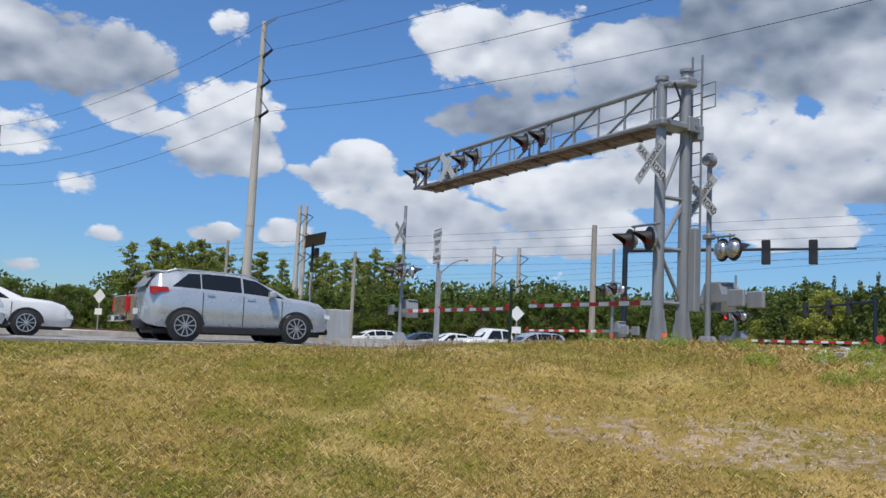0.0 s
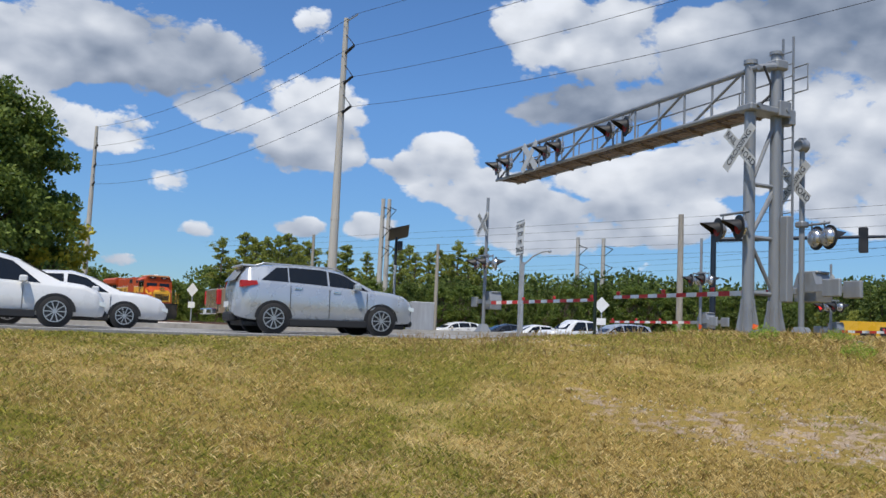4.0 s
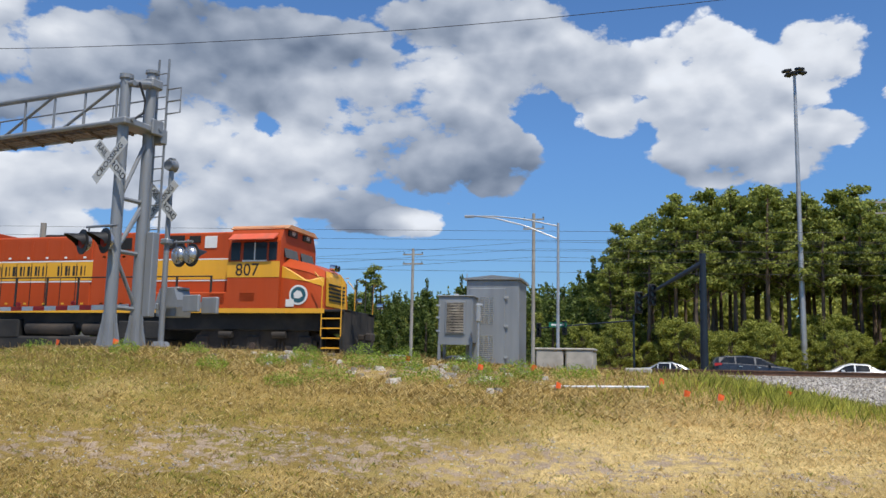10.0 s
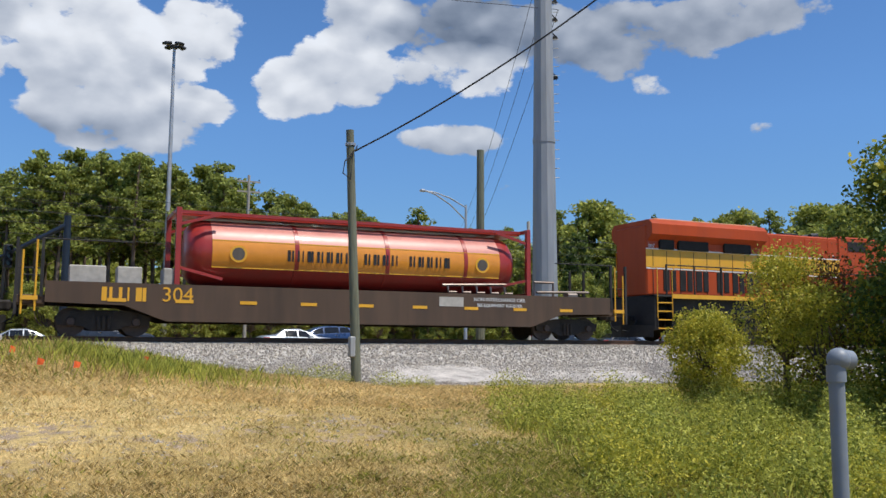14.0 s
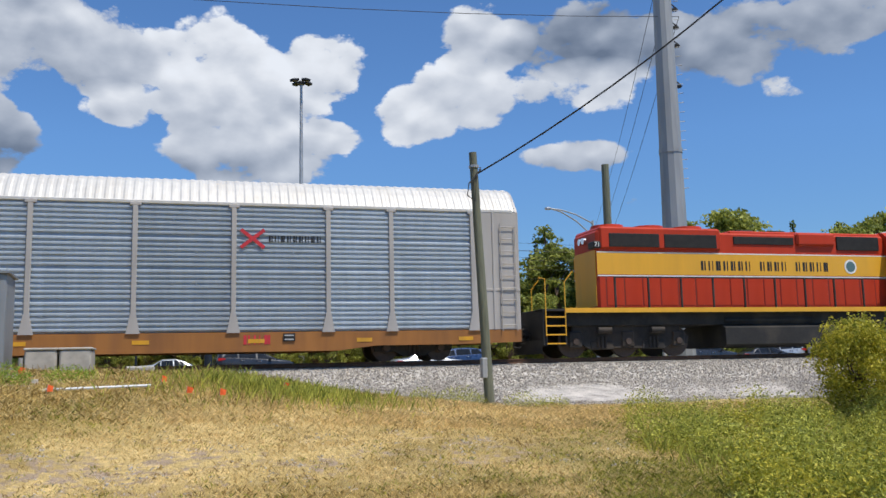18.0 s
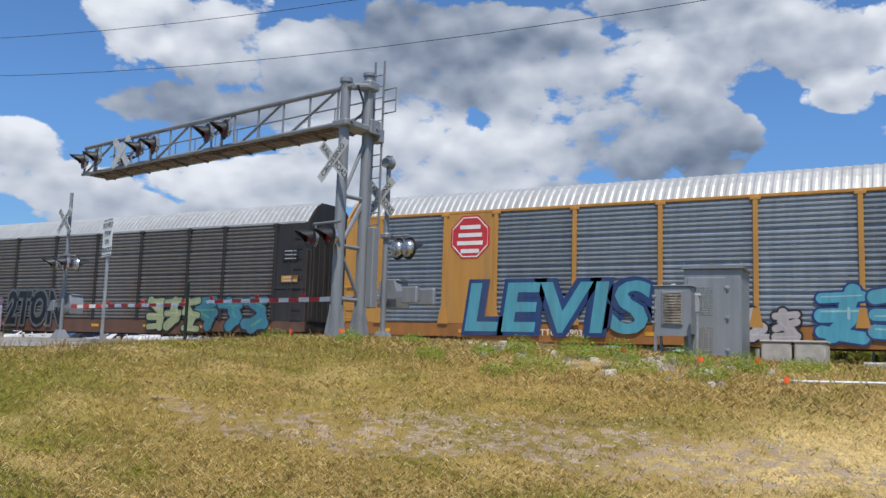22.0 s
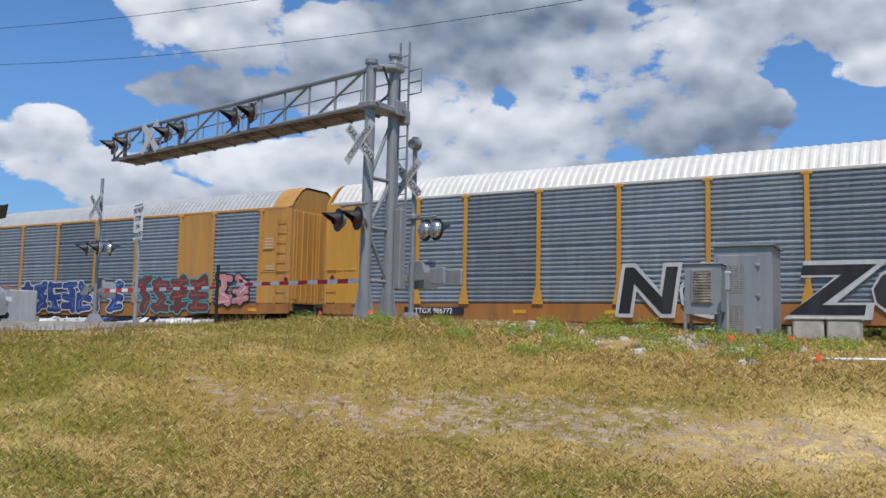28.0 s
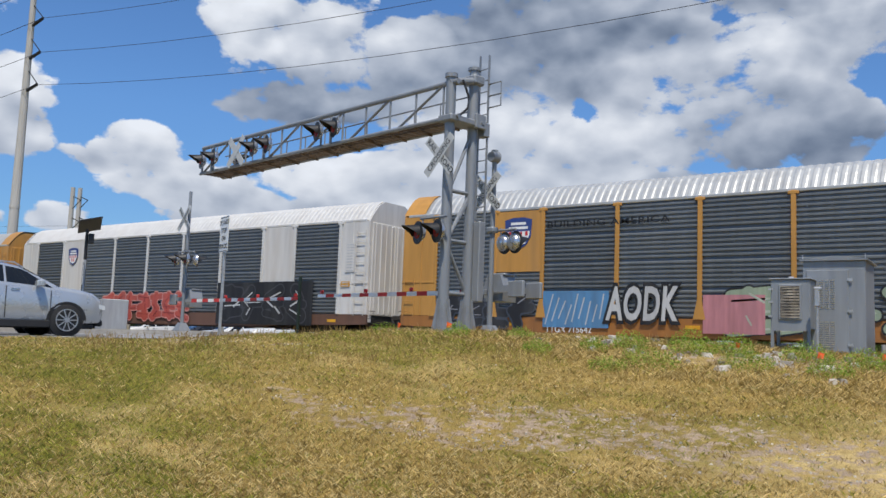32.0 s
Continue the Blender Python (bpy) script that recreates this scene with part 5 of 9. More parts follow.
scrawl(c, -4.1, 3.6, 0.45, 2.0, paint(0.03, 0.06, 0.22), paint(*W), paint(0.1, 0.25, 0.55), 7, 52)
scrawl(c, 4.3, 9.0, 0.45, 2.2, paint(0.16, 0.05, 0.045), paint(0.08, 0.42, 0.46), paint(0.45, 0.1, 0.08), 4, 53)
scrawl(c, 9.4, 11.3, 0.8, 2.2, paint(0.6, 0.25, 0.28), paint(*K), paint(0.7, 0.6, 0.55), 2, 54)
plates(c, [(12.3, 3.4, 0.6, 0.5, RACK_TAN), (12.4, 2.4, 0.6, 0.22, RACK_YELLOW)])
racks.append(c)
# tan car with dark sides, shield and tall pale lettering
c = autorack("tan covered autorack car with dark ribbed sides and bold graffiti", RACK_TAN, DARK_PANEL, SILL_ORANGE, RACK_TAN, ROOF_GREY, plate=((-9.1, -7.1),), hood_end=True)
shield(c, -8.1, 3.95, 1.05)
tag_word(c, "BUILDING AMERICA", -6.9, -2.4, 4.08, 4.3, BLACK, None, -1.6, 0.01, "slogan", "dark slogan lettering")
scrawl(c, -11.6, -7.4, 0.45, 1.9, paint(*K), paint(0.05, 0.06, 0.08), paint(0.3, 0.3, 0.32), 4, 61)
part("graffiti", Mesh().box(-7.0, -4.5, -1.612, -1.604, 0.6, 1.85), paint(0.10, 0.27, 0.50), c, "blue spray painted picture with pale lines")
pic = Mesh()
for k in range(9):
    pic.beam((-6.9 + 0.26 * k, -1.616, 0.7 + 0.1 * (k % 3)), (-6.6 + 0.24 * k, -1.616, 1.75 - 0.12 * (k % 4)), 0.004, 0.05)
part("graffiti", pic, paint(0.5, 0.55, 0.62), c, "pale lines of a spray painted picture")
tag_word(c, "AODK", -4.6, -2.1, 0.85, 2.0, paint(*W), paint(*K), -1.622, label="white graffiti letters with black outline")
part("graffiti", Mesh().box(-1.3, 0.6, -1.607, -1.603, 0.5, 1.7), paint(0.58, 0.25, 0.28), c, "pink spray painted block")
scrawl(c, -0.6, 5.2, 0.45, 1.95, paint(0.34, 0.42, 0.30), paint(*K), paint(0.5, 0.55, 0.45), 4, 63)
part("graffiti", Mesh().box(5.3, 11.5, -1.605, -1.601, 0.5, 1.6), paint(0.05, 0.10, 0.32), c, "blue spray painted background")
tag_word(c, "KONGO", 6.5, 10.8, 0.66, 2.36, paint(*W), paint(0.02, 0.03, 0.08), -1.618, label="white graffiti word with dark outline")
lettering("reporting_mark", "TTGX 715642", 0.3, WHITE, c, pose(-6.0, -1.606, 0.52, 90, 0, 0))
plates(c, [(12.3, 3.2, 0.7, 0.5, RACK_TAN), (12.1, 2.5, 0.3, 0.3, RACK_YELLOW)])
racks.append(c)
# white car with dark sides
c = autorack("white covered autorack car with dark ribbed sides and black graffiti", RACK_WHITE, DARK_PANEL, SILL_RUST, RACK_WHITE, ROOF_WHITE, solid=((-9.1, -7.1), (7.1, 9.1)), feet=False)
shield(c, -8.1, 3.95, 0.85)
scrawl(c, -5.0, 2.2, 0.5, 1.95, paint(0.55, 0.10, 0.07), paint(0.7, 0.3, 0.25), paint(0.25, 0.03, 0.03), 7, 71)
part("graffiti", Mesh().box(4.2, 10.4, -1.606, -1.600, 0.45, 2.35), paint(*K), c, "black spray painted block")
scrawl(c, 4.6, 10.0, 0.6, 2.2, paint(*K), paint(0.06, 0.06, 0.07), paint(*W), 4, 72, y=-1.61)
plates(c, [(12.4, 3.3, 0.5, 1.2, RACK_WHITE), (12.2, 2.2, 0.5, 0.22, RACK_YELLOW)])
racks.append(c)
# the last one that comes into view
c = autorack("orange tan covered autorack car with grey sides", RACK_TAN, GREY_PANEL, SILL_ORANGE, RACK_TAN, ROOF_GREY, hood_end=True)
scrawl(c, -6, 4, 0.5, 1.8, paint(0.5, 0.5, 0.5), paint(*K), paint(*W), 8, 81)
racks.append(c)


# ---- locomotives ----
def handrail(parent, x0, x1, y, z0, z1, n, mats, post_mats):
    sh = Mesh().path([(x0, y, z1), (x1, y, z1)], 0.026, 6)
    part("handrail", sh, mats, parent)
    for k in range(n):
        x = x0 + (x1 - x0) * k / (n - 1)
        part("stanchion", Mesh().box(x - 0.032, x + 0.032, y - 0.03, y + 0.03, z0, z1 + 0.02, 0.006), post_mats, parent)


def steps(parent, x, s, mats, edge, z_top):
    """A stairwell at a platform's corner, with yellow edged treads."""
    sh = Mesh()
    for dx in (-0.34, 0.34):
        sh.box(x + dx - 0.02, x + dx + 0.02, s * 1.3 - 0.2, s * 1.3 + 0.2, 0.4, z_top, 0.01)
    st = part("stairs", sh, mats, parent)
    for k in range(4):
        z = 0.45 + k * (z_top - 0.45) / 4
        part("tread", Mesh().box(x - 0.33, x + 0.33, s * 1.32 - 0.17, s * 1.32 + 0.17, z, z + 0.035, 0.008), mats, st)
        part("tread_edge", Mesh().box(x - 0.33, x + 0.33, min(s * 1.49, s * 1.505), max(s * 1.49, s * 1.505), z, z + 0.045), edge, st)


def loco_common(name, label, body, half, tank, truck_x, walk_z):
    lo = thing(name, label, "locomotive", group="train locomotives")
    part("underframe", Mesh().box(-half + 0.6, half - 0.6, -1.2, 1.2, 1.05, walk_z - 0.06, 0.03), CAR_BLACK, lo)
    for s in (-1, 1):
        part("walkway", Mesh().box(-half + 0.5, half - 0.5, min(s * 0.8, s * 1.5), max(s * 0.8, s * 1.5), walk_z - 0.08, walk_z, 0.01), CAR_BLACK, lo)
        part("sill_stripe", Mesh().box(-half + 1.3, half - 1.2, min(s * 1.5, s * 1.52), max(s * 1.5, s * 1.52), walk_z - 0.13, walk_z + 0.03), FEC_YELLOW, lo, "yellow sill stripe")
        for e in (-1, 1):
            steps(lo, e * (half - 0.95), s, CAR_BLACK, FEC_YELLOW, walk_z)
            rail = Mesh().path([(e * (half - 1.3), s * 1.5, walk_z - 0.9), (e * (half - 1.3), s * 1.5, walk_z + 0.9), (e * (half - 1.6), s * 1.5, walk_z + 1.25)], 0.02, 6)
            rail.path([(e * (half - 0.6), s * 1.5, walk_z - 0.9), (e * (half - 0.6), s * 1.5, walk_z + 1.0), (e * (half - 0.45), s * 1.3, walk_z + 1.05)], 0.02, 6)
            part("step_rail", rail, FEC_YELLOW, lo, "yellow step handrail")
    for e in (-1, 1):
        part("pilot", Mesh().box(min(e * (half - 0.62), e * (half - 0.5)), max(e * (half - 0.62), e * (half - 0.5)), -1.45, 1.45, 0.4, walk_z, 0.02), CAR_BLACK, lo)
        plow = Mesh().extrude_z([(e * (half - 0.5), -1.35), (e * (half - 0.05), -0.1), (e * (half - 0.05), 0.1), (e * (half - 0.5), 1.35)], 0.14, 0.6)
        part("plow", plow, CAR_BLACK, lo)
        coupler(lo, e * half, e)
        truck(lo, e * truck_x, 0.53, 1.95, 3, TRUCK_DARK, side=1.02)
        for dx in (-1.2, 0.8):
            part("brake_cylinder", Mesh().tube((e * truck_x + dx, -1.28, 0.9), (e * truck_x + dx + 0.5, -1.28, 0.9), 0.11, seg=10), TRUCK_DARK, lo, smooth=True)
    return lo


def wide_cab_loco():
    """The leading engine: wide nosed cab, long hood with radiator wings at the rear."""
    O, Y, wz = FEC_ORANGE, FEC_YELLOW, 1.75
    lo = loco_common("lead_locomotive", "orange red and yellow diesel locomotive with wide nosed cab", O, 10.7, None, 6.75, wz)
    part("fuel_tank", Mesh().box(-4.1, 3.3, -1.42, 1.42, 0.24, 0.78, 0.08).box(-4.1, -2.6, -1.45, 1.45, 0.7, 1.4, 0.05).box(1.6, 3.3, -1.45, 1.45, 0.7, 1.35, 0.05), CAR_BLACK, lo)
    for x0, x1 in ((-2.35, -0.3), (0.1, 1.55)):
        part("air_reservoir", Mesh().tube((x0, -1.2, 1.05), (x1, -1.2, 1.05), 0.24, seg=16), TRUCK_DARK, lo, "black air reservoir", smooth=True)
    hw = 0.98
    part("hood", Mesh().box(-10.2, 0.0, -hw, hw, wz, 4.5, 0.06).box(0.0, 2.4, -hw - 0.02, hw + 0.02, wz, 4.58, 0.05).box(2.4, 5.9, -hw, hw, wz, 4.52, 0.05), O, lo)
    wing = Mesh().extrude_x([(-1.32, 4.1), (-0.9, 3.8), (0.9, 3.8), (1.32, 4.1), (1.32, 4.5), (1.15, 4.68), (-1.15, 4.68), (-1.32, 4.5)], -10.15, -4.35)
    part("radiator_housing", wing, O, lo)
    part("radiator_roof", Mesh().box(-9.9, -4.6, -1.1, 1.1, 4.66, 4.74, 0.03), rack_paint("pale faded orange roof", (0.60, 0.22, 0.10)), lo)
    for x0, x1 in ((-9.6, -8.9), (-8.7, -7.2), (-6.4, -5.0)):
        part("radiator_screen", Mesh().box(x0, x1, -1.08, -0.96, 3.55, 3.98, 0.02), GRILLE, lo, "dark radiator screen")
    for s in (-1, 1):
        band = Mesh().box(-10.21, 5.9, min(s * hw, s * (hw + 0.012)), max(s * hw, s * (hw + 0.012)), 2.84, 3.54)
        part("yellow_band", band, Y, lo, "yellow side band")
        for z in (2.80, 3.56):
            part("white_line", Mesh().box(-10.2, 5.9, min(s * hw, s * (hw + 0.014)), max(s * hw, s * (hw + 0.014)), z - 0.025, z + 0.02), WHITE, lo)
        handrail(lo, -9.6, 5.2, s * 1.42, wz, 2.9, 12, CAR_BLACK, CAR_BLACK)
    letter_bars(lo, -4.2, 1.8, 3.2, 0.36, BLACK, -hw - 0.014, (7, 4, 5), label="dark company lettering")
    doors = Mesh()
    for k in range(15):
        x = -9.9 + k * 0.66
        doors.box(x, x + 0.02, -hw - 0.02, -hw, 1.85, 3.5)
    part("door_seam", doors, CAR_BLACK, lo)
    leaf = [Mesh().box(0.03, 0.61, -0.014, 0.0, z0, z1, 0.006).mesh("hood_door", O) for z0, z1 in ((1.84, 2.76), (3.62, 4.36))]
    for k in range(9):
        for me in leaf[: 2 if k < 6 else 1]:
            part("hood_door", me, None, lo, at=pose(-3.96 + 0.66 * k, -hw, 0))
    for k in range(7):
        for zz, m in ((3.66, WHITE), (1.95, FEC_YELLOW)):
            part("stencil", Mesh().box(-3.7 + 0.83 * k, -3.58 + 0.83 * k, -hw - 0.02, -hw - 0.015, zz, zz + 0.07), m, lo)
    for k in range(6):
        x = -9.4 + k * 0.8 + (0.25 if k > 2 else 0)
        part("engine_door_screen", Mesh().box(x, x + 0.3, -hw - 0.025, -hw + 0.01, 1.95, 2.75, 0.01).box(x + 0.36, x + 0.62, -hw - 0.025, -hw + 0.01, 1.95, 2.75, 0.01), GRILLE, lo, "dark louvred engine door")
    for x0, x1, z0, z1 in ((0.55, 1.65, 3.95, 4.38), (3.15, 3.8, 3.95, 4.42), (4.0, 4.45, 4.15, 4.4)):
        part("vent_screen", Mesh().box(x0, x1, -hw - 0.04, -hw + 0.01, z0, z1, 0.01), GRILLE, lo, "dark intake screen")
    part("notice_plate", Mesh().box(4.62, 5.1, -hw - 0.03, -hw, 3.95, 4.38, 0.005), WHITE, lo, "white notice plate")
    low = Mesh()
    for x0 in (3.7, 5.2, 6.35):
        for k in range(6):
            low.box(x0, x0 + 0.55, -1.5, -1.44, 2.02 + 0.05 * k, 2.045 + 0.05 * k)
    part("battery_box", Mesh().box(2.2, 6.0, -1.46, 1.46, wz, 2.35, 0.04), O, lo)
    part("louvre", low, O, lo)
    # cab and nose
    cab = Mesh().extrude_x([(-1.5, wz), (1.5, wz), (1.5, 3.3), (1.46, 4.1), (1.2, 4.6), (-1.2, 4.6), (-1.46, 4.1), (-1.5, 3.3)], 5.85, 7.8)
    cabo = part("cab", cab, O, lo)
    part("cab_roof", Mesh().extrude_x([(-1.26, 4.55), (-1.0, 4.7), (1.0, 4.7), (1.26, 4.55)], 5.75, 7.95), rack_paint("pale faded cab roof", (0.62, 0.30, 0.14)), cabo)
    part("sunshade", Mesh().extrude_x([(-1.82, 4.08), (-1.45, 4.32), (-1.45, 4.36), (-1.84, 4.11)], 6.0, 7.7), rack_paint("bright red orange shade", (0.70, 0.12, 0.05)), cabo)
    for x0, x1 in ((5.95, 6.3), (6.42, 7.3), (7.38, 7.68)):
        part("cab_window", Mesh().box(x0, x1, -1.505, -1.44, 3.42, 4.05, 0.01), GLASS, cabo, "dark cab side window")
    part("window_bar", Mesh().box(6.84, 6.88, -1.515, -1.45, 3.42, 4.05).box(6.4, 7.32, -1.515, -1.45, 3.38, 3.43), WHITE, cabo)
    for s in (-1, 1):
        part("yellow_band", Mesh().box(5.84, 7.81, min(s * 1.5, s * 1.512), max(s * 1.5, s * 1.512), 2.84, 3.38), Y, cabo, "yellow band under the cab windows")
        wsh = Mesh().add([(7.83, s * 0.15, 3.55), (7.83, s * 1.2, 3.55), (7.66, s * 1.15, 4.25), (7.66, s * 0.15, 4.25), (7.88, s * 0.15, 3.55), (7.88, s * 1.2, 3.55), (7.71, s * 1.15, 4.25), (7.71, s * 0.15, 4.25)],
                         [(4, 5, 6, 7), (0, 3, 2, 1), (0, 1, 5, 4), (1, 2, 6, 5), (2, 3, 7, 6), (3, 0, 4, 7)])
        part("windscreen", wsh, GLASS, cabo, "dark windscreen")
        nb = part("number_board", Mesh().box(7.6, 7.86, min(s * 0.25, s * 0.95), max(s * 0.25, s * 0.95), 4.32, 4.55, 0.03), BLACK, cabo, "black number board")
        lettering("number", "807", 0.2, WHITE, nb, pose(7.868, s * 0.6, 4.435, 90, 0, 90))
    nose = Mesh().loft([[(7.8, -1.3, wz), (7.8, 1.3, wz), (7.8, 1.3, 3.25), (7.8, 0.9, 3.55), (7.8, -0.9, 3.55), (7.8, -1.3, 3.25)],
                        [(8.7, -1.3, wz), (8.7, 1.3, wz), (8.7, 1.25, 3.05), (8.7, 0.85, 3.35), (8.7, -0.85, 3.35), (8.7, -1.25, 3.05)],
                        [(9.3, -1.1, wz), (9.3, 1.1, wz), (9.25, 1.0, 2.85), (9.15, 0.75, 3.12), (9.15, -0.75, 3.12), (9.25, -1.0, 2.85)]])
    no = part("nose", nose, O, lo)
    for s in (-1, 1):
        nb = Mesh().add([(7.81, s * 1.31, 2.84), (8.7, s * 1.285, 2.72), (9.26, s * 1.06, 2.55), (9.26, s * 1.03, 2.85), (8.7, s * 1.27, 3.04), (7.81, s * 1.315, 3.24)], [(0, 1, 2, 3, 4, 5)])
        part("yellow_band", nb, Y, no, "yellow nose band")
    part("nose_front", Mesh().add([(9.31, -0.95, 1.9), (9.31, 0.95, 1.9), (9.275, 0.9, 2.86), (9.17, 0.7, 3.11), (9.17, -0.7, 3.11), (9.275, -0.9, 2.86)], [(0, 1, 2, 3, 4, 5)]), Y, no, "yellow nose front")
    part("headlight", Mesh().tube((9.1, -0.14, 3.3), (9.3, -0.14, 3.28), 0.11, seg=12).tube((9.1, 0.14, 3.3), (9.3, 0.14, 3.28), 0.11, seg=12), CHROME, no, "twin headlight")
    for k in range(5):
        part("nose_grille", Mesh().box(9.29, 9.33, -0.7, 0.7, 2.1 + 0.13 * k, 2.16 + 0.13 * k), BLACK, no)
    disc = part("round_emblem", Mesh().tube((8.45, -1.30, 2.25), (8.45, -1.315, 2.25), 0.34, seg=28), WHITE, no, "round white and blue emblem")
    part("emblem_ring", Mesh().tube((8.45, -1.315, 2.25), (8.45, -1.319, 2.25), 0.27, seg=24), paint(0.03, 0.16, 0.22), disc)
    part("emblem_figure", Mesh().extrude_y([(8.3, 2.15), (8.45, 2.12), (8.62, 2.2), (8.55, 2.36), (8.4, 2.4), (8.28, 2.3)], -1.324, -1.320), WHITE, disc)
    part("notice_plate", Mesh().box(8.0, 8.3, -1.325, -1.31, 1.85, 2.1), WHITE, no)
    lettering("number", "807", 0.6, BLACK, cabo, pose(6.6, -1.516, 3.08, 90, 0, 0), label="black road number")
    lettering("number", "807", 0.2, WHITE, lo, pose(-9.95, -hw - 0.02, 3.66, 90, 0, 0), label="white road number")
    roof = Mesh().tube((-0.9, -0.3, 4.6), (-0.5, -0.3, 4.66), 0.12, seg=10).tube((-0.9, 0.2, 4.6), (-0.4, 0.2, 4.66), 0.12, seg=10).box(-1.1, -0.3, -0.5, 0.5, 4.5, 4.58, 0.02)
    part("horn", roof, BLACK, lo, "roof horn")
    part("exhaust_stack", Mesh().box(-2.6, -1.7, -0.45, 0.45, 4.48, 4.66, 0.03), CAR_BLACK, lo)
    part("antenna_dome", Mesh().ball((6.8, 0, 4.72), 0.22, squash=(1.6, 1.6, 0.5)), WHITE, lo, smooth=True)
    for s in (-1, 1):
        part("ditch_light", Mesh().tube((10.45, s * 1.05, wz + 0.28), (10.68, s * 1.05, wz + 0.28), 0.1, seg=12), CHROME, lo)
    part("front_rail", Mesh().path([(10.5, -1.2, wz), (10.5, -1.2, wz + 1.0), (10.5, -0.35, wz + 1.0), (10.5, -0.35, wz)], 0.022, 6).path([(10.5, 1.2, wz), (10.5, 1.2, wz + 1.0), (10.5, 0.35, wz + 1.0), (10.5, 0.35, wz)], 0.022, 6), CAR_BLACK, lo)
    return lo


def hood_unit(name, number, label, way):
    """A six axle road switcher, built with its cab towards +x, then turned by way."""
    R, Y, wz = FEC_RED, FEC_YELLOW, 1.62
    lo = loco_common(name, label, R, 10.4, None, 6.65, wz)
    part("fuel_tank", Mesh().extrude_x([(-1.42, 0.36), (-1.2, 0.26), (1.2, 0.26), (1.42, 0.36), (1.42, 0.95), (1.2, 1.05), (-1.2, 1.05), (-1.42, 0.95)], -3.0, 3.0), CAR_BLACK, lo)
    part("air_reservoir", Mesh().tube((-2.9, -1.1, 1.22), (0.8, -1.1, 1.22), 0.15, seg=12), CAR_BLACK, lo, smooth=True)
    hw = 0.95
    part("hood", Mesh().box(-7.6, 4.5, -hw, hw, wz, 4.4, 0.08), R, lo)
    part("hood_top", Mesh().box(-7.5, -2.7, -hw - 0.08, hw + 0.08, 3.72, 4.52, 0.07).box(-2.2, 4.5, -0.8, 0.8, 4.36, 4.5, 0.05), R, lo)
    part("blister", Mesh().box(0.5, 2.2, -hw - 0.12, hw + 0.12, 3.95, 4.45, 0.08), R, lo)
    for x0, x1 in ((-7.15, -5.2), (-5.0, -2.9)):
        part("radiator_screen", Mesh().box(x0, x1, -hw - 0.1, hw + 0.1, 3.8, 4.28, 0.01), GRILLE, lo, "dark radiator screen")
    part("radiator_screen", Mesh().box(-2.15, 0.4, -hw - 0.04, hw + 0.04, 3.98, 4.26, 0.01), GRILLE, lo, "dark dynamic brake screen")
    part("intake_screen", Mesh().box(2.3, 4.2, -hw - 0.05, hw + 0.05, 3.82, 4.34, 0.01), GRILLE, lo, "brown black intake screen")
    for k in range(3):
        part("roof_fan", Mesh().tube((-6.7 + 1.6 * k, 0, 4.5), (-6.7 + 1.6 * k, 0, 4.68), 0.62, 0.58, seg=20), R, lo, "round roof fan", smooth=True)
    for k in range(2):
        part("roof_fan", Mesh().tube((-1.3 + 1.4 * k, 0, 4.46), (-1.3 + 1.4 * k, 0, 4.58), 0.6, 0.56, seg=20), CAR_BLACK, lo, "round roof fan", smooth=True)
    for s in (-1, 1):
        part("yellow_band", Mesh().box(-7.61, 4.5, min(s * hw, s * (hw + 0.014)), max(s * hw, s * (hw + 0.014)), 2.84, 3.6), Y, lo, "yellow side band")
        for z in (2.8, 3.62):
            part("white_line", Mesh().box(-7.6, 4.5, min(s * hw, s * (hw + 0.016)), max(s * hw, s * (hw + 0.016)), z - 0.02, z + 0.02), WHITE, lo)
        handrail(lo, -7.2, 4.2, s * 1.42, wz, 2.7, 10, CAR_BLACK, CAR_BLACK)
        d = part("round_emblem", Mesh().tube((2.85, s * (hw + 0.012), 3.2), (2.85, s * (hw + 0.024), 3.2), 0.27, seg=24), WHITE, lo, "round white emblem")
        part("emblem_ring", Mesh().tube((2.85, s * (hw + 0.024), 3.2), (2.85, s * (hw + 0.028), 3.2), 0.2, seg=20), paint(0.1, 0.2, 0.22), d)
        x0, x1 = -3.6, 1.9
        sh_y = -hw - 0.016 if s < 0 else hw + 0.02
        letter_bars(lo, x0, x1, 3.18, 0.34, BLACK, sh_y, (7, 4, 5), label="dark company lettering")
    seams = Mesh()
    for k in range(17):
        x = -7.3 + k * 0.7
        for s in (-1, 1):
            seams.box(x, x + 0.02, min(s * hw, s * (hw + 0.008)), max(s * hw, s * (hw + 0.008)), 1.75, 2.75)
    leaf = Mesh().box(0.03, 0.66, -0.012, 0.0, 1.76, 2.74, 0.006).mesh("hood_door", R)
    for k in range(16):
        for s in (-1, 1):
            part("hood_door", leaf, None, lo, at=pose(-7.3 + 0.7 * k + (0.0 if s < 0 else 0.69), s * hw, 0, 0, 0, 0 if s < 0 else 180))
    part("door_seam", seams, rack_paint("dark red seams", (0.2, 0.02, 0.015)), lo)
    cab = Mesh().extrude_x([(-1.5, wz), (1.5, wz), (1.5, 3.7), (1.44, 4.05), (0.85, 4.55), (-0.85, 4.55), (-1.44, 4.05), (-1.5, 3.7)], 4.5, 6.9)
    cabo = part("cab", cab, R, lo)
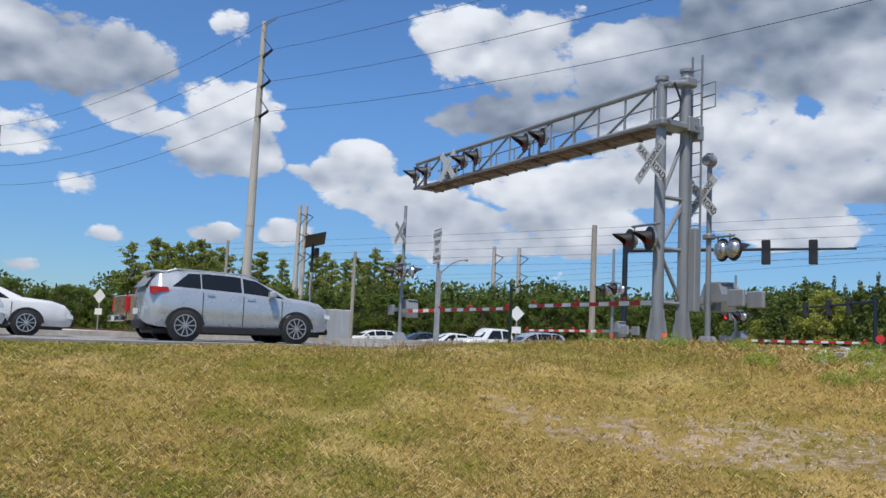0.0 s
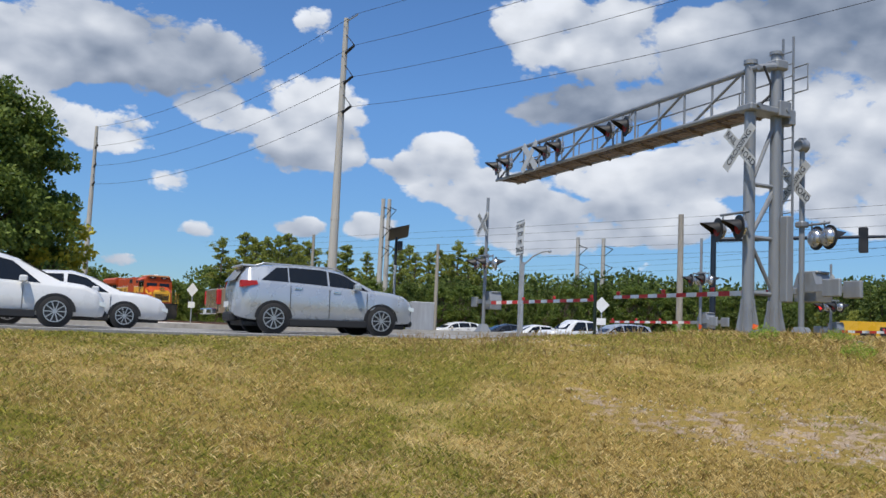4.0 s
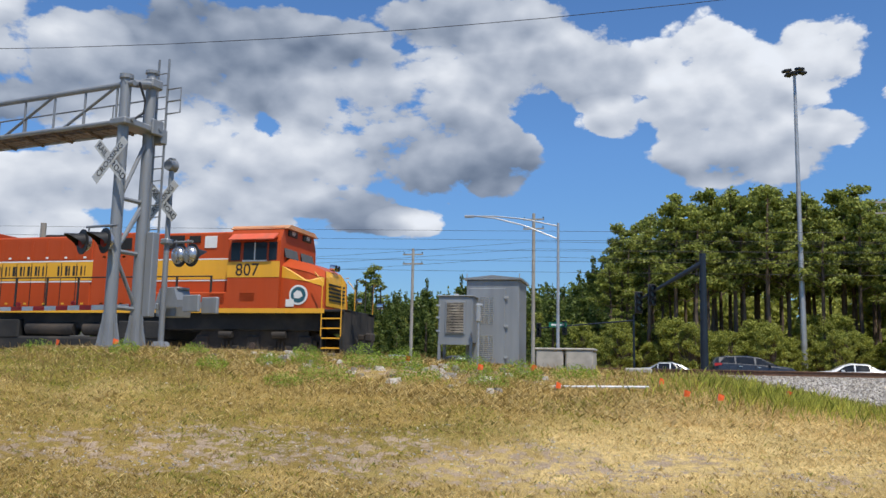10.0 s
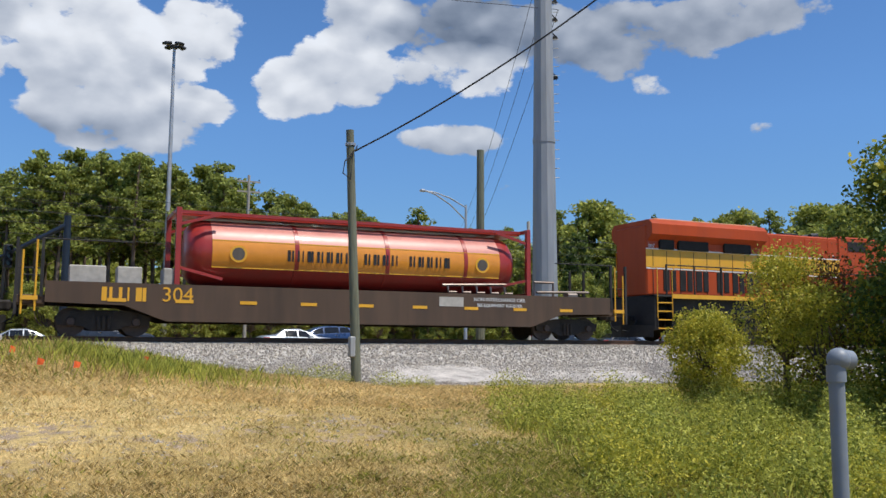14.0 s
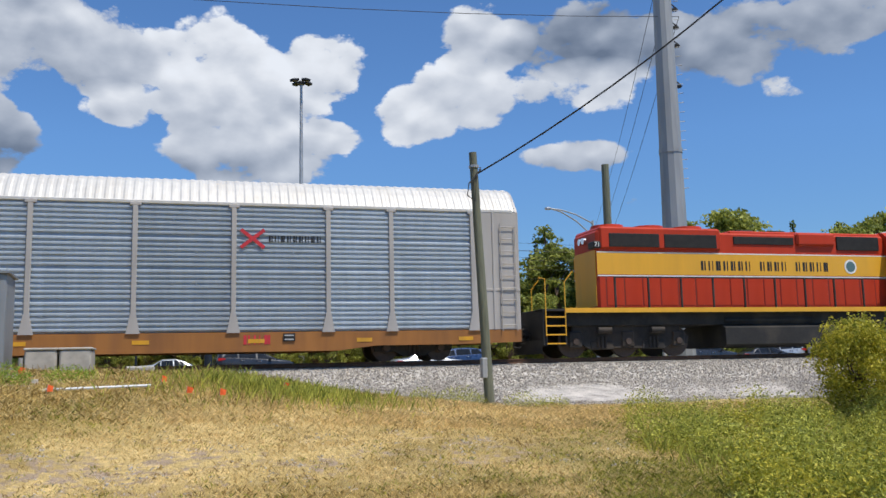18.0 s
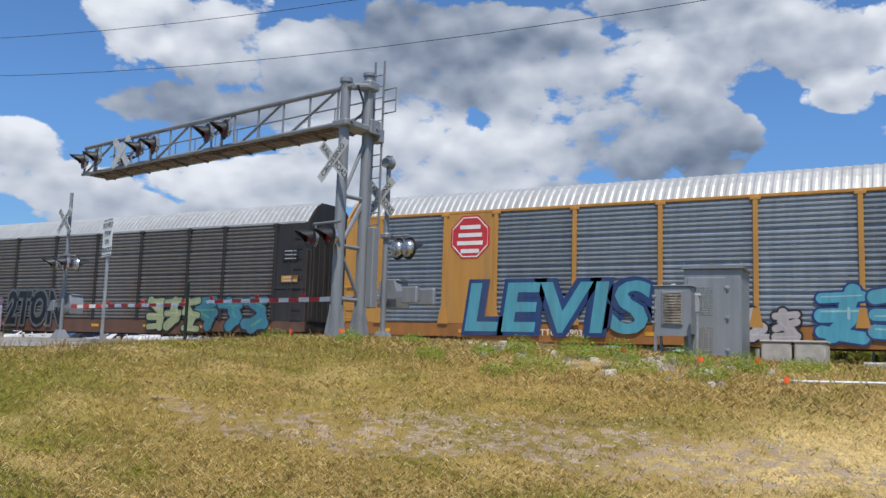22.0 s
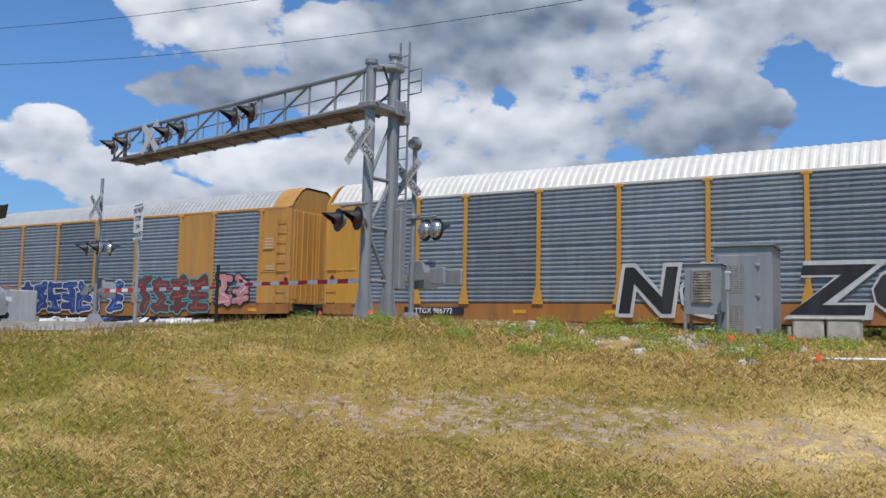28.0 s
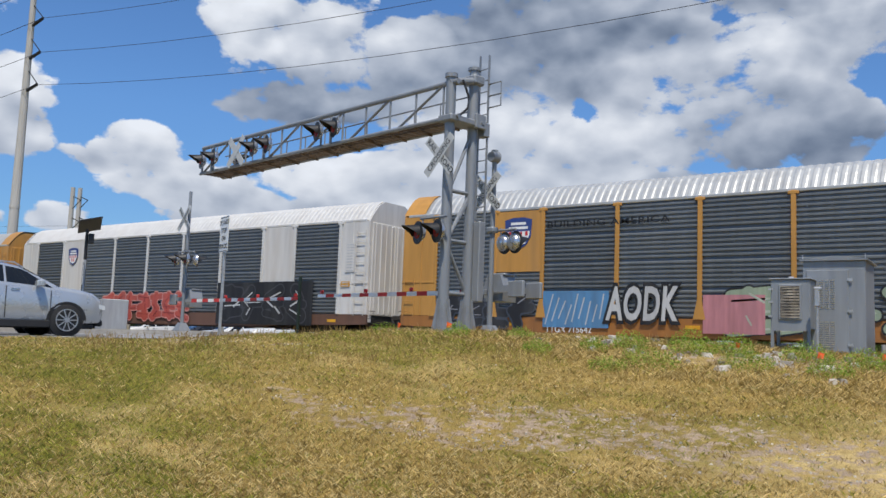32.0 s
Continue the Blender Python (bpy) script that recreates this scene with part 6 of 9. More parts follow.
    for s in (-1, 1):
        part("yellow_band", Mesh().box(4.49, 6.91, min(s * 1.5, s * 1.512), max(s * 1.5, s * 1.512), 2.84, 3.6), Y, cabo, "yellow cab band")
        for x0, x1 in ((5.25, 5.7), (5.76, 6.25)):
            part("cab_window", Mesh().box(x0, x1, min(s * 1.44, s * 1.52), max(s * 1.44, s * 1.52), 3.15, 3.72, 0.01), GLASS, cabo, "dark cab side window")
        part("windscreen", Mesh().box(6.88, 6.93, min(s * 0.55, s * 1.2), max(s * 0.55, s * 1.2), 3.35, 4.0, 0.01), GLASS, cabo, "dark windscreen")
        part("shade", Mesh().extrude_x([(s * 1.44, 3.98), (s * 1.44, 4.02), (s * 1.85, 3.8), (s * 1.84, 3.77)], 5.1, 6.5), R, cabo)
        face = pose(5.75, -1.52, 2.5, 90, 0, 0) if s < 0 else pose(5.75, 1.52, 2.5, 90, 0, 180)
        lettering("number", number, 0.5, BLACK, cabo, face, label="black road number")
    nb = part("number_board", Mesh().box(6.75, 6.98, -0.85, 0.85, 4.05, 4.32, 0.03), BLACK, cabo, "number board with white digits")
    lettering("number", number, 0.24, WHITE, nb, pose(6.985, 0.45, 4.18, 90, 0, 90))
    for s in (-1, 1):
        lettering("number", number, 0.22, WHITE, nb, pose(6.55, s * 1.36, 4.12, 90, 0, 0 if s < 0 else 180))
    part("cab_roof_unit", Mesh().box(5.1, 6.3, -0.5, 0.5, 4.52, 4.68, 0.06), WHITE, cabo, "white air conditioner")
    nose = part("nose", Mesh().box(6.9, 8.35, -0.92, 0.92, wz, 3.35, 0.08), R, lo)
    part("yellow_band", Mesh().box(6.92, 8.36, -0.94, 0.94, 2.84, 3.37, 0.08), Y, nose, "yellow nose top")
    part("nose_front", Mesh().box(8.33, 8.37, -0.8, 0.8, 1.8, 3.3, 0.02), Y, nose, "yellow nose front")
    for k in range(5):
        part("nose_stripe", Mesh().box(8.36, 8.39, -0.7, 0.7, 2.75 + 0.11 * k, 2.8 + 0.11 * k), BLACK, nose)
    part("horn", Mesh().tube((7.0, -0.2, 4.66), (7.35, -0.2, 4.66), 0.05, 0.1, seg=8).tube((7.0, 0.0, 4.7), (7.4, 0.0, 4.7), 0.05, 0.1, seg=8), FEC_RED, cabo, "red horn")
    part("rear_light", Mesh().tube((-7.62, -0.15, 4.1), (-7.75, -0.15, 4.1), 0.12, seg=12).tube((-7.62, 0.15, 4.1), (-7.75, 0.15, 4.1), 0.12, seg=12), CHROME, lo)
    rb = part("number_board", Mesh().box(-7.72, -7.4, -1.0, -0.5, 3.75, 4.0, 0.03), BLACK, lo, "rear number board")
    lettering("number", number, 0.22, WHITE, rb, pose(-7.54, -1.012, 3.87, 90, 0, 0))
    part("rear_front", Mesh().box(-7.63, -7.59, -0.85, 0.85, 1.75, 3.7), Y, lo, "yellow hood end")
    part("cab_rail", Mesh().path([(4.3, -1.44, 2.2), (4.3, -1.44, 3.0), (4.6, -1.52, 3.3)], 0.02, 6), FEC_YELLOW, lo)
    return lo


lead = wide_cab_loco()
unit_b = hood_unit("hood_locomotive", "715", "red and yellow diesel road switcher running cab rearward", -1)
unit_c = hood_unit("hood_locomotive", "711", "red and yellow diesel road switcher running cab first", 1)


def fuel_tender():
    """A depressed flat car that carries a red tank in a frame."""
    t = thing("fuel_tender", "brown fuel tender flat car on the train", "railway car", group="train locomotives")
    for s in (-1, 1):
        side = Mesh().extrude_y([(-9.5, 0.95), (-7.4, 0.9), (-6.2, 0.45), (6.2, 0.45), (7.4, 0.9), (9.5, 0.95), (9.5, 1.55), (-9.5, 1.55)], min(s * 1.4, s * 1.5), max(s * 1.4, s * 1.5))
        part("side_sill", side, FLAT_BROWN, t)
    part("deck", Mesh().box(-9.5, 9.5, -1.4, 1.4, 1.2, 1.5, 0.02), FLAT_BROWN, t)
    for e in (-1, 1):
        part("end_platform", Mesh().box(min(e * 9.5, e * 10.3), max(e * 9.5, e * 10.3), -1.4, 1.4, 0.9, 1.15, 0.02), FLAT_BROWN, t)
        rail = Mesh()
        for y in (-1.4, 1.4):
            rail.box(e * 9.6 - 0.04, e * 9.6 + 0.04, y - 0.04, y + 0.04, 1.1, 2.75).box(e * 10.25 - 0.04, e * 10.25 + 0.04, y - 0.04, y + 0.04, 0.6, 2.75)
            rail.path([(e * 9.6, y, 1.9), (e * 10.25, y, 1.9)], 0.02, 6)
        rail.path([(e * 9.6, -1.4, 2.75), (e * 7.2, -1.4, 2.75)], 0.02, 6)
        part("end_railing", rail, CAR_BLACK, t)
        part("grab_rail", Mesh().path([(e * 9.75, -1.45, 0.7), (e * 9.75, -1.45, 2.7)], 0.03, 6).path([(e * 10.1, -1.45, 0.6), (e * 10.1, -1.45, 2.4)], 0.03, 6), FEC_YELLOW, t, "yellow grab rail")
        truck(t, e * 7.9, 0.42, 1.78, 2, TRUCK_DARK, side=0.98)
        coupler(t, e * 10.65, e)
        part("step_panel", Mesh().box(e * 9.9 - 0.22, e * 9.9 + 0.22, -1.5, -1.44, 1.0, 1.12), FEC_YELLOW, t)
    for k in range(9):
        x = -7.6 + 15.2 * k / 8
        part("reflector", Mesh().box(x - 0.26, x + 0.26, -1.512, -1.502, 1.0, 1.1), FEC_YELLOW, t)
    lettering("reporting_mark", "304", 0.62, FEC_YELLOW, t, pose(-5.9, -1.506, 1.22, 90, 0, 0), label="yellow car number")
    letter_bars(t, -8.1, -6.7, 1.22, 0.4, FEC_YELLOW, -1.503, (3,), label="yellow company letters")
    lettering("notice", "NON-INTERCHANGE CAR", 0.17, WHITE, t, pose(4.9, -1.506, 1.36, 90, 0, 0), 0.003)
    lettering("notice", "SEE EQUIPMENT REGISTER", 0.15, WHITE, t, pose(4.9, -1.506, 1.16, 90, 0, 0), 0.003)
    plates_y = Mesh().box(2.6, 3.5, -1.51, -1.503, 1.1, 1.42)
    part("data_panel", plates_y, CONCRETE, t)
    for x0, x1 in ((-8.9, -7.9), (-7.6, -6.9), (-6.3, -5.9)):
        part("deck_box", Mesh().box(x0, x1, -1.2, -0.4, 1.5, 2.05, 0.03), CONCRETE, t, "grey deck equipment box")
    pipes = Mesh().path([(6.6, -1.1, 1.7), (8.8, -1.1, 1.75)], 0.05, 8).path([(6.8, -0.6, 1.6), (6.8, -0.6, 2.1), (7.6, -0.6, 2.1), (7.6, -0.6, 1.6)], 0.05, 8)
    pipes.tube((7.9, -1.0, 1.6), (8.3, -1.0, 1.6), 0.18, seg=12)
    part("pipework", pipes, STEEL, t)
    # the tank
    k = thing("tank_container", "red tank with amber band in a red frame", "tank container", group="train locomotives")
    tank = Mesh()
    ring = lambda x, r: [(x, r * math.cos(2 * math.pi * j / 32), 1.15 + r * math.sin(2 * math.pi * j / 32)) for j in range(32)]
    tank.loft([ring(-5.75, 0.4), ring(-5.7, 0.75), ring(-5.5, 0.98), ring(-5.2, 1.06), ring(5.2, 1.06), ring(5.5, 0.98), ring(5.7, 0.75), ring(5.75, 0.4)])
    tk = part("tank", tank, TANK_RED, k, "dark red cylindrical tank", smooth=True)

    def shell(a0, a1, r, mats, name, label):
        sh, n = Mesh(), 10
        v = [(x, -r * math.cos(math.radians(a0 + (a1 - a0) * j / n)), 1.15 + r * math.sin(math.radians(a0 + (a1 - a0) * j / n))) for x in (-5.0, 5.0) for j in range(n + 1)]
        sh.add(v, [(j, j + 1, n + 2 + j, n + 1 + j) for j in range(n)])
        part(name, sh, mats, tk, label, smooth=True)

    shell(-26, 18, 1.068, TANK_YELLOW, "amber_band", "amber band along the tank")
    # above the amber band the shell is a paler, pinker red than the tank
    shell(20, 84, 1.066, TANK_PINK, "tank_top", "pale pink red top of the tank")
    for a in (-27, 19):
        z = 1.15 + 1.07 * math.sin(math.radians(a))
        y = -1.07 * math.cos(math.radians(a))
        part("pale_line", Mesh().beam((-5.0, y, z), (5.0, y, z), 0.02, 0.035), FEC_YELLOW, tk)
    sh_y = -1.07
    letter_bars(tk, -2.7, 3.1, 1.10, 0.36, BLACK, sh_y - 0.012, (7, 4, 5), label="dark company lettering")
    for x in (-4.2, 4.3):
        d = part("round_emblem", Mesh().tube((x, sh_y + 0.06, 1.09), (x, sh_y - 0.012, 1.09), 0.27, seg=22), FEC_YELLOW, tk, "round emblem")
        part("emblem_ring", Mesh().tube((x, sh_y - 0.012, 1.09), (x, sh_y - 0.017, 1.09), 0.2, seg=20), paint(0.12, 0.1, 0.08), d)
    fr = Mesh()
    for x in (-6.05, 6.05):
        for y in (-1.2, 1.2):
            fr.box(x - 0.08, x + 0.08, y - 0.08, y + 0.08, 0.0, 2.42, 0.01)
        for z in (0.08, 2.36):
            fr.box(x - 0.06, x + 0.06, -1.2, 1.2, z - 0.06, z + 0.06)
        e = 1 if x > 0 else -1
        for y in (-1.2, 1.2):
            fr.beam((x, y, 1.9), (x - e * 1.3, y * 0.9, 2.3), 0.09, 0.09).beam((x, y, 0.6), (x - e * 1.4, y * 0.7, 0.3), 0.09, 0.09)
    for y in (-0.75, 0.75):
        fr.box(-6.05, 6.05, y - 0.06, y + 0.06, 2.3, 2.4)
    fr.box(-6.05, 6.05, -0.6, 0.6, 2.26, 2.32)
    part("frame", fr, TANK_RED, k, "red container frame")
    for x in (-2.4, 0.7, 3.6):
        part("strap", Mesh().tube((x, 0, 1.15), (x + 0.14, 0, 1.15), 1.085, seg=32), TANK_RED, k, smooth=True)
    vp = Mesh()
    for j in range(5):
        x = 3.0 + 0.55 * j
        vp.path([(x, -1.0, 0.35), (x, -1.05, 0.12), (x + 0.3, -1.05, 0.12)], 0.04, 6)
    vp.path([(2.8, -1.0, 0.35), (5.6, -1.0, 0.45)], 0.05, 6)
    part("valve_pipes", vp, STEEL, k)
    return t, k


tender, tank_box = fuel_tender()


# ---- the crossing's signals ----
def at_road(s, a, z=None, turn=0.0):
    """A pose on the road plan; its own x points along the road, its own y to the road's left."""
    x, y = road_xy(s, a)
    z = float(ground_z(x, y)) if z is None else z
    return pose(x, y, z, 0, 0, math.degrees(math.atan2(ROAD_U.y, ROAD_U.x)) + turn)


SILVER = mat("silver painted steel", (0.275, 0.29, 0.305), 0.5, 0.3, 0.1, 8, 0.08, 0.35, (0.27, 0.27, 0.27), streak=True)
SILVER_BOX = mat("aluminium painted box", (0.29, 0.305, 0.32), 0.5, 0.3, 0.1, 6, 0.08, 0.3, (0.21, 0.21, 0.21), streak=True)
GRATING = mat("rusty brown grating", (0.15, 0.105, 0.065), 0.8, 0.2, 0.25, 14, 0.4)
SIGN_WHITE = mat("weathered reflective sign sheeting", (0.50, 0.51, 0.50), 0.5, 0.0, 0.08, 6, 0.05, 0.3, (0.35, 0.34, 0.32))
SHINY_BACK = mat("bright lamp housing", (0.55, 0.56, 0.58), 0.28, 0.8, 0.08, 6, 0.0)


RED_LIT = glow_mat("lit red crossing lamp", (0.9, 0.04, 0.03), 1.2)


def flasher(parent, x, y, z, way, lens=LENS_RED, yaw=-18.0):
    """A signal lamp facing way along x: black target, hooded visor, red lens, bright housing behind."""
    t = part("target", Mesh().tube((0, 0, 0), (way * 0.02, 0, 0), 0.28, seg=28), BLACK, parent, "round black target", at=pose(x, y, z, 0, 0, yaw), smooth=True)
    x = y = z = 0.0
    part("lens", Mesh().tube((x + way * 0.02, y, z), (x + way * 0.05, y, z), 0.15, 0.13, seg=20), lens, t, "red lens", smooth=True)
    v, n = [], 14
    for k in range(n + 1):
        a = math.radians(-20 + 220 * k / n)
        v += [(x + way * 0.02, y + 0.175 * math.cos(a), z + 0.175 * math.sin(a)), (x + way * (0.10 + 0.33 * max(0.0, math.sin(a))), y + 0.165 * math.cos(a), z + 0.165 * math.sin(a) - 0.03)]
    sh = Mesh().add(v, [(2 * k, 2 * k + 1, 2 * k + 3, 2 * k + 2) for k in range(n)])
    sh.add([(p[0], y + (p[1] - y) * 1.06, z + (p[2] - z) * 1.06) for p in v], [(2 * k, 2 * k + 2, 2 * k + 3, 2 * k + 1) for k in range(n)])
    part("visor", sh, BLACK, t, "black hooded visor", smooth=True)
    dome = Mesh().loft([[(-way * d, r * math.cos(2 * math.pi * k / 18), r * math.sin(2 * math.pi * k / 18)) for k in range(18)] for d, r in ((0.0, 0.215), (0.06, 0.21), (0.11, 0.185), (0.15, 0.13), (0.17, 0.05))])
    part("housing", dome, SHINY_BACK, t, "bright round lamp housing", smooth=True)
    part("bracket", Mesh().tube((x - way * 0.1, y, z + 0.02), (x - way * 0.12, y, z + 0.36), 0.02, seg=6), SILVER, t)


def crossbuck(parent, x, y, z, way, lettered=True):
    """Two crossed white blades, RAILROAD CROSSING, facing way along x."""
    turn = 90 if way > 0 else -90
    cb = part("crossbuck", Mesh().tube((x - way * 0.06, y, z - 0.1), (x - way * 0.06, y, z + 0.1), 0.03, seg=8), SILVER, parent, "white crossbuck sign with black letters")
    for tilt, word, lift in ((45, "CROSSING", 0.012), (-45, "RAILROAD", 0.0)):
        m = pose(x + way * lift, y, z, 0, 0, turn) @ pose(0, 0, 0, 90, 0, 0) @ pose(0, 0, 0, 0, 0, tilt)
        bl = part("blade", Mesh().box(-0.61, 0.61, -0.115, 0.115, -0.004, 0.004), SIGN_WHITE, cb, at=m)
        if lettered:
            if word == "RAILROAD":
                lettering("letters", "RAIL", 0.2, BLACK, bl, pose(-0.36, 0, 0.006), 0.002)
                lettering("letters", "ROAD", 0.2, BLACK, bl, pose(0.36, 0, 0.006), 0.002)
            else:
                lettering("letters", word, 0.2, BLACK, bl, pose(0, 0, 0.006), 0.002)


def gate_arm(parent, y0, length, way, z):
    """A striped red and white gate arm along y, with small lamps."""
    root = part("gate_arm", Mesh().box(-0.03, 0.03, min(y0, y0 + way * 0.5), max(y0, y0 + way * 0.5), z - 0.07, z + 0.07, 0.01), SILVER, parent, "red and white striped gate arm")
    n = int(length / 0.41)
    for k in range(n):
        a, b = y0 + way * (0.5 + k * 0.41), y0 + way * (0.5 + (k + 1) * 0.41)
        h = 0.065 - 0.02 * k / n
        part("stripe", Mesh().box(-0.02, 0.02, min(a, b), max(a, b), z - h, z + h), (RED, WHITE)[k % 2], root)
    for q in (0.35, 0.65, 0.97):
        yy = y0 + way * (0.5 + q * n * 0.41)
        part("gate_lamp", Mesh().box(-0.05, 0.05, yy - 0.05, yy + 0.05, z + 0.06, z + 0.17, 0.02), RED, root, "small red gate lamp")


def tower():
    """The cantilever: two posts, braces, a walkway truss over the road, lamps, crossbucks, ladder."""
    t = thing("signal_cantilever", "silver steel cantilever signal tower with lamps over the road", "railway signal", at_road(0, 0, 1.84))
    H, B, T, LEN = 6.5, 5.16, 6.02, 11.9
    for x in (0.0, 0.78):
        p = part("post", Mesh().tube((x, 0, 0.5), (x, 0, H if x else H - 0.35), 0.135, 0.12, seg=20), SILVER, t, smooth=True)
        sh = Mesh().loft([[(x + r * math.cos(math.pi / 4 + math.pi * k / 2), r * math.sin(math.pi / 4 + math.pi * k / 2), z) for k in range(4)] for r, z in ((0.28, 0.0), (0.265, 0.05), (0.17, 0.6), (0.145, 0.72))])
        part("pedestal", sh, SILVER, p, "flared steel pedestal")
        for k in range(4):
            a = math.pi * k / 2
            part("gusset", Mesh().beam((x + 0.23 * math.cos(a), 0.23 * math.sin(a), 0.05), (x + 0.16 * math.cos(a), 0.16 * math.sin(a), 0.8), 0.025, 0.08), SILVER, p)
        part("cap", Mesh().tube((x, 0, H - 0.36 if not x else H), (x, 0, H - 0.26 if not x else H + 0.07), 0.155, seg=16), SILVER, p)
    part("foundation", Mesh().box(-0.55, 1.4, -0.5, 0.5, -0.35, 0.02, 0.03), CONCRETE, t)
    for z0, z1 in ((0.95, 0.95), (2.2, 2.2), (3.4, 3.4)):
        part("strut", Mesh().tube((0.1, 0, z0), (0.75, 0, z1), 0.05, seg=8), SILVER, t)
    for (za, zb), (xa, xb) in zip(((2.0, 0.95), (2.3, 3.3), (3.5, 4.9), (3.4, 2.3)), ((0.1, 0.75), (0.1, 0.75), (0.1, 0.75), (0.75, 0.1))):
        part("brace", Mesh().tube((xa, 0, za), (xb, 0, zb), 0.045, seg=8), SILVER, t)
    # the arm over the road, along +y
    arm = part("arm", Mesh().tube((0, -0.25, T), (0, LEN, T), 0.065, seg=14), SILVER, t, "heavy tubular top chord", smooth=True)
    for x in (0.0, 0.85):
        part("bottom_chord", Mesh().tube((x, -0.3, B), (x, LEN + 0.1, B), 0.052, seg=12), SILVER, arm, smooth=True)
    part("top_bracket", Mesh().tube((-0.1, 0.0, T), (0.85, -0.12, T + 0.22), 0.09, seg=12).box(0.6, 0.98, -0.2, 0.2, T + 0.1, T + 0.34, 0.04), SILVER, arm)
    part("seat_bracket", Mesh().box(-0.2, 0.98, -0.24, 0.24, B - 0.12, B + 0.04, 0.03).box(0.62, 0.98, -0.28, -0.2, B - 0.16, B + 0.2, 0.02), SILVER, arm)
    n = 12
    for k in range(n):
        y0, y1 = LEN * k / n + 0.25, LEN * (k + 1) / n + 0.05
        part("web_post", Mesh().tube((0, y0, B), (0, y0, T), 0.028, seg=8), SILVER, arm)
        if k % 2 == 0 and k < n - 1:
            part("web_diagonal", Mesh().tube((0, y0, T), (0, y1 + LEN / n * 0.9, B), 0.035, seg=8), SILVER, arm)
        part("rail_post", Mesh().tube((0.85, y0, B), (0.85, y0, T - 0.12), 0.02, seg=6), SILVER, arm)
        part("cross_member", Mesh().beam((0, y0, B - 0.06), (0.85, y0 + 0.3, B - 0.06), 0.06, 0.05), GRATING, arm)
    part("end_post", Mesh().tube((0, LEN, B), (0, LEN, T), 0.04, seg=8), SILVER, arm)
    for z in (T - 0.12, T - 0.5):
        part("handrail", Mesh().tube((0.85, 0, z), (0.85, LEN, z), 0.022, seg=8), SILVER, arm)
    grid = Mesh()
    for k in range(6):
        grid.box(0.1 + 0.125 * k, 0.145 + 0.125 * k, 0.2, LEN + 0.05, B - 0.025, B + 0.01)
    for k in range(40):
        grid.box(0.08, 0.77, 0.25 + 0.295 * k, 0.29 + 0.295 * k, B - 0.035, B - 0.026)
    part("walkway", grid, GRATING, arm, "rusty brown walkway grating")
    for y in (11.25, 8.1, 4.75):
        sup = part("lamp_support", Mesh().tube((-0.08, y - 0.1, B), (-0.08, y - 0.1, B + 0.75), 0.04, seg=8).beam((-0.1, y - 0.5, B + 0.55), (-0.1, y + 0.4, B + 0.55), 0.04, 0.05), SILVER, t)
        for d in (-0.42, 0.36):
            flasher(sup, -0.22, y + d, B + 0.38, -1)
    flasher(t, 0.5, LEN - 1.35, B + 0.42, 1, yaw=-40.0)
    crossbuck(t, -0.14, 9.55, B + 0.42, -1, False)
    # lamps and crossbuck on the near post
    crossbuck(t, -0.26, 0.05, 4.2, -1)
    bar = part("lamp_bar", Mesh().tube((-0.25, -0.3, 2.72), (-0.25, 0.62, 2.72), 0.03, seg=8).tube((0, 0, 2.72), (-0.25, 0, 2.72), 0.03, seg=8), SILVER, t)
    for y in (0.58, -0.08):
        flasher(bar, -0.36, y, 2.37, -1)
    # ladder beside the far post
    lad = part("ladder", Mesh().box(1.08, 1.12, -0.22, -0.18, 0.9, 6.95).box(1.08, 1.12, 0.09, 0.13, 0.9, 6.98), SILVER, t, "tall silver ladder")
    for k in range(20):
        part("rung", Mesh().tube((1.10, -0.2, 1.1 + 0.29 * k), (1.10, 0.11, 1.1 + 0.29 * k), 0.014, seg=6), SILVER, lad)
    part("guard_rail", Mesh().path([(1.1, -0.2, 5.6), (1.1, -0.62, 5.6), (1.1, -0.62, 6.2), (1.1, -0.2, 6.2)], 0.022, 6).path([(1.1, -0.2, 5.9), (1.1, -0.62, 5.9)], 0.022, 6), SILVER, t)
    part("junction_box", Mesh().box(0.95, 1.15, -0.25, 0.0, 4.85, 5.2, 0.02), SILVER_BOX, t)
    part("control_box", Mesh().box(0.78, 0.98, -0.36, -0.14, 0.78, 2.72, 0.02), SILVER_BOX, t, "tall grey control box on the post")
    part("cable", Mesh().path([(0.2, -0.2, 6.1), (0.35, -0.26, 5.7), (0.3, -0.28, 5.4), (0.1, -0.22, 5.2)], 0.03, 6), WIRE, t)
    return t


tower()


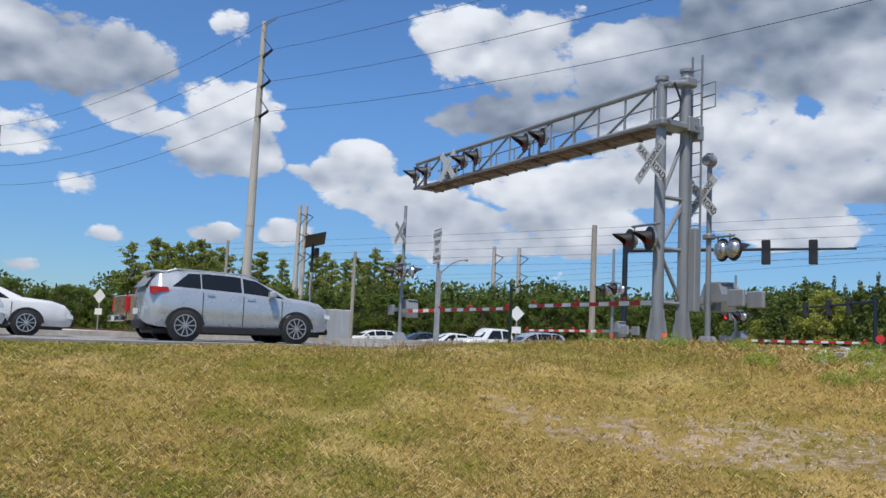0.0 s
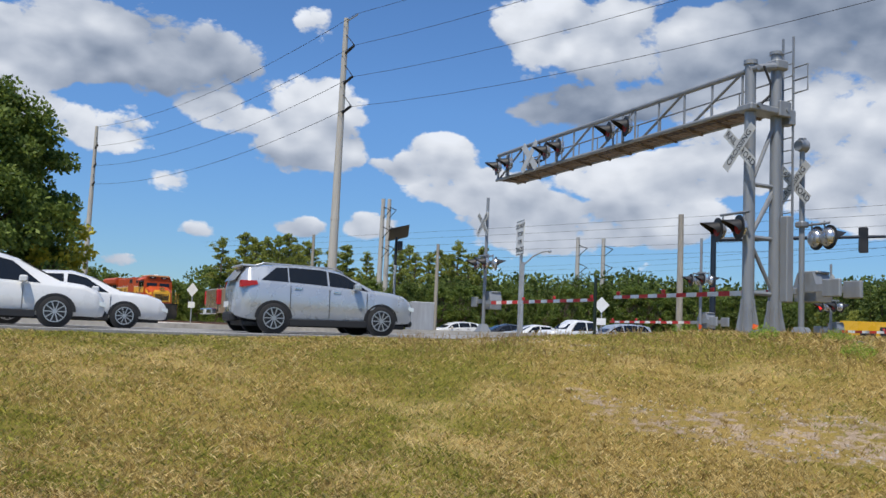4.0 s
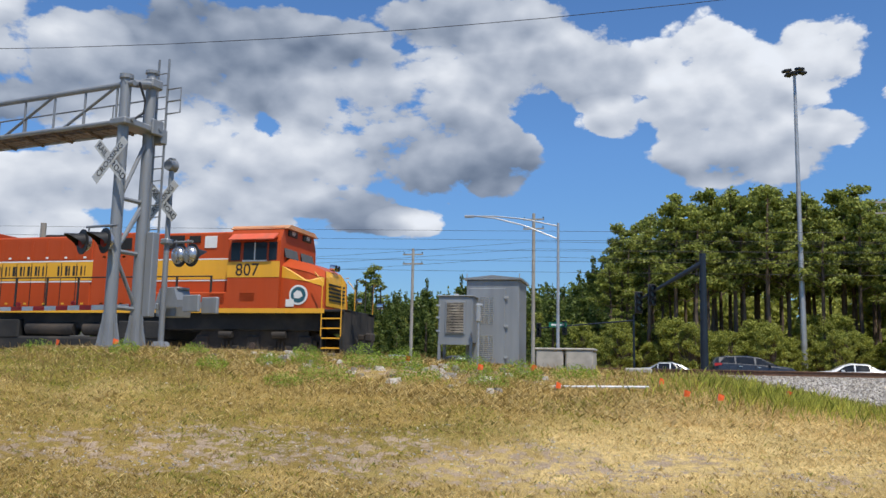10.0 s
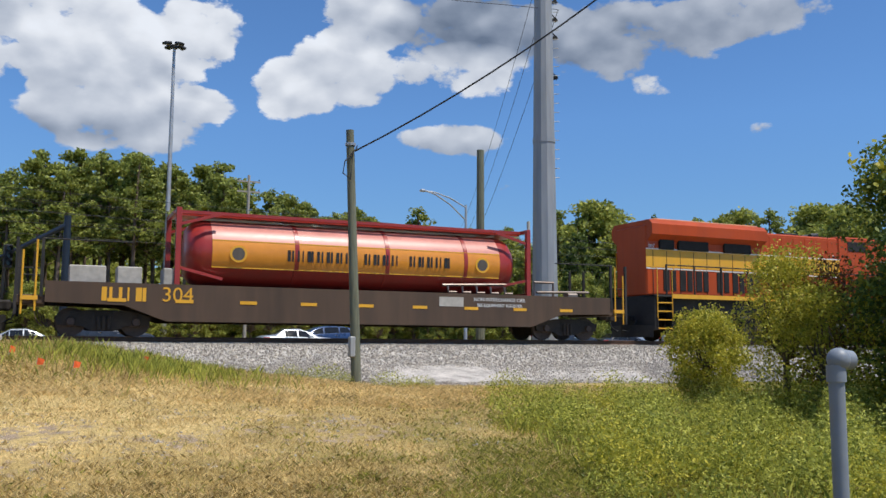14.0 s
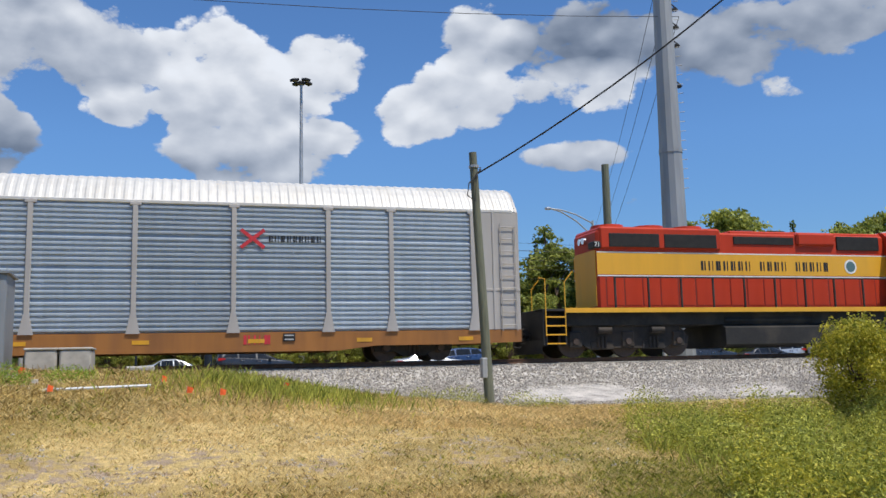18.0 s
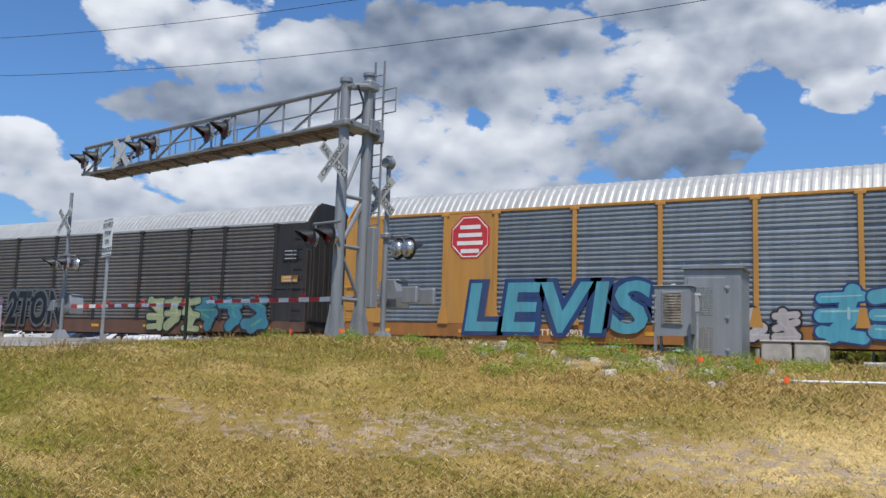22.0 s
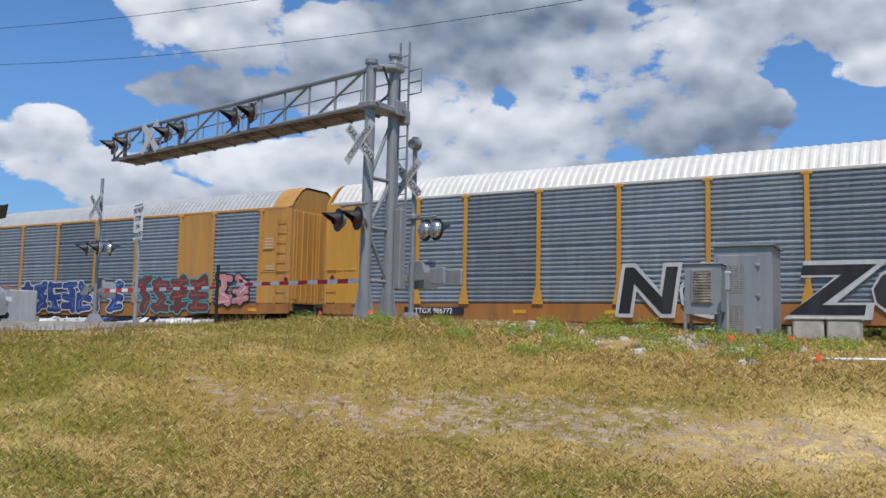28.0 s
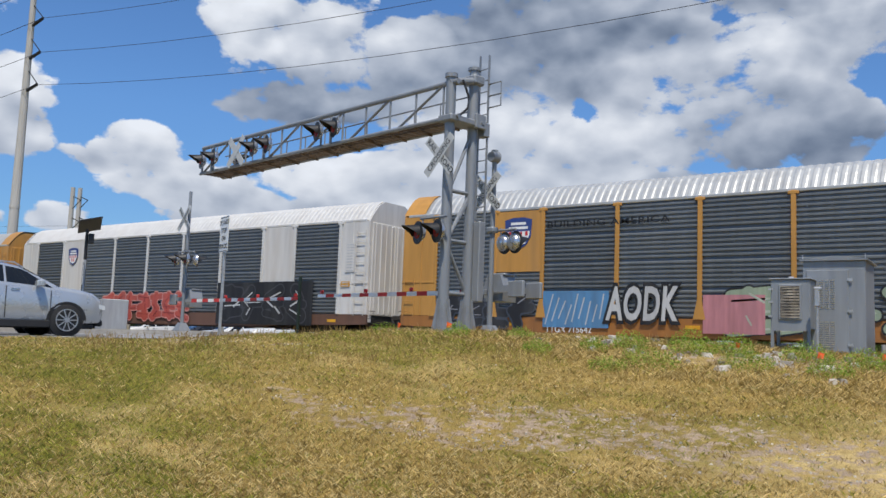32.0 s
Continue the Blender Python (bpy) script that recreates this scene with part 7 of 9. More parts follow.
def gate_mast(label, at, height, arm, way, lamps=True, crossing_sign=True, bell=True, lamp_z=2.42):
    """A signal mast with gate machine, counterweights, lamps both ways and its lowered arm."""
    g = thing("gate_mast", label, "railway signal", at, group="crossing gates")
    part("mast", Mesh().tube((0, 0, 0), (0, 0, height), 0.07, 0.06, seg=14), SILVER, g, smooth=True)
    part("base", Mesh().loft([[(r * math.cos(math.pi / 4 + math.pi * k / 2), r * math.sin(math.pi / 4 + math.pi * k / 2), z) for k in range(4)] for r, z in ((0.36, -0.2), (0.36, 0.05), (0.16, 0.35))]), SILVER, g)
    if bell:
        part("bell", Mesh().tube((0.08, 0, height - 0.16), (-0.14, 0, height - 0.16), 0.16, 0.13, seg=18).tube((0, 0, height - 0.1), (0, 0, height + 0.02), 0.09, seg=12), SILVER, g, "round grey bell", smooth=True)
    mach = part("gate_machine", Mesh().extrude_x([(-0.3, 0.95), (0.3, 0.95), (0.34, 1.3), (0.22, 1.62), (-0.22, 1.62), (-0.34, 1.3)], 0.1, 0.62), SILVER_BOX, g, "grey gate machine box")
    part("cover", Mesh().box(0.18, 0.6, -0.28, 0.28, 1.6, 1.66, 0.02), SILVER_BOX, mach)
    for x in (0.02, 0.68):
        cw = part("counterweight", Mesh().beam((x, -way * 0.1, 1.25), (x, -way * 0.75, 1.25), 0.04, 0.16), SILVER_BOX, g, "grey counterweight arm")
        part("weight", Mesh().box(x - 0.05, x + 0.05, min(-way * 0.6, -way * 1.08), max(-way * 0.6, -way * 1.08), 1.04, 1.44, 0.02), SILVER_BOX, cw)
    gate_arm(g, way * 0.15, arm, way, 1.18)
    if lamps == "back":
        bar = part("lamp_bar", Mesh().tube((0.1, 0.1, 2.72), (0.1, -0.7, 2.72), 0.03, seg=8).box(-0.12, 0.12, -0.12, 0.12, 2.66, 2.8, 0.03), SILVER, g)
        for y in (-0.2, -0.56):
            flasher(bar, 0.24, y, 2.42, 1, yaw=-12.0)
    elif lamps:
        for w, y0 in ((-1, 0.0), (1, 0.0)):
            bar = part("lamp_bar", Mesh().tube((w * 0.1, -0.42, lamp_z + 0.3), (w * 0.1, 0.42, lamp_z + 0.3), 0.03, seg=8).box(-0.12, 0.12, -0.12, 0.12, lamp_z + 0.24, lamp_z + 0.38, 0.03), SILVER, g)
            for y in (-0.4, 0.4):
                flasher(bar, w * 0.24, y, lamp_z, w, RED_LIT if (w < 0 and y > 0 and height < 5) else LENS_RED)
    if crossing_sign:
        crossbuck(g, -0.12, 0.14, height - 1.05, -1)
    return g


gate_mast("silver gate mast with bell and lowered striped arm beside the tower", at_road(1.7, 0.08, 1.75), 4.75, 6.6, 1, lamps="back")
gate_mast("silver gate mast in the median with lowered striped arm", at_road(1.9, 16.2, 1.70), 5.4, 7.2, -1, bell=False, lamp_z=2.75)
gate_mast("silver gate mast beyond the tracks with lowered arm", pose(-26.1, 32.3, 1.45, 0, 0, 80.2), 5.0, 6.4, 1, bell=False, crossing_sign=False, lamp_z=3.1)
gate_mast("silver gate mast beyond the tracks in the median", at_road(22.5, 17.5, 1.45), 4.6, 7.0, -1, bell=False)


# ---- cabinets by the track ----
def louvre_grid(parent, x0, x1, y, z0, z1, cols, mats, label):
    sh = Mesh()
    w = (x1 - x0) / cols
    for c in range(cols):
        n = int((z1 - z0) / 0.045)
        for k in range(n):
            z = z0 + k * (z1 - z0) / n
            sh.add([(x0 + c * w + 0.012, y - 0.002, z), (x0 + (c + 1) * w - 0.012, y - 0.002, z), (x0 + (c + 1) * w - 0.012, y - 0.018, z + 0.022), (x0 + c * w + 0.012, y - 0.018, z + 0.022)], [(0, 1, 2, 3)])
    part("louvre", sh, mats, parent, label)


def instrument_cabinet():
    c = thing("instrument_cabinet", "tall grey aluminium signal cabinet with louvred door", "cabinet", pose(-4.29, 19.7, 1.58, 0, 0, 3))
    body = part("body", Mesh().box(-0.6, 0.62, -0.02, 1.3, 0.08, 2.05, 0.015).box(-0.66, 0.68, -0.08, 1.36, 2.05, 2.09, 0.01), SILVER_BOX, c)
    part("roof", Mesh().extrude_y([(-0.66, 2.09), (0.68, 2.09), (0.01, 2.16)], -0.08, 1.36), SILVER_BOX, c)
    door = part("door", Mesh().box(-0.52, 0.3, -0.05, -0.022, 0.14, 1.86, 0.008), SILVER_BOX, c, "hinged cabinet door")
    louvre_grid(door, -0.28, 0.05, -0.052, 1.05, 1.68, 3, WHITE, "pale louvred vent")
    louvre_grid(door, -0.28, 0.05, -0.052, 0.25, 0.8, 3, WHITE, "pale louvred vent")
    for z in (0.3, 1.0, 1.65):
        part("hinge", Mesh().box(0.28, 0.38, -0.07, -0.05, z - 0.02, z + 0.03), GALV, door)
    part("plinth", Mesh().box(-0.6, 0.62, 0.0, 1.3, -0.12, 0.08), CONCRETE, c)
    part("eye_bolt", Mesh().tube((-0.6, 0, 2.09), (-0.6, 0, 2.2), 0.012, seg=6).tube((0.62, 0, 2.09), (0.62, 0, 2.2), 0.012, seg=6), GALV, c)
    b = thing("battery_cabinet", "grey aluminium cabinet on legs with mesh vent", "cabinet", pose(-5.08, 19.05, 1.58, 0, 0, 3))
    part("body", Mesh().box(-0.3, 0.48, 0.0, 0.6, 0.6, 1.62, 0.015).box(-0.33, 0.51, -0.03, 0.63, 1.62, 1.65, 0.01), SILVER_BOX, b)
    fr = part("vent_frame", Mesh().box(-0.14, 0.32, -0.03, 0.0, 0.78, 1.52, 0.01), SILVER_BOX, b, "square vent frame")
    part("vent_screen", Mesh().box(-0.1, 0.28, -0.036, -0.028, 0.82, 1.48), mat("tan mesh screen", (0.42, 0.36, 0.28), 0.7, 0.2, 0.4, 60, 0.6), fr, "tan mesh screen")
    for k in range(22):
        q = 0.82 + 0.66 * k / 22
        part("mesh_wire", Mesh().beam((-0.1, -0.038, q), (0.28, -0.038, q + (0.02 if k % 2 else -0.02)), 0.004, 0.01), GRILLE, fr)
    for x in (-0.27, 0.45):
        for y in (0.03, 0.57):
            part("leg", Mesh().box(x - 0.03, x + 0.03, y - 0.03, y + 0.03, -0.15, 0.6), SILVER_BOX, b)
    part("skirt", Mesh().box(-0.3, 0.48, -0.004, 0.02, 0.55, 0.62), SILVER_BOX, b)
    for z in (0.85, 1.15, 1.42):
        part("latch", Mesh().box(-0.34, -0.26, -0.03, 0.0, z - 0.02, z + 0.02), GALV, b)
    part("eye_bolt", Mesh().tube((0.05, 0.1, 1.66), (0.14, 0.1, 1.66), 0.03, seg=8), GALV, b)
    p = thing("conduit_riser", "grey conduit riser with junction fitting", "pipe", pose(-4.4, 18.8, 1.52))
    part("pipe", Mesh().tube((0, 0, 0), (0, 0, 1.15), 0.03, seg=10), GALV, p)
    part("fitting", Mesh().box(-0.05, 0.05, -0.05, 0.05, 1.1, 1.45, 0.02).box(-0.06, 0.09, -0.05, 0.05, 1.43, 1.5, 0.02), GALV, p)
    for k, x in enumerate((-3.0, -2.33)):
        v = thing("concrete_vault", "pale stained concrete equipment vault", "vault", pose(x, 20.2, 1.56), group="concrete vaults")
        part("body", Mesh().box(-0.32, 0.3, -0.3, 0.5, 0.0, 0.5, 0.03), CONCRETE, v)
        part("lid", Mesh().box(-0.34, 0.32, -0.32, 0.52, 0.5, 0.55, 0.015), CONCRETE, v)
    v = thing("meter_pit", "small low concrete pit lid", "vault", pose(-1.1, 20.9, 1.42))
    part("body", Mesh().box(-0.3, 0.3, -0.2, 0.3, 0.0, 0.28, 0.03), CONCRETE, v)


instrument_cabinet()
for x, y in ((-4.05, 17.2), (-3.1, 17.9), (-2.35, 16.2), (-0.55, 17.2), (0.45, 15.9), (-0.1, 16.2), (-12.9, 15.9), (-11.6, 16.0), (1.7, 17.4), (-5.6, 17.4)):
    f = thing("marker_flag", "small orange marker flag on a wire", "flag", pose(x, y, float(ground_z(x, y)), 0, 8, 40 * math.sin(7 * x)), group="marker flags")
    part("wire", Mesh().tube((0, 0, -0.03), (0, 0, 0.24), 0.003, seg=5), GALV, f)
    part("cloth", Mesh().add([(0, 0, 0.12), (0.1, 0.01, 0.13), (0.11, 0.03, 0.22), (0, 0, 0.24), (0, 0.003, 0.12), (0.1, 0.013, 0.13), (0.11, 0.033, 0.22), (0, 0.003, 0.24)], [(0, 1, 2, 3), (7, 6, 5, 4)]), ORANGE_FLAG, f)
pvc = thing("plastic_pipe", "white plastic pipe lying in the grass", "pipe", pose(-1.6, 16.9, float(ground_z(-1.6, 16.9)) + 0.05, 0, 0, 4))
part("pipe", Mesh().tube((-0.9, 0, 0), (0.9, 0, 0.03), 0.025, seg=8), WHITE, pvc)


# ---- signs and posts by the road ----
def post_sign():
    x, y = -17.3, 14.39
    s = thing("track_sign", "white metal warning sign on a steel post", "road sign", pose(x, y, 1.24, 0, 0, -21))
    part("post", Mesh().box(-0.04, 0.04, -0.03, 0.03, -0.2, 3.3, 0.008), GALV, s)
    b = part("board", Mesh().box(-0.31, 0.31, -0.045, -0.035, 2.42, 3.32), WHITE, s, "white sign board")
    for k, w in enumerate(("DO NOT", "STOP", "ON", "TRACKS")):
        lettering("letters", w, 0.17, BLACK, b, pose(0, -0.05, 3.16 - 0.2 * k, 90, 0, 0), 0.002)
    part("border", Mesh().box(-0.29, 0.29, -0.048, -0.046, 2.44, 2.455).box(-0.29, 0.29, -0.048, -0.046, 3.285, 3.3), BLACK, b)
    st = thing("wooden_stake", "short weathered wooden stake beside the sign", "stake", pose(-17.1, 13.9, 1.18, 0, 6, 0))
    part("stake", Mesh().box(-0.04, 0.04, -0.04, 0.04, -0.1, 0.28, 0.01), WOOD_PALE, st)
    p = thing("marker_post", "thin dark green steel marker post", "post", pose(-13.75, 13.55, 1.28))
    part("post", Mesh().box(-0.025, 0.025, -0.03, 0.03, -0.2, 1.65, 0.006), mat("dark green steel", (0.02, 0.035, 0.025), 0.6, 0.2, 0.2, 10, 0.1), p)


post_sign()


def solar_beacon():
    s = thing("solar_beacon", "solar panel over a warning sign on a dark pole", "road sign", pose(-28.3, 17.4, 1.45, 0, 0, -30))
    part("pole", Mesh().tube((0, 0, 0), (0, 0, 3.7), 0.055, seg=10), BLACK, s)
    part("solar_panel", Mesh().add([(-0.55, -0.3, 3.62), (0.45, -0.3, 3.95), (0.45, 0.45, 4.15), (-0.55, 0.45, 3.82), (-0.55, -0.3, 3.58), (0.45, -0.3, 3.91), (0.45, 0.45, 4.11), (-0.55, 0.45, 3.78)],
                                 [(0, 1, 2, 3), (7, 6, 5, 4), (0, 4, 5, 1), (1, 5, 6, 2), (2, 6, 7, 3), (3, 7, 4, 0)]), BLACK, s, "dark tilted solar panel")
    part("battery_box", Mesh().box(-0.14, 0.14, 0.06, 0.24, 3.2, 3.55, 0.02), BLACK, s)
    b = part("board", Mesh().box(0.12, 0.62, -0.05, -0.04, 1.75, 2.6), WHITE, s, "white sign board with dark writing")
    for k, w in enumerate(("DO NOT", "STOP", "ON", "TRACKS")):
        lettering("letters", w, 0.14, BLACK, b, pose(0.37, -0.055, 2.45 - 0.18 * k, 90, 0, 0), 0.002)
    part("sign_post", Mesh().box(0.34, 0.4, -0.03, 0.03, 0, 2.6), GALV, s)


solar_beacon()


# ---- poles, lamps and wires ----
def tapered(name, x, y, z, h, r0, r1, mats, label, lean=(0.0, 0.0), seg=12, category="pole", group=""):
    p = thing(name, label, category, pose(x, y, z), group=group)
    part("shaft", Mesh().tube((0, 0, -0.6), (lean[0], lean[1], h), r0, r1, seg=seg), mats, p, smooth=seg > 12)
    return p


STEEL_POLE = mat("weathering grey steel pole", (0.36, 0.375, 0.385), 0.55, 0.35, 0.1, 4, 0.08, 0.35, (0.24, 0.24, 0.24), streak=True)
CONC_POLE = mat("pale concrete pole", (0.47, 0.45, 0.41), 0.85, 0.0, 0.1, 5, 0.2, 0.3, (0.36, 0.33, 0.29), streak=True)


def line_pole(x, y, r0, r1, h, mats, label, arms, way, reach=1.9):
    """A tall transmission pole with braced line post insulators on one side."""
    p = tapered("transmission_pole", x, y, 1.3, h, r0, r1, mats, label, seg=12)
    for z in arms:
        tip = Vector((way * reach, -0.08 * reach, z + 0.13 * reach))
        root = Vector((0, 0, z))
        ins = part("insulator", Mesh().tube(root, tip, 0.07, 0.05, seg=10), BLACK, p, "dark line post insulator")
        for k in range(6):
            q = 0.18 + 0.14 * k
            part("shed", Mesh().tube(root.lerp(tip, q), root.lerp(tip, q + 0.026), 0.12, seg=10), BLACK, ins)
        part("stay", Mesh().tube((0, 0, z + 0.9 * reach), tip, 0.035, seg=6), BLACK, p)
    part("collar", Mesh().tube((0, 0, h * 0.35), (0, 0, h * 0.35 + 0.25), r0 * 0.83 + 0.015, seg=12), mats, p)
    return p


ARMS = (22.4, 19.9, 17.5)
lp = line_pole(-62, 32.3, 0.42, 0.2, 25.4, CONC_POLE, "tall pale concrete transmission pole with dark insulators", ARMS, 1)
far_pole = line_pole(-120, 26.8, 0.42, 0.2, 25.4, CONC_POLE, "tall pale concrete transmission pole beyond the oak", ARMS, 1)
part("top_arm", Mesh().tube((0, 0, 25.1), (1.9, 0, 25.2), 0.05, seg=8), STEEL_POLE, lp)
bp = line_pole(23.6, 39.5, 0.72, 0.34, 31.0, STEEL_POLE, "massive faceted grey steel transmission pole", (22.6, 20.2, 18.6, 17.6, 16.6, 14.4), 1, 0.85)
for k in range(22):
    part("step_bolt", Mesh().tube((0.45, -0.3, 9 + 0.5 * k), (0.68, -0.45, 9 + 0.5 * k), 0.02, seg=5), GALV, bp)
lean_pole = tapered("utility_pole", 7.09, 20.83, 0.49, 6.45, 0.13, 0.10, WOOD, "leaning green brown wooden utility pole", (-0.27, 0.1), 14)
part("meter_box", Mesh().box(-0.24, -0.1, -0.12, 0.06, 0.75, 1.25, 0.02), GALV_DULL, lean_pole, "small grey box")
part("clamp", Mesh().tube((-0.25, 0.1, 6.05), (-0.25, 0.1, 6.12), 0.13, seg=12), GALV, lean_pole)
part("cable_coil", Mesh().path([(-0.1, 0, 6.0), (-0.45, -0.1, 5.6), (-0.5, -0.1, 5.3), (-0.3, -0.1, 5.15), (-0.25, -0.1, 5.8), (-0.1, 0, 6.05)], 0.018, 5), WIRE, lean_pole)
tapered("utility_pole", 20.2, 40.2, 1.3, 10.3, 0.24, 0.19, WOOD, "plain brown wooden pole behind the tracks", seg=12)
for x, y, h, r, mats, label in ((-55.6, 27.4, 6.8, 0.13, WOOD_PALE, "pale wooden utility pole"), (-28.4, 33.6, 6.6, 0.17, WOOD_PALE, "pale wooden utility pole beside the road"),
                                (-47.9, 32.7, 6.2, 0.14, WOOD_PALE, "pale wooden utility pole"), (-22.4, 71.0, 10.5, 0.15, WOOD_PALE, "grey wooden utility pole"), (14.1, 68.5, 13.4, 0.14, WOOD_PALE, "thin grey utility pole"),
                                (27.5, 48.0, 8.0, 0.14, CONC_POLE, "pale concrete utility pole"), (41.0, 52.0, 8.4, 0.14, CONC_POLE, "pale concrete utility pole"), (-12.4, 73.0, 13.6, 0.17, WOOD_PALE, "weathered wooden utility pole")):
    p = tapered("utility_pole", x, y, 1.3, h, r, r * 0.75, mats, label, group="utility poles")
    for z in (h - 0.5, h - 1.3) if h > 9 else ():
        part("cross_arm", Mesh().box(-0.9, 0.9, -0.05, 0.05, z - 0.06, z + 0.06), WOOD_PALE, p)
        for q in (-0.8, 0.0, 0.8):
            part("insulator", Mesh().tube((q, 0, z + 0.06), (q, 0, z + 0.22), 0.04, seg=8), BLACK, p)
for x, y, h in ((-94.7, 56.0, 16.9), (-97.7, 58.7, 17.5), (-87.2, 82.4, 14.2), (-86.3, 86.3, 14.4)):
    p = tapered("transmission_pole", x, y, 1.3, h, 0.4, 0.25, CONC_POLE, "distant concrete transmission pole", group="distant transmission poles")
    for z in (h - 1, h - 3.5, h - 6):
        part("insulator", Mesh().tube((0, 0, z), (1.8, 0, z - 0.6), 0.06, seg=6), BLACK, p)
        part("stay", Mesh().tube((0, 0, z - 1.6), (1.8, 0, z - 0.6), 0.05, seg=6), BLACK, p)


def wire(name, p0, p1, sag, r, label="thin dark overhead wire", n=14):
    a, b = Vector(p0), Vector(p1)
    pts = [a.lerp(b, k / n) - Vector((0, 0, 4 * sag * (k / n) * (1 - k / n))) for k in range(n + 1)]
    w = thing(name, label, "wire", group="overhead wires")
    part("strand", Mesh().path(pts, r, 5), WIRE, w)


for z0, z1, sag in ((26.5, 30.5, 3.2), (23.95, 25.6, 2.6), (21.4, 22.6, 2.6), (19.0, 19.6, 2.6)):
    wire("power_line", (-60.1, 32.15, z0), (24.5, 39.4, z1), sag, 0.016)
for z0 in (26.5, 23.95, 21.4, 19.0):
    wire("power_line", (-60.1, 32.15, z0), (-118.2, 26.6, z0 - 0.2), 1.6, 0.02)
for z1, dx in ((25.6, 0), (22.6, 0), (19.6, 0)):
    wire("power_line", (24.5, 39.4, z1), (70 + dx, 150, z1 - 4), 2.5, 0.018)
wire("service_cable", (6.85, 20.9, 6.35), (16.7, 13.05, 14.95), 0.77, 0.022, "thick black service cable from the wooden pole")
for z in (9.7, 9.0, 8.2, 7.4, 6.6):
    wire("distribution_line", (-150, 62 - z, z + 6), (70, 60 + z, z + 1.2), 0.9, 0.013)
for z in (11.5, 10.9, 10.2):
    wire("distribution_line", (-12.4, 73.0, z + 1), (85, 64, z), 1.0, 0.013)
    wire("distribution_line", (-12.4, 73.0, z + 1), (-130, 88, z + 2), 1.4, 0.013)


def street_lamp(x, y, h, arm, turn, label, mats=GALV, bars=(0.0, 0.9)):
    l = thing("street_lamp", label, "street lamp", pose(x, y, 1.3, 0, 0, turn))
    part("column", Mesh().tube((0, 0, -0.5), (0, 0, h), 0.13, 0.08, seg=12), mats, l, smooth=True)
    for d in bars:
        part("arm", Mesh().path([(0, 0, h - 0.2 - d), (arm * 0.4, 0, h + 0.35 - d * 0.5), (arm * 0.75, 0, h + 0.6 - d * 0.15), (arm, 0, h + 0.65)], 0.05, 8), mats, l)
    part("lamp_head", Mesh().box(min(arm, arm * 1.12), max(arm, arm * 1.12), -0.14, 0.14, h + 0.55, h + 0.72, 0.05), mats, l, "flat lamp head")


street_lamp(-8.4, 59.4, 10.4, -5.9, 0, "silver street lamp with a long truss arm")
street_lamp(-42.2, 35.3, 5.0, 1.7, 20, "grey street lamp with a short arm", bars=(0.0,))
street_lamp(26.5, 55.0, 10.0, -3.4, 10, "grey street lamp behind the tracks")
mast = tapered("light_mast", 9.37, 79.45, 1.3, 26.6, 0.28, 0.12, GALV, "very tall galvanised floodlight mast", seg=14, category="light mast")
ring = part("head_ring", Mesh().tube((0, 0, 26.4), (0, 0, 26.7), 0.3, seg=12), BLACK, mast)
for k in range(4):
    a = 0.5 + math.pi * k / 2
    part("floodlight", Mesh().box(-0.35, 0.35, -0.3, 0.3, -0.12, 0.12, 0.05), BLACK, mast, "dark floodlight", at=pose(0.75 * math.cos(a), 0.75 * math.sin(a), 26.7, 0, 12, math.degrees(a)))

SIGNAL_DARK = mat("dark blue black steel", (0.02, 0.03, 0.045), 0.45, 0.3, 0.15, 8, 0.05)
def traffic_mast(x, y, h, end, heads, label, r=0.16):
    """A dark mast with a long arm that carries signal heads."""
    m = thing("traffic_signal", label, "traffic signal", pose(x, y, 1.3))
    ex, ey, ez = end[0] - x, end[1] - y, end[2] - 1.3
    part("mast", Mesh().tube((0, 0, -0.5), (0, 0, h), r, r * 0.8, seg=14), SIGNAL_DARK, m, smooth=True)
    part("arm", Mesh().tube((0, 0, h - 0.5), (ex, ey, ez), r * 0.75, 0.05, seg=10), SIGNAL_DARK, m, smooth=True)
    for q, turn in heads:
        c = pose(ex * q, ey * q, h - 0.5 + (ez - h + 0.5) * q, 0, 0, turn)
        hd = part("signal_head", Mesh().box(-0.2, 0.2, -0.12, 0.12, -0.75, 0.45, 0.03), BLACK, m, "black three lamp signal head", at=c)
        for k in range(3):
            part("hood", Mesh().tube((0, -0.12, 0.25 - 0.38 * k), (0, -0.36, 0.23 - 0.38 * k), 0.15, seg=12, caps=False), BLACK, hd)
            part("lens", Mesh().tube((0, -0.121, 0.25 - 0.38 * k), (0, -0.13, 0.25 - 0.38 * k), 0.13, seg=12), GLASS, hd)
    return m


traffic_mast(-27.8, 35.3, 6.0, (-19.3, 42.0, 7.15), ((0.62, 200), (0.82, 200)), "dark traffic signal mast with a long arm beyond the tracks")
traffic_mast(-28.2, 64.2, 5.4, (-35.5, 66.5, 5.9), ((0.3, -150), (0.55, -150), (0.85, -150)), "distant dark traffic signal mast")
traffic_mast(0.86, 50.0, 6.9, (-2.8, 50.5, 5.6), ((0.75, 20), (0.95, 20)), "dark traffic signal mast with a short arm behind the tracks", 0.22)
traffic_mast(-4.3, 75.0, 5.2, (-12.5, 75.0, 5.3), ((0.7, 0), (0.97, 0)), "distant traffic signal arm with a street name board", 0.1)
st = thing("street_name_sign", "small green street name board", "road sign", pose(-10.6, 74.8, 5.6))
part("board", Mesh().box(-0.75, 0.75, -0.02, 0.02, -0.2, 0.2), mat("sign green", (0.01, 0.18, 0.10), 0.5), st)
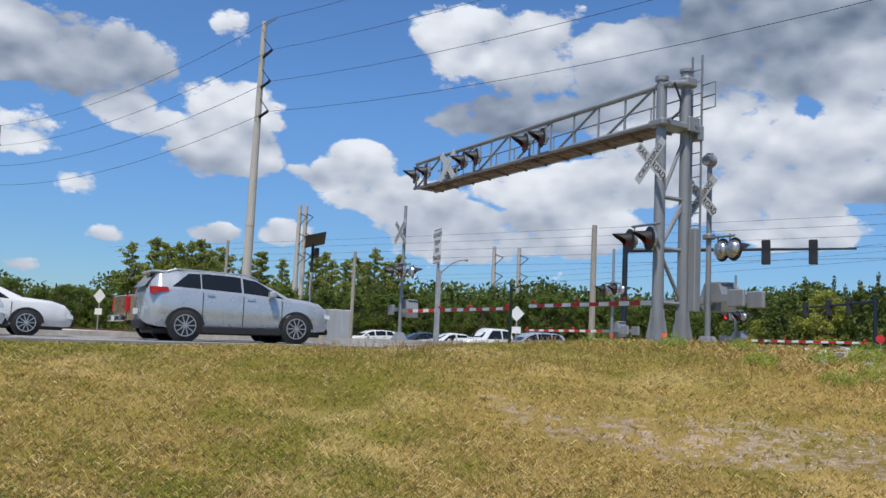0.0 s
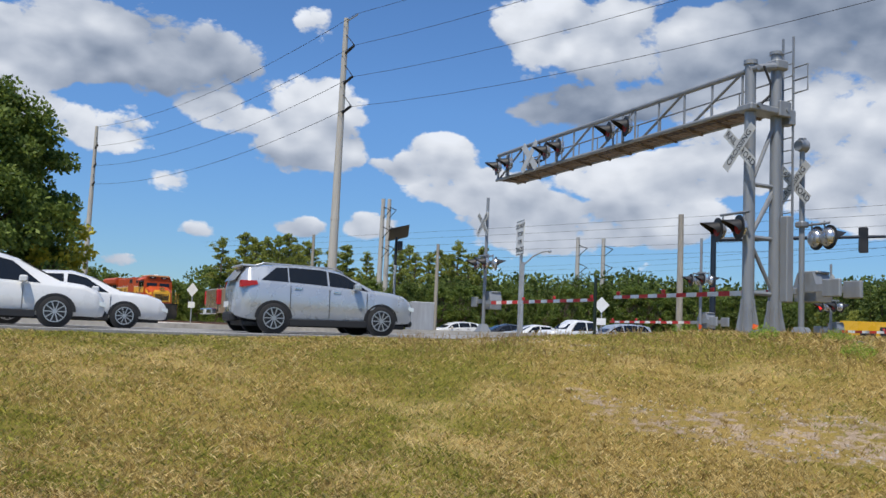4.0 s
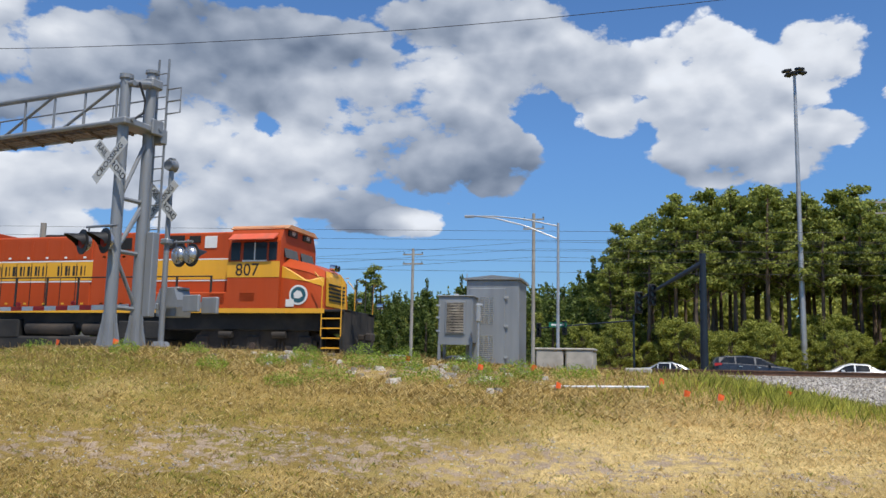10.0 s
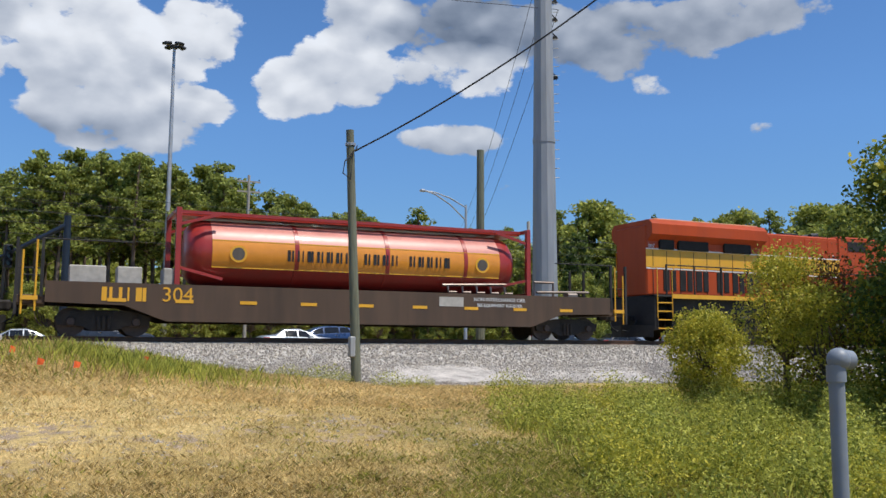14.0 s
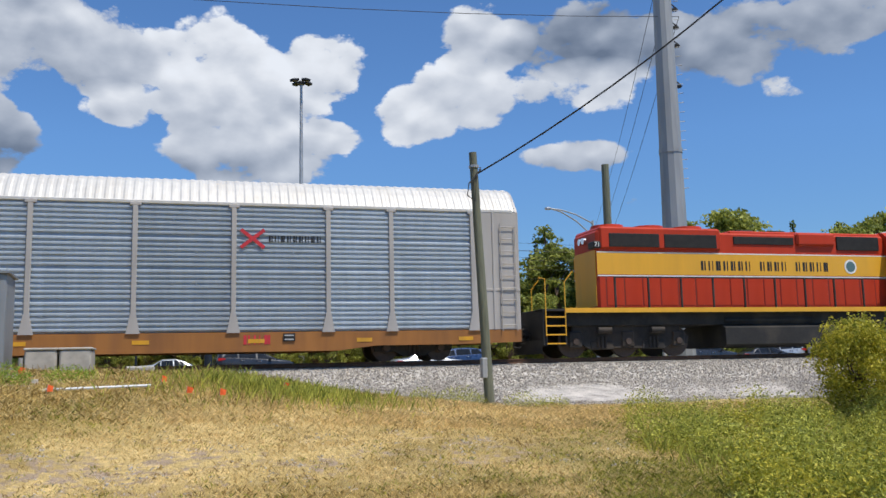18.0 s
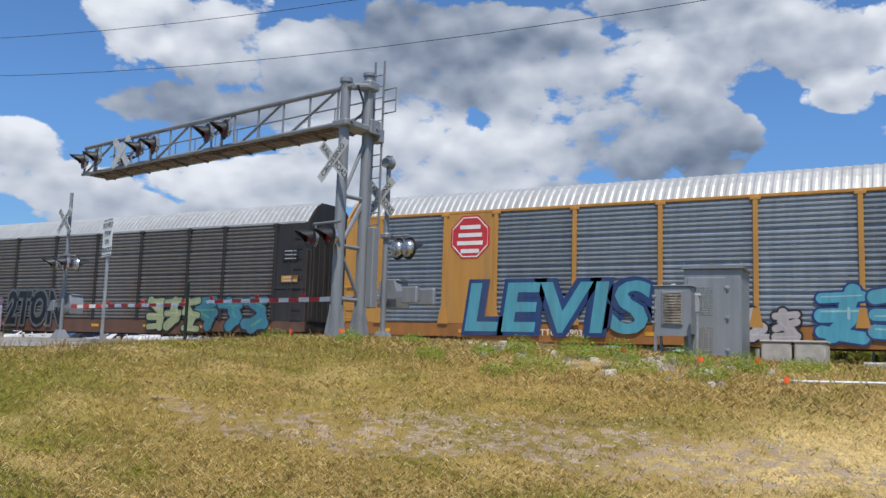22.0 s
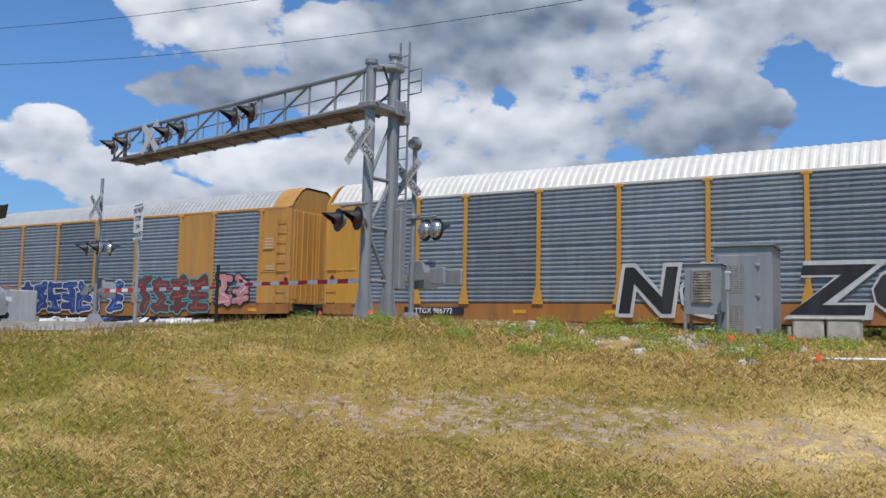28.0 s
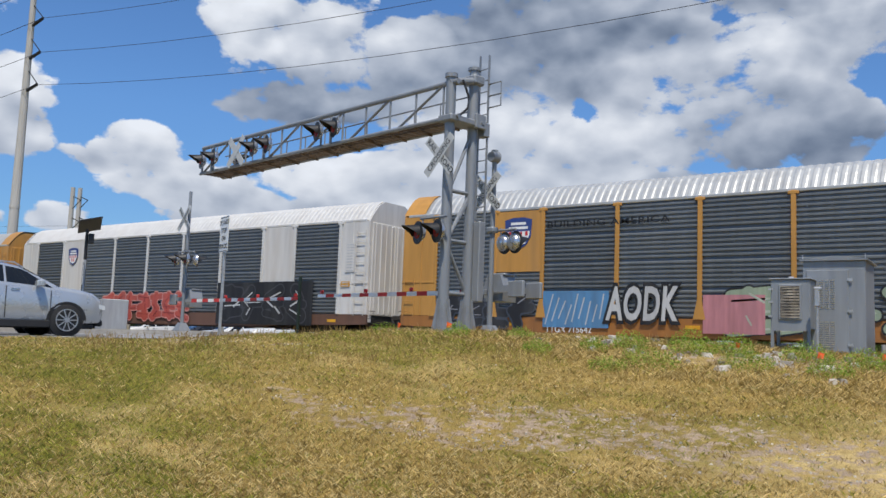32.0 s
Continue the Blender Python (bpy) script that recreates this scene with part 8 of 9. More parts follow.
part("text_bar", Mesh().box(-0.55, 0.55, -0.026, -0.021, -0.07, 0.07), WHITE, st)
for x, y, shape in ((-26.9, 62.0, "octagon"), (-33.5, 33.5, "diamond"), (-51.0, 17.5, "diamond")):
    s = thing("road_sign", "red octagon stop sign on a post" if shape == "octagon" else "pale diamond sign on a post", "road sign", pose(x, y, 1.3, 0, 0, 30))
    part("post", Mesh().box(-0.03, 0.03, -0.02, 0.02, -0.5, 2.4), GALV, s)
    n, r, off = (8, 0.3, math.pi / 8) if shape == "octagon" else (4, 0.42, 0.0)
    part("board", Mesh().extrude_y([(r * math.cos(off + 2 * math.pi * k / n), 2.2 + r * math.sin(off + 2 * math.pi * k / n)) for k in range(n)], -0.035, -0.022), RED if n == 8 else WHITE, s)
    part("plate", Mesh().box(-0.25, 0.25, -0.03, -0.022, 1.15, 1.5), WHITE, s)
ub = thing("utility_cabinet", "large grey steel utility cabinet", "cabinet", pose(-38.9, 25.6, 1.45, 0, 0, -25))
part("body", Mesh().box(-0.95, 0.95, -0.6, 0.6, 0, 1.75, 0.03), GALV_DULL, ub)
for x in (-0.45, 0.45):
    part("door", Mesh().box(x - 0.42, x + 0.42, -0.63, -0.605, 0.1, 1.65, 0.01), GALV_DULL, ub)
# vent pipe close by
vp = thing("vent_pipe", "grey plastic vent pipe with a bent cap", "pipe", pose(5.22, 4.68, 0.0))
GREY_PVC = mat("grey plastic pipe", (0.22, 0.25, 0.29), 0.5, 0.0, 0.08, 6, 0.05, 0.2, (0.16, 0.17, 0.18))
part("pipe", Mesh().tube((0, 0, -0.2), (0, 0, 1.36), 0.055, seg=20), GREY_PVC, vp, smooth=True)
part("cap_elbow", Mesh().tube((0, 0, 1.3), (0, 0, 1.42), 0.068, seg=20).ball((0.02, -0.01, 1.46), 0.085, 18, 10).tube((0.03, -0.01, 1.46), (0.125, -0.02, 1.455), 0.075, 0.07, seg=20), GREY_PVC, vp, "rounded elbow cap", smooth=True)


# ---- vehicles ----
def car_paint(name, c, metal=0.0):
    return mat(name, c, 0.28, metal, 0.03, 3, 0.0, coat=0.6)


CAR_SILVER = car_paint("silver blue metallic paint", (0.46, 0.49, 0.52), 0.4)
CAR_WHITE = car_paint("white car paint", (0.68, 0.68, 0.67))
CAR_TAN = car_paint("tan metallic paint", (0.42, 0.31, 0.20), 0.35)
CAR_DARK = car_paint("dark car paint", (0.03, 0.032, 0.036), 0.2)
CAR_BLUE = car_paint("dark blue car paint", (0.03, 0.06, 0.14), 0.3)
CAR_RED = car_paint("red car paint", (0.45, 0.03, 0.03))
CAR_YELLOW = car_paint("yellow van paint", (0.75, 0.42, 0.02))
TRIM = mat("black plastic trim", (0.018, 0.018, 0.019), 0.6, 0.0, 0.1, 20, 0.1)
ALLOY = mat("alloy rim", (0.55, 0.56, 0.58), 0.3, 0.8, 0.05, 6, 0.0)
TAIL_RED = mat("red tail lamp", (0.5, 0.02, 0.02), 0.2, 0.0, 0.05, 6, 0.0, spec=0.8)
HEADLAMP = mat("clear headlamp", (0.75, 0.78, 0.8), 0.12, 0.3, 0.05, 6, 0.0)


def wheel(parent, x, y, r, s, spokes=10):
    """A tyre, an alloy rim with spokes and a hub; its outer face towards s along y."""
    w = part("wheel", Mesh().tube((x, y - s * 0.20, r), (x, y, r), r, seg=28).tube((x, y, r), (x, y + s * 0.015, r), r * 0.97, r * 0.9, seg=28), RUBBER, parent, "black tyre", smooth=True)
    rim = Mesh().tube((x, y + s * 0.006, r), (x, y + s * 0.018, r), r * 0.68, seg=28)
    part("rim_well", rim, TRIM, w, smooth=True)
    sp = Mesh().tube((x, y + s * 0.016, r), (x, y + s * 0.05, r), r * 0.14, seg=12)
    for k in range(spokes):
        a = 2 * math.pi * k / spokes
        sp.beam((x + r * 0.1 * math.cos(a), y + s * 0.03, r + r * 0.1 * math.sin(a)), (x + r * 0.66 * math.cos(a), y + s * 0.024, r + r * 0.66 * math.sin(a)), 0.02, r * 0.065)
    for k in range(24):
        a, b = 2 * math.pi * k / 24, 2 * math.pi * (k + 1) / 24
        sp.beam((x + r * 0.67 * math.cos(a), y + s * 0.022, r + r * 0.67 * math.sin(a)), (x + r * 0.67 * math.cos(b), y + s * 0.022, r + r * 0.67 * math.sin(b)), 0.03, 0.022)
    part("rim", sp, ALLOY, w, "alloy rim with thin spokes")


class Body:
    """A car's skin from stations x: sill, belt and top heights, half widths at belt and top."""

    def __init__(self, rows):
        self.r = np.array(rows, float)

    def at(self, x):
        return [float(np.interp(x, self.r[:, 0], self.r[:, k])) for k in range(1, 6)]

    def ring(self, x):
        zs, zb, zt, wb, wt = self.at(x)
        mid = zs + (zb - zs) * 0.5
        half = [(wb * 0.9, zs), (wb * 0.985, zs + 0.1), (wb * 1.0, mid), (wb * 0.985, zb - 0.05), (wb * 0.96, zb), (wt + (wb * 0.96 - wt) * 0.12, zt - (zt - zb) * 0.12), (wt * 0.86, zt - 0.015 * (zt > zb)), (wt * 0.4, zt + 0.012)]
        return [(x, -a, z) for a, z in half] + [(x, a, z) for a, z in half[::-1]]

    def side(self, x, v, s, out=0.006):
        zs, zb, zt, wb, wt = self.at(x)
        w0, w1, z1 = wb * 0.96, wt + (wb * 0.96 - wt) * 0.12, zt - (zt - zb) * 0.12
        return (x, s * (w0 + (w1 - w0) * v + out), zb + (z1 - zb) * v)

    def skin(self):
        xs = sorted(set(np.round(np.concatenate([self.r[:, 0], np.linspace(self.r[0, 0], self.r[-1, 0], 40)]), 3)))
        return Mesh().loft([self.ring(float(x)) for x in xs])

    def window(self, x0, x1, s, v0=0.06, v1=0.93, slope0=0.0, slope1=0.0, n=6):
        lo = [self.side(x0 + (x1 - x0) * k / n, v0, s) for k in range(n + 1)]
        hi = [self.side(x0 + slope0 + (x1 - slope1 - x0 - slope0) * k / n, v1, s) for k in range(n + 1)]
        return Mesh().add(lo + hi, [(k, k + 1, n + 2 + k, n + 1 + k) if s < 0 else (k, n + 1 + k, n + 2 + k, k + 1) for k in range(n)])

    def screen(self, xa, xb, out=0.012):
        """Glass across the car between two stations."""
        a, b = self.at(xa), self.at(xb)
        q = [(xa, -a[4] * 0.9, a[2]), (xa, a[4] * 0.9, a[2]), (xb, b[4] * 0.86, b[2]), (xb, -b[4] * 0.86, b[2])]
        n = (Vector(q[1]) - Vector(q[0])).cross(Vector(q[3]) - Vector(q[0])).normalized()
        n = n if n.z > 0 else -n
        return Mesh().add([Vector(p) + n * out for p in q], [(0, 1, 2, 3)])


def build_car(name, label, at, rows, paint_mats, wheels, wheel_r, windows, screens, group="", roof_rails=False, spokes=10, category="car"):
    c = thing(name, label, category, at, group=group)
    b = Body(rows)
    x0, x1 = rows[0][0], rows[-1][0]
    part("body", b.skin(), paint_mats, c, smooth=True)
    for s in (-1, 1):
        for w in windows:
            part("window", b.window(w[0], w[1], s, slope0=w[2], slope1=w[3]), GLASS, c, "dark tinted side window")
        for wx in wheels:
            wb = b.at(wx)[3]
            arch_sh = Mesh()
            n = 14
            v = []
            for k in range(n + 1):
                a = math.pi * k / n
                v += [(wx + (wheel_r + 0.09) * math.cos(a), s * (wb + 0.006), wheel_r + (wheel_r + 0.06) * math.sin(a)), (wx + (wheel_r + 0.03) * math.cos(a), s * (wb + 0.008), wheel_r + (wheel_r + 0.02) * math.sin(a))]
            arch_sh.add(v, [(2 * k, 2 * k + 1, 2 * k + 3, 2 * k + 2) for k in range(n)])
            arch_sh.tube((wx, s * (wb - 0.1), wheel_r), (wx, s * (wb + 0.004), wheel_r), wheel_r + 0.035, seg=26)
            part("wheel_arch", arch_sh, TRIM, c, "black wheel arch")
            wheel(c, wx, s * (wb + 0.012), wheel_r, s, spokes)
        part("rocker", Mesh().box(wheels[0] + 0.4, wheels[-1] - 0.4, s * b.at(1.8)[3] - 0.02, s * b.at(1.8)[3] + 0.012, 0.2, 0.36, 0.01), TRIM, c)
        for hx in (1.55, 2.55):
            zz = b.at(hx)[1] - 0.12
            part("door_handle", Mesh().box(hx - 0.1, hx + 0.1, s * b.at(hx)[3] * 0.985 - 0.02, s * b.at(hx)[3] * 0.985 + 0.03, zz - 0.02, zz + 0.025, 0.008), CHROME, c)
        for dx in (1.35, 2.35, 3.35):
            zs, zb, _, wb, _ = b.at(dx)
            part("door_seam", Mesh().box(dx - 0.006, dx + 0.006, s * wb - 0.01, s * wb + 0.003, zs + 0.12, zb - 0.06), TRIM, c)
        mx = windows[-1][1] - 0.35 if windows else 3.2
        part("mirror", Mesh().box(mx - 0.09, mx + 0.09, min(s * b.at(mx)[3], s * (b.at(mx)[3] + 0.2)), max(s * b.at(mx)[3], s * (b.at(mx)[3] + 0.2)), b.at(mx)[1] + 0.0, b.at(mx)[1] + 0.15, 0.03), paint_mats, c)
        wr = b.at(x0 + 0.3)
        part("tail_lamp", Mesh().extrude_y([(x0 + 0.08, wr[1] - 0.17), (x0 + 0.5, wr[1] - 0.09), (x0 + 0.46, wr[1] + 0.0), (x0 + 0.09, wr[1] + 0.0)], min(s * wr[3] * 0.78, s * (wr[3] + 0.016)), max(s * wr[3] * 0.78, s * (wr[3] + 0.016))), TAIL_RED, c, "red tail lamp")
        wf = b.at(x1 - 0.1)
        part("headlamp", Mesh().extrude_y([(x1 - 0.45, wf[1] - 0.1), (x1 + 0.01, wf[1] - 0.2), (x1 + 0.01, wf[1] - 0.1), (x1 - 0.4, wf[1] - 0.0)], min(s * wf[3] * 0.6, s * (wf[3] + 0.01)), max(s * wf[3] * 0.6, s * (wf[3] + 0.01))), HEADLAMP, c, "clear headlamp")
        if roof_rails:
            t0 = b.at(1.2)
            part("roof_rail", Mesh().path([(0.55, s * t0[4] * 0.88, b.at(0.6)[2] + 0.0), (0.75, s * t0[4] * 0.88, b.at(0.7)[2] + 0.05), (2.6, s * t0[4] * 0.88, b.at(2.6)[2] + 0.05), (2.8, s * t0[4] * 0.88, b.at(2.8)[2])], 0.018, 6), ALLOY, c)
    for xa, xb in screens:
        part("windscreen", b.screen(xa, xb), GLASS, c, "dark windscreen")
    wr, wf = b.at(x0), b.at(x1)
    part("rear_bumper", Mesh().box(x0 - 0.06, x0 + 0.12, -wr[3] * 0.95, wr[3] * 0.95, 0.28, 0.5, 0.04), TRIM, c)
    part("front_bumper", Mesh().box(x1 - 0.12, x1 + 0.05, -wf[3] * 0.95, wf[3] * 0.95, 0.24, 0.4, 0.04), TRIM, c)
    part("grille", Mesh().box(x1 - 0.02, x1 + 0.02, -0.5, 0.5, 0.46, wf[1] - 0.12, 0.02), TRIM, c)
    part("number_plate", Mesh().box(x0 - 0.075, x0 - 0.062, -0.26, 0.26, 0.62, 0.76), WHITE, c)
    part("underbody", Mesh().box(x0 + 0.2, x1 - 0.2, -0.7, 0.7, 0.17, 0.3, 0.03), TRIM, c)
    return c


SUV = ((0.05, 0.46, 0.95, 1.02, 0.50, 0.44), (0.09, 0.42, 1.12, 1.22, 0.70, 0.56), (0.18, 0.38, 1.23, 1.42, 0.84, 0.62), (0.34, 0.34, 1.27, 1.62, 0.92, 0.67), (0.8, 0.30, 1.26, 1.69, 0.955, 0.70), (1.5, 0.28, 1.23, 1.72, 0.965, 0.70), (2.2, 0.28, 1.19, 1.70, 0.965, 0.69),
       (2.7, 0.28, 1.16, 1.61, 0.965, 0.68), (3.1, 0.28, 1.13, 1.42, 0.96, 0.69), (3.55, 0.29, 1.10, 1.16, 0.955, 0.80), (4.05, 0.30, 1.04, 1.11, 0.94, 0.79), (4.4, 0.31, 0.97, 1.04, 0.89, 0.74), (4.6, 0.33, 0.84, 0.93, 0.80, 0.64), (4.7, 0.38, 0.66, 0.74, 0.68, 0.5))
SEDAN = ((0.0, 0.45, 0.85, 0.93, 0.78, 0.66), (0.2, 0.32, 0.92, 1.02, 0.87, 0.70), (0.8, 0.26, 0.94, 1.06, 0.90, 0.66), (1.45, 0.26, 0.94, 1.42, 0.91, 0.58), (2.4, 0.26, 0.92, 1.46, 0.91, 0.58), (2.95, 0.26, 0.91, 1.30, 0.91, 0.60),
         (3.6, 0.26, 0.90, 0.98, 0.90, 0.72), (4.3, 0.26, 0.86, 0.92, 0.89, 0.72), (4.62, 0.25, 0.76, 0.82, 0.85, 0.68), (4.78, 0.27, 0.60, 0.66, 0.78, 0.58), (4.82, 0.30, 0.52, 0.56, 0.74, 0.5))
VAN = ((0.0, 0.45, 1.0, 1.1, 0.82, 0.7), (0.12, 0.34, 1.04, 1.4, 0.93, 0.72), (0.4, 0.27, 1.04, 1.6, 0.97, 0.70), (1.2, 0.25, 1.02, 1.68, 0.99, 0.70), (2.6, 0.25, 0.98, 1.66, 0.99, 0.70), (3.2, 0.25, 0.96, 1.5, 0.99, 0.69),
       (4.1, 0.25, 0.93, 1.04, 0.98, 0.78), (4.6, 0.26, 0.90, 0.98, 0.95, 0.80), (4.9, 0.25, 0.78, 0.86, 0.90, 0.74), (5.04, 0.27, 0.62, 0.70, 0.82, 0.62), (5.08, 0.30, 0.52, 0.58, 0.78, 0.55))


def on_road(s, a, turn=0.0):
    """A pose on the road: own x along the road."""
    x, y = road_xy(s, a)
    slope = float(road_z(s + 2) - road_z(s - 2)) / 4
    return pose(x, y, float(road_z(s)) + 0.004, 0, 0, math.degrees(math.atan2(ROAD_U.y, ROAD_U.x)) + turn) @ pose(0, 0, 0, 0, -math.degrees(math.atan(slope)), 0)


def car_at(near_wheel_x, near_wheel_y, half, first):
    """The pose of a car whose near rear wheel touches the road there."""
    d = Vector((near_wheel_x, near_wheel_y)) - ROAD_O
    return on_road(d.dot(ROAD_U) - first, d.dot(ROAD_N) + half)


suv = build_car("suv", "silver blue sport utility car waiting at the crossing", car_at(-19.98, 8.9, 0.97, 0.95), SUV, CAR_SILVER, (0.95, 3.74), 0.375,
          ((0.62, 1.30, 0.40, 0.0), (1.33, 2.31, 0.0, 0.0), (2.36, 3.40, 0.0, 0.58)), ((3.52, 2.75),), roof_rails=True)
part("rear_window", Mesh().add([(0.035, -0.62, 1.27), (0.035, 0.62, 1.27), (0.27, 0.58, 1.58), (0.27, -0.58, 1.58)], [(0, 1, 2, 3)]), GLASS, suv, "dark rear window")
part("spoiler", Mesh().box(0.20, 0.7, -0.62, 0.62, 1.625, 1.675, 0.02), CAR_SILVER, suv)
build_car("minivan", "white minivan waiting behind the silver car", car_at(-21.6, 1.1, 0.99, 0.95), VAN, CAR_WHITE, (0.95, 4.03), 0.345, ((0.4, 1.3, 0.2, 0.02), (1.4, 2.4, 0.02, 0.02), (2.5, 3.7, 0.02, 0.6)), ((4.05, 3.25),))
build_car("sedan", "white sedan waiting in the second lane", car_at(-24.45, 3.7, 0.91, 0.95), SEDAN, CAR_WHITE, (0.95, 3.72), 0.33, ((0.85, 1.35, 0.45, 0.0), (1.4, 2.2, 0.03, 0.02), (2.26, 3.3, 0.02, 0.55)), ((3.55, 2.9), (0.85, 1.4)))


def pickup(at, mats, label, moving=False):
    p = thing("pickup_truck", label, "pickup truck", at)
    CAB = Body(((1.9, 0.4, 1.1, 1.2, 0.93, 0.8), (2.0, 0.38, 1.12, 1.7, 0.95, 0.70), (2.4, 0.36, 1.12, 1.8, 0.96, 0.70), (3.4, 0.36, 1.1, 1.8, 0.96, 0.70), (3.9, 0.36, 1.08, 1.5, 0.96, 0.70), (4.25, 0.36, 1.08, 1.16, 0.96, 0.8), (5.2, 0.38, 1.02, 1.1, 0.94, 0.8), (5.45, 0.45, 0.85, 0.95, 0.85, 0.7)))
    part("cab", CAB.skin(), mats, p, smooth=True)
    part("bed", Mesh().box(0.05, 1.95, -0.95, -0.87, 0.5, 1.18, 0.02).box(0.05, 1.95, 0.87, 0.95, 0.5, 1.18, 0.02).box(0.05, 1.95, -0.9, 0.9, 0.5, 0.68), mats, p)
    part("tailgate", Mesh().box(0.0, 0.06, -0.82, 0.82, 0.55, 1.17, 0.02), mats, p)
    for s in (-1, 1):
        part("tail_lamp", Mesh().box(-0.015, 0.12, min(s * 0.82, s * 0.965), max(s * 0.82, s * 0.965), 0.72, 1.14, 0.02), TAIL_RED, p, "tall red tail lamp")
        for w in ((2.08, 2.75, 0.1, 0.02), (2.82, 4.0, 0.02, 0.5)):
            part("window", CAB.window(w[0], w[1], s, slope0=w[2], slope1=w[3]), GLASS, p, "dark side window")
        for wx in (1.1, 4.5):
            part("wheel_arch", Mesh().tube((wx, s * 0.85, 0.4), (wx, s * 0.965, 0.4), 0.46, seg=24), TRIM, p)
            wheel(p, wx, s * 0.975, 0.39, s, 6)
    part("windscreen", CAB.screen(4.2, 3.85), GLASS, p, "dark windscreen")
    part("bumper", Mesh().box(-0.15, 0.02, -0.9, 0.9, 0.45, 0.62, 0.03), CHROME, p)
    part("number_plate", Mesh().box(-0.165, -0.152, -0.15, 0.15, 0.46, 0.6), WHITE, p)
    part("front_bumper", Mesh().box(5.4, 5.55, -0.9, 0.9, 0.42, 0.62, 0.04), CHROME, p)
    return p


d = Vector((-23.66, 8.84)) - ROAD_O
pickup(on_road(d.dot(ROAD_U), d.dot(ROAD_N) + 0.97), CAR_TAN, "tan pickup truck waiting in the second lane")

# cars on the far side of the tracks, on the highway and in the car park
far_rows = ((SUV, (0.95, 3.74), 0.37, ((0.42, 1.25, 0.28, 0.02), (1.32, 2.32, 0.02, 0.02), (2.4, 3.5, 0.02, 0.55)), ((3.72, 3.2),), "suv", "sport utility car"),
            (SEDAN, (0.95, 3.72), 0.33, ((0.85, 1.35, 0.45, 0.0), (1.4, 2.2, 0.03, 0.02), (2.26, 3.3, 0.02, 0.55)), ((3.55, 2.9), (0.85, 1.4)), "sedan", "sedan"))
made = {}
def far_car(kind, mats, shade, at, where):
    rows, wh, wr, win, scr, name, word = far_rows[kind]
    key = (kind, shade)
    if key in made:
        ob = copy_thing(made[key], at)
    else:
        ob = made[key] = build_car(name, f"{shade} {word} {where}", at, rows, mats, wh, wr, win, scr, group="cars beyond the tracks", spokes=6)
    ob["label"] = f"{shade} {word} {where}"
    return ob


COLORS = {"white": CAR_WHITE, "silver": CAR_SILVER, "dark": CAR_DARK, "blue": CAR_BLUE, "red": CAR_RED}
for k, (x, y, turn, kind, shade) in enumerate(((-44.1, 40.7, 258, 1, "white"), (-46.9, 40.6, 255, 1, "dark"), (-38.9, 43, 258, 0, "silver"), (-25.3, 56, 258, 0, "dark"), (-58, 52, 250, 0, "dark"), (-50, 58, 185, 1, "white"),
                                               (-62, 47, 262, 0, "white"), (1.2, 53.5, 8, 0, "dark"), (-3.5, 66, 3, 1, "silver"), (-13.5, 62, 178, 1, "white"), (-17.5, 66, 90, 0, "dark"), (-15, 70, 90, 1, "blue"), (-20, 66, 90, 1, "white"),
                                               (-22.5, 66, 90, 0, "silver"), (12, 54, 2, 1, "silver"), (19, 57, 184, 0, "blue"), (31, 53, 3, 0, "dark"), (36.5, 54, 2, 1, "dark"), (44, 57, 181, 0, "silver"), (-75, 55, 100, 1, "white"),
                                               (-71, 52, 100, 0, "silver"), (-80, 50, 100, 1, "blue"), (-84, 44, 95, 0, "white"), (-88, 40, 95, 1, "silver"), (-92, 46, 95, 0, "dark"), (-66, 50, 100, 1, "dark"))):
    far_car(kind, COLORS[shade], shade, pose(x, y, 1.03, 0, 0, turn), "beyond the tracks")
pickup(pose(-40.4, 41.6, 1.04, 0, 0, 262), CAR_WHITE, "white pickup truck waiting beyond the tracks")
pickup(pose(-33.5, 50.5, 1.03, 0, 0, 252), CAR_DARK, "dark pickup truck waiting beyond the tracks")


def box_van():
    v = thing("delivery_van", "yellow and black delivery van passing beyond the tracks", "van", pose(-40, 43, 1.03))
    part("body", Mesh().extrude_y([(0, 0.35), (4.9, 0.35), (5.0, 0.7), (4.75, 1.15), (4.1, 1.95), (3.6, 2.15), (0.1, 2.2), (0, 2.0)], -0.95, 0.95), CAR_YELLOW, v)
    part("graphic", Mesh().box(2.1, 4.2, -0.962, -0.952, 0.5, 1.9), CAR_DARK, v, "black painted panel")
    part("lettering", Mesh().box(1.1, 1.9, -0.962, -0.952, 1.1, 1.6), CAR_DARK, v)
    part("windscreen", Mesh().add([(4.79, -0.8, 1.2), (4.79, 0.8, 1.2), (4.17, 0.75, 1.93), (4.17, -0.75, 1.93)], [(0, 1, 2, 3)]), GLASS, v)
    for s in (-1, 1):
        for x in (0.95, 4.05):
            wheel(v, x, s * 0.96, 0.36, s, 6)
    return v


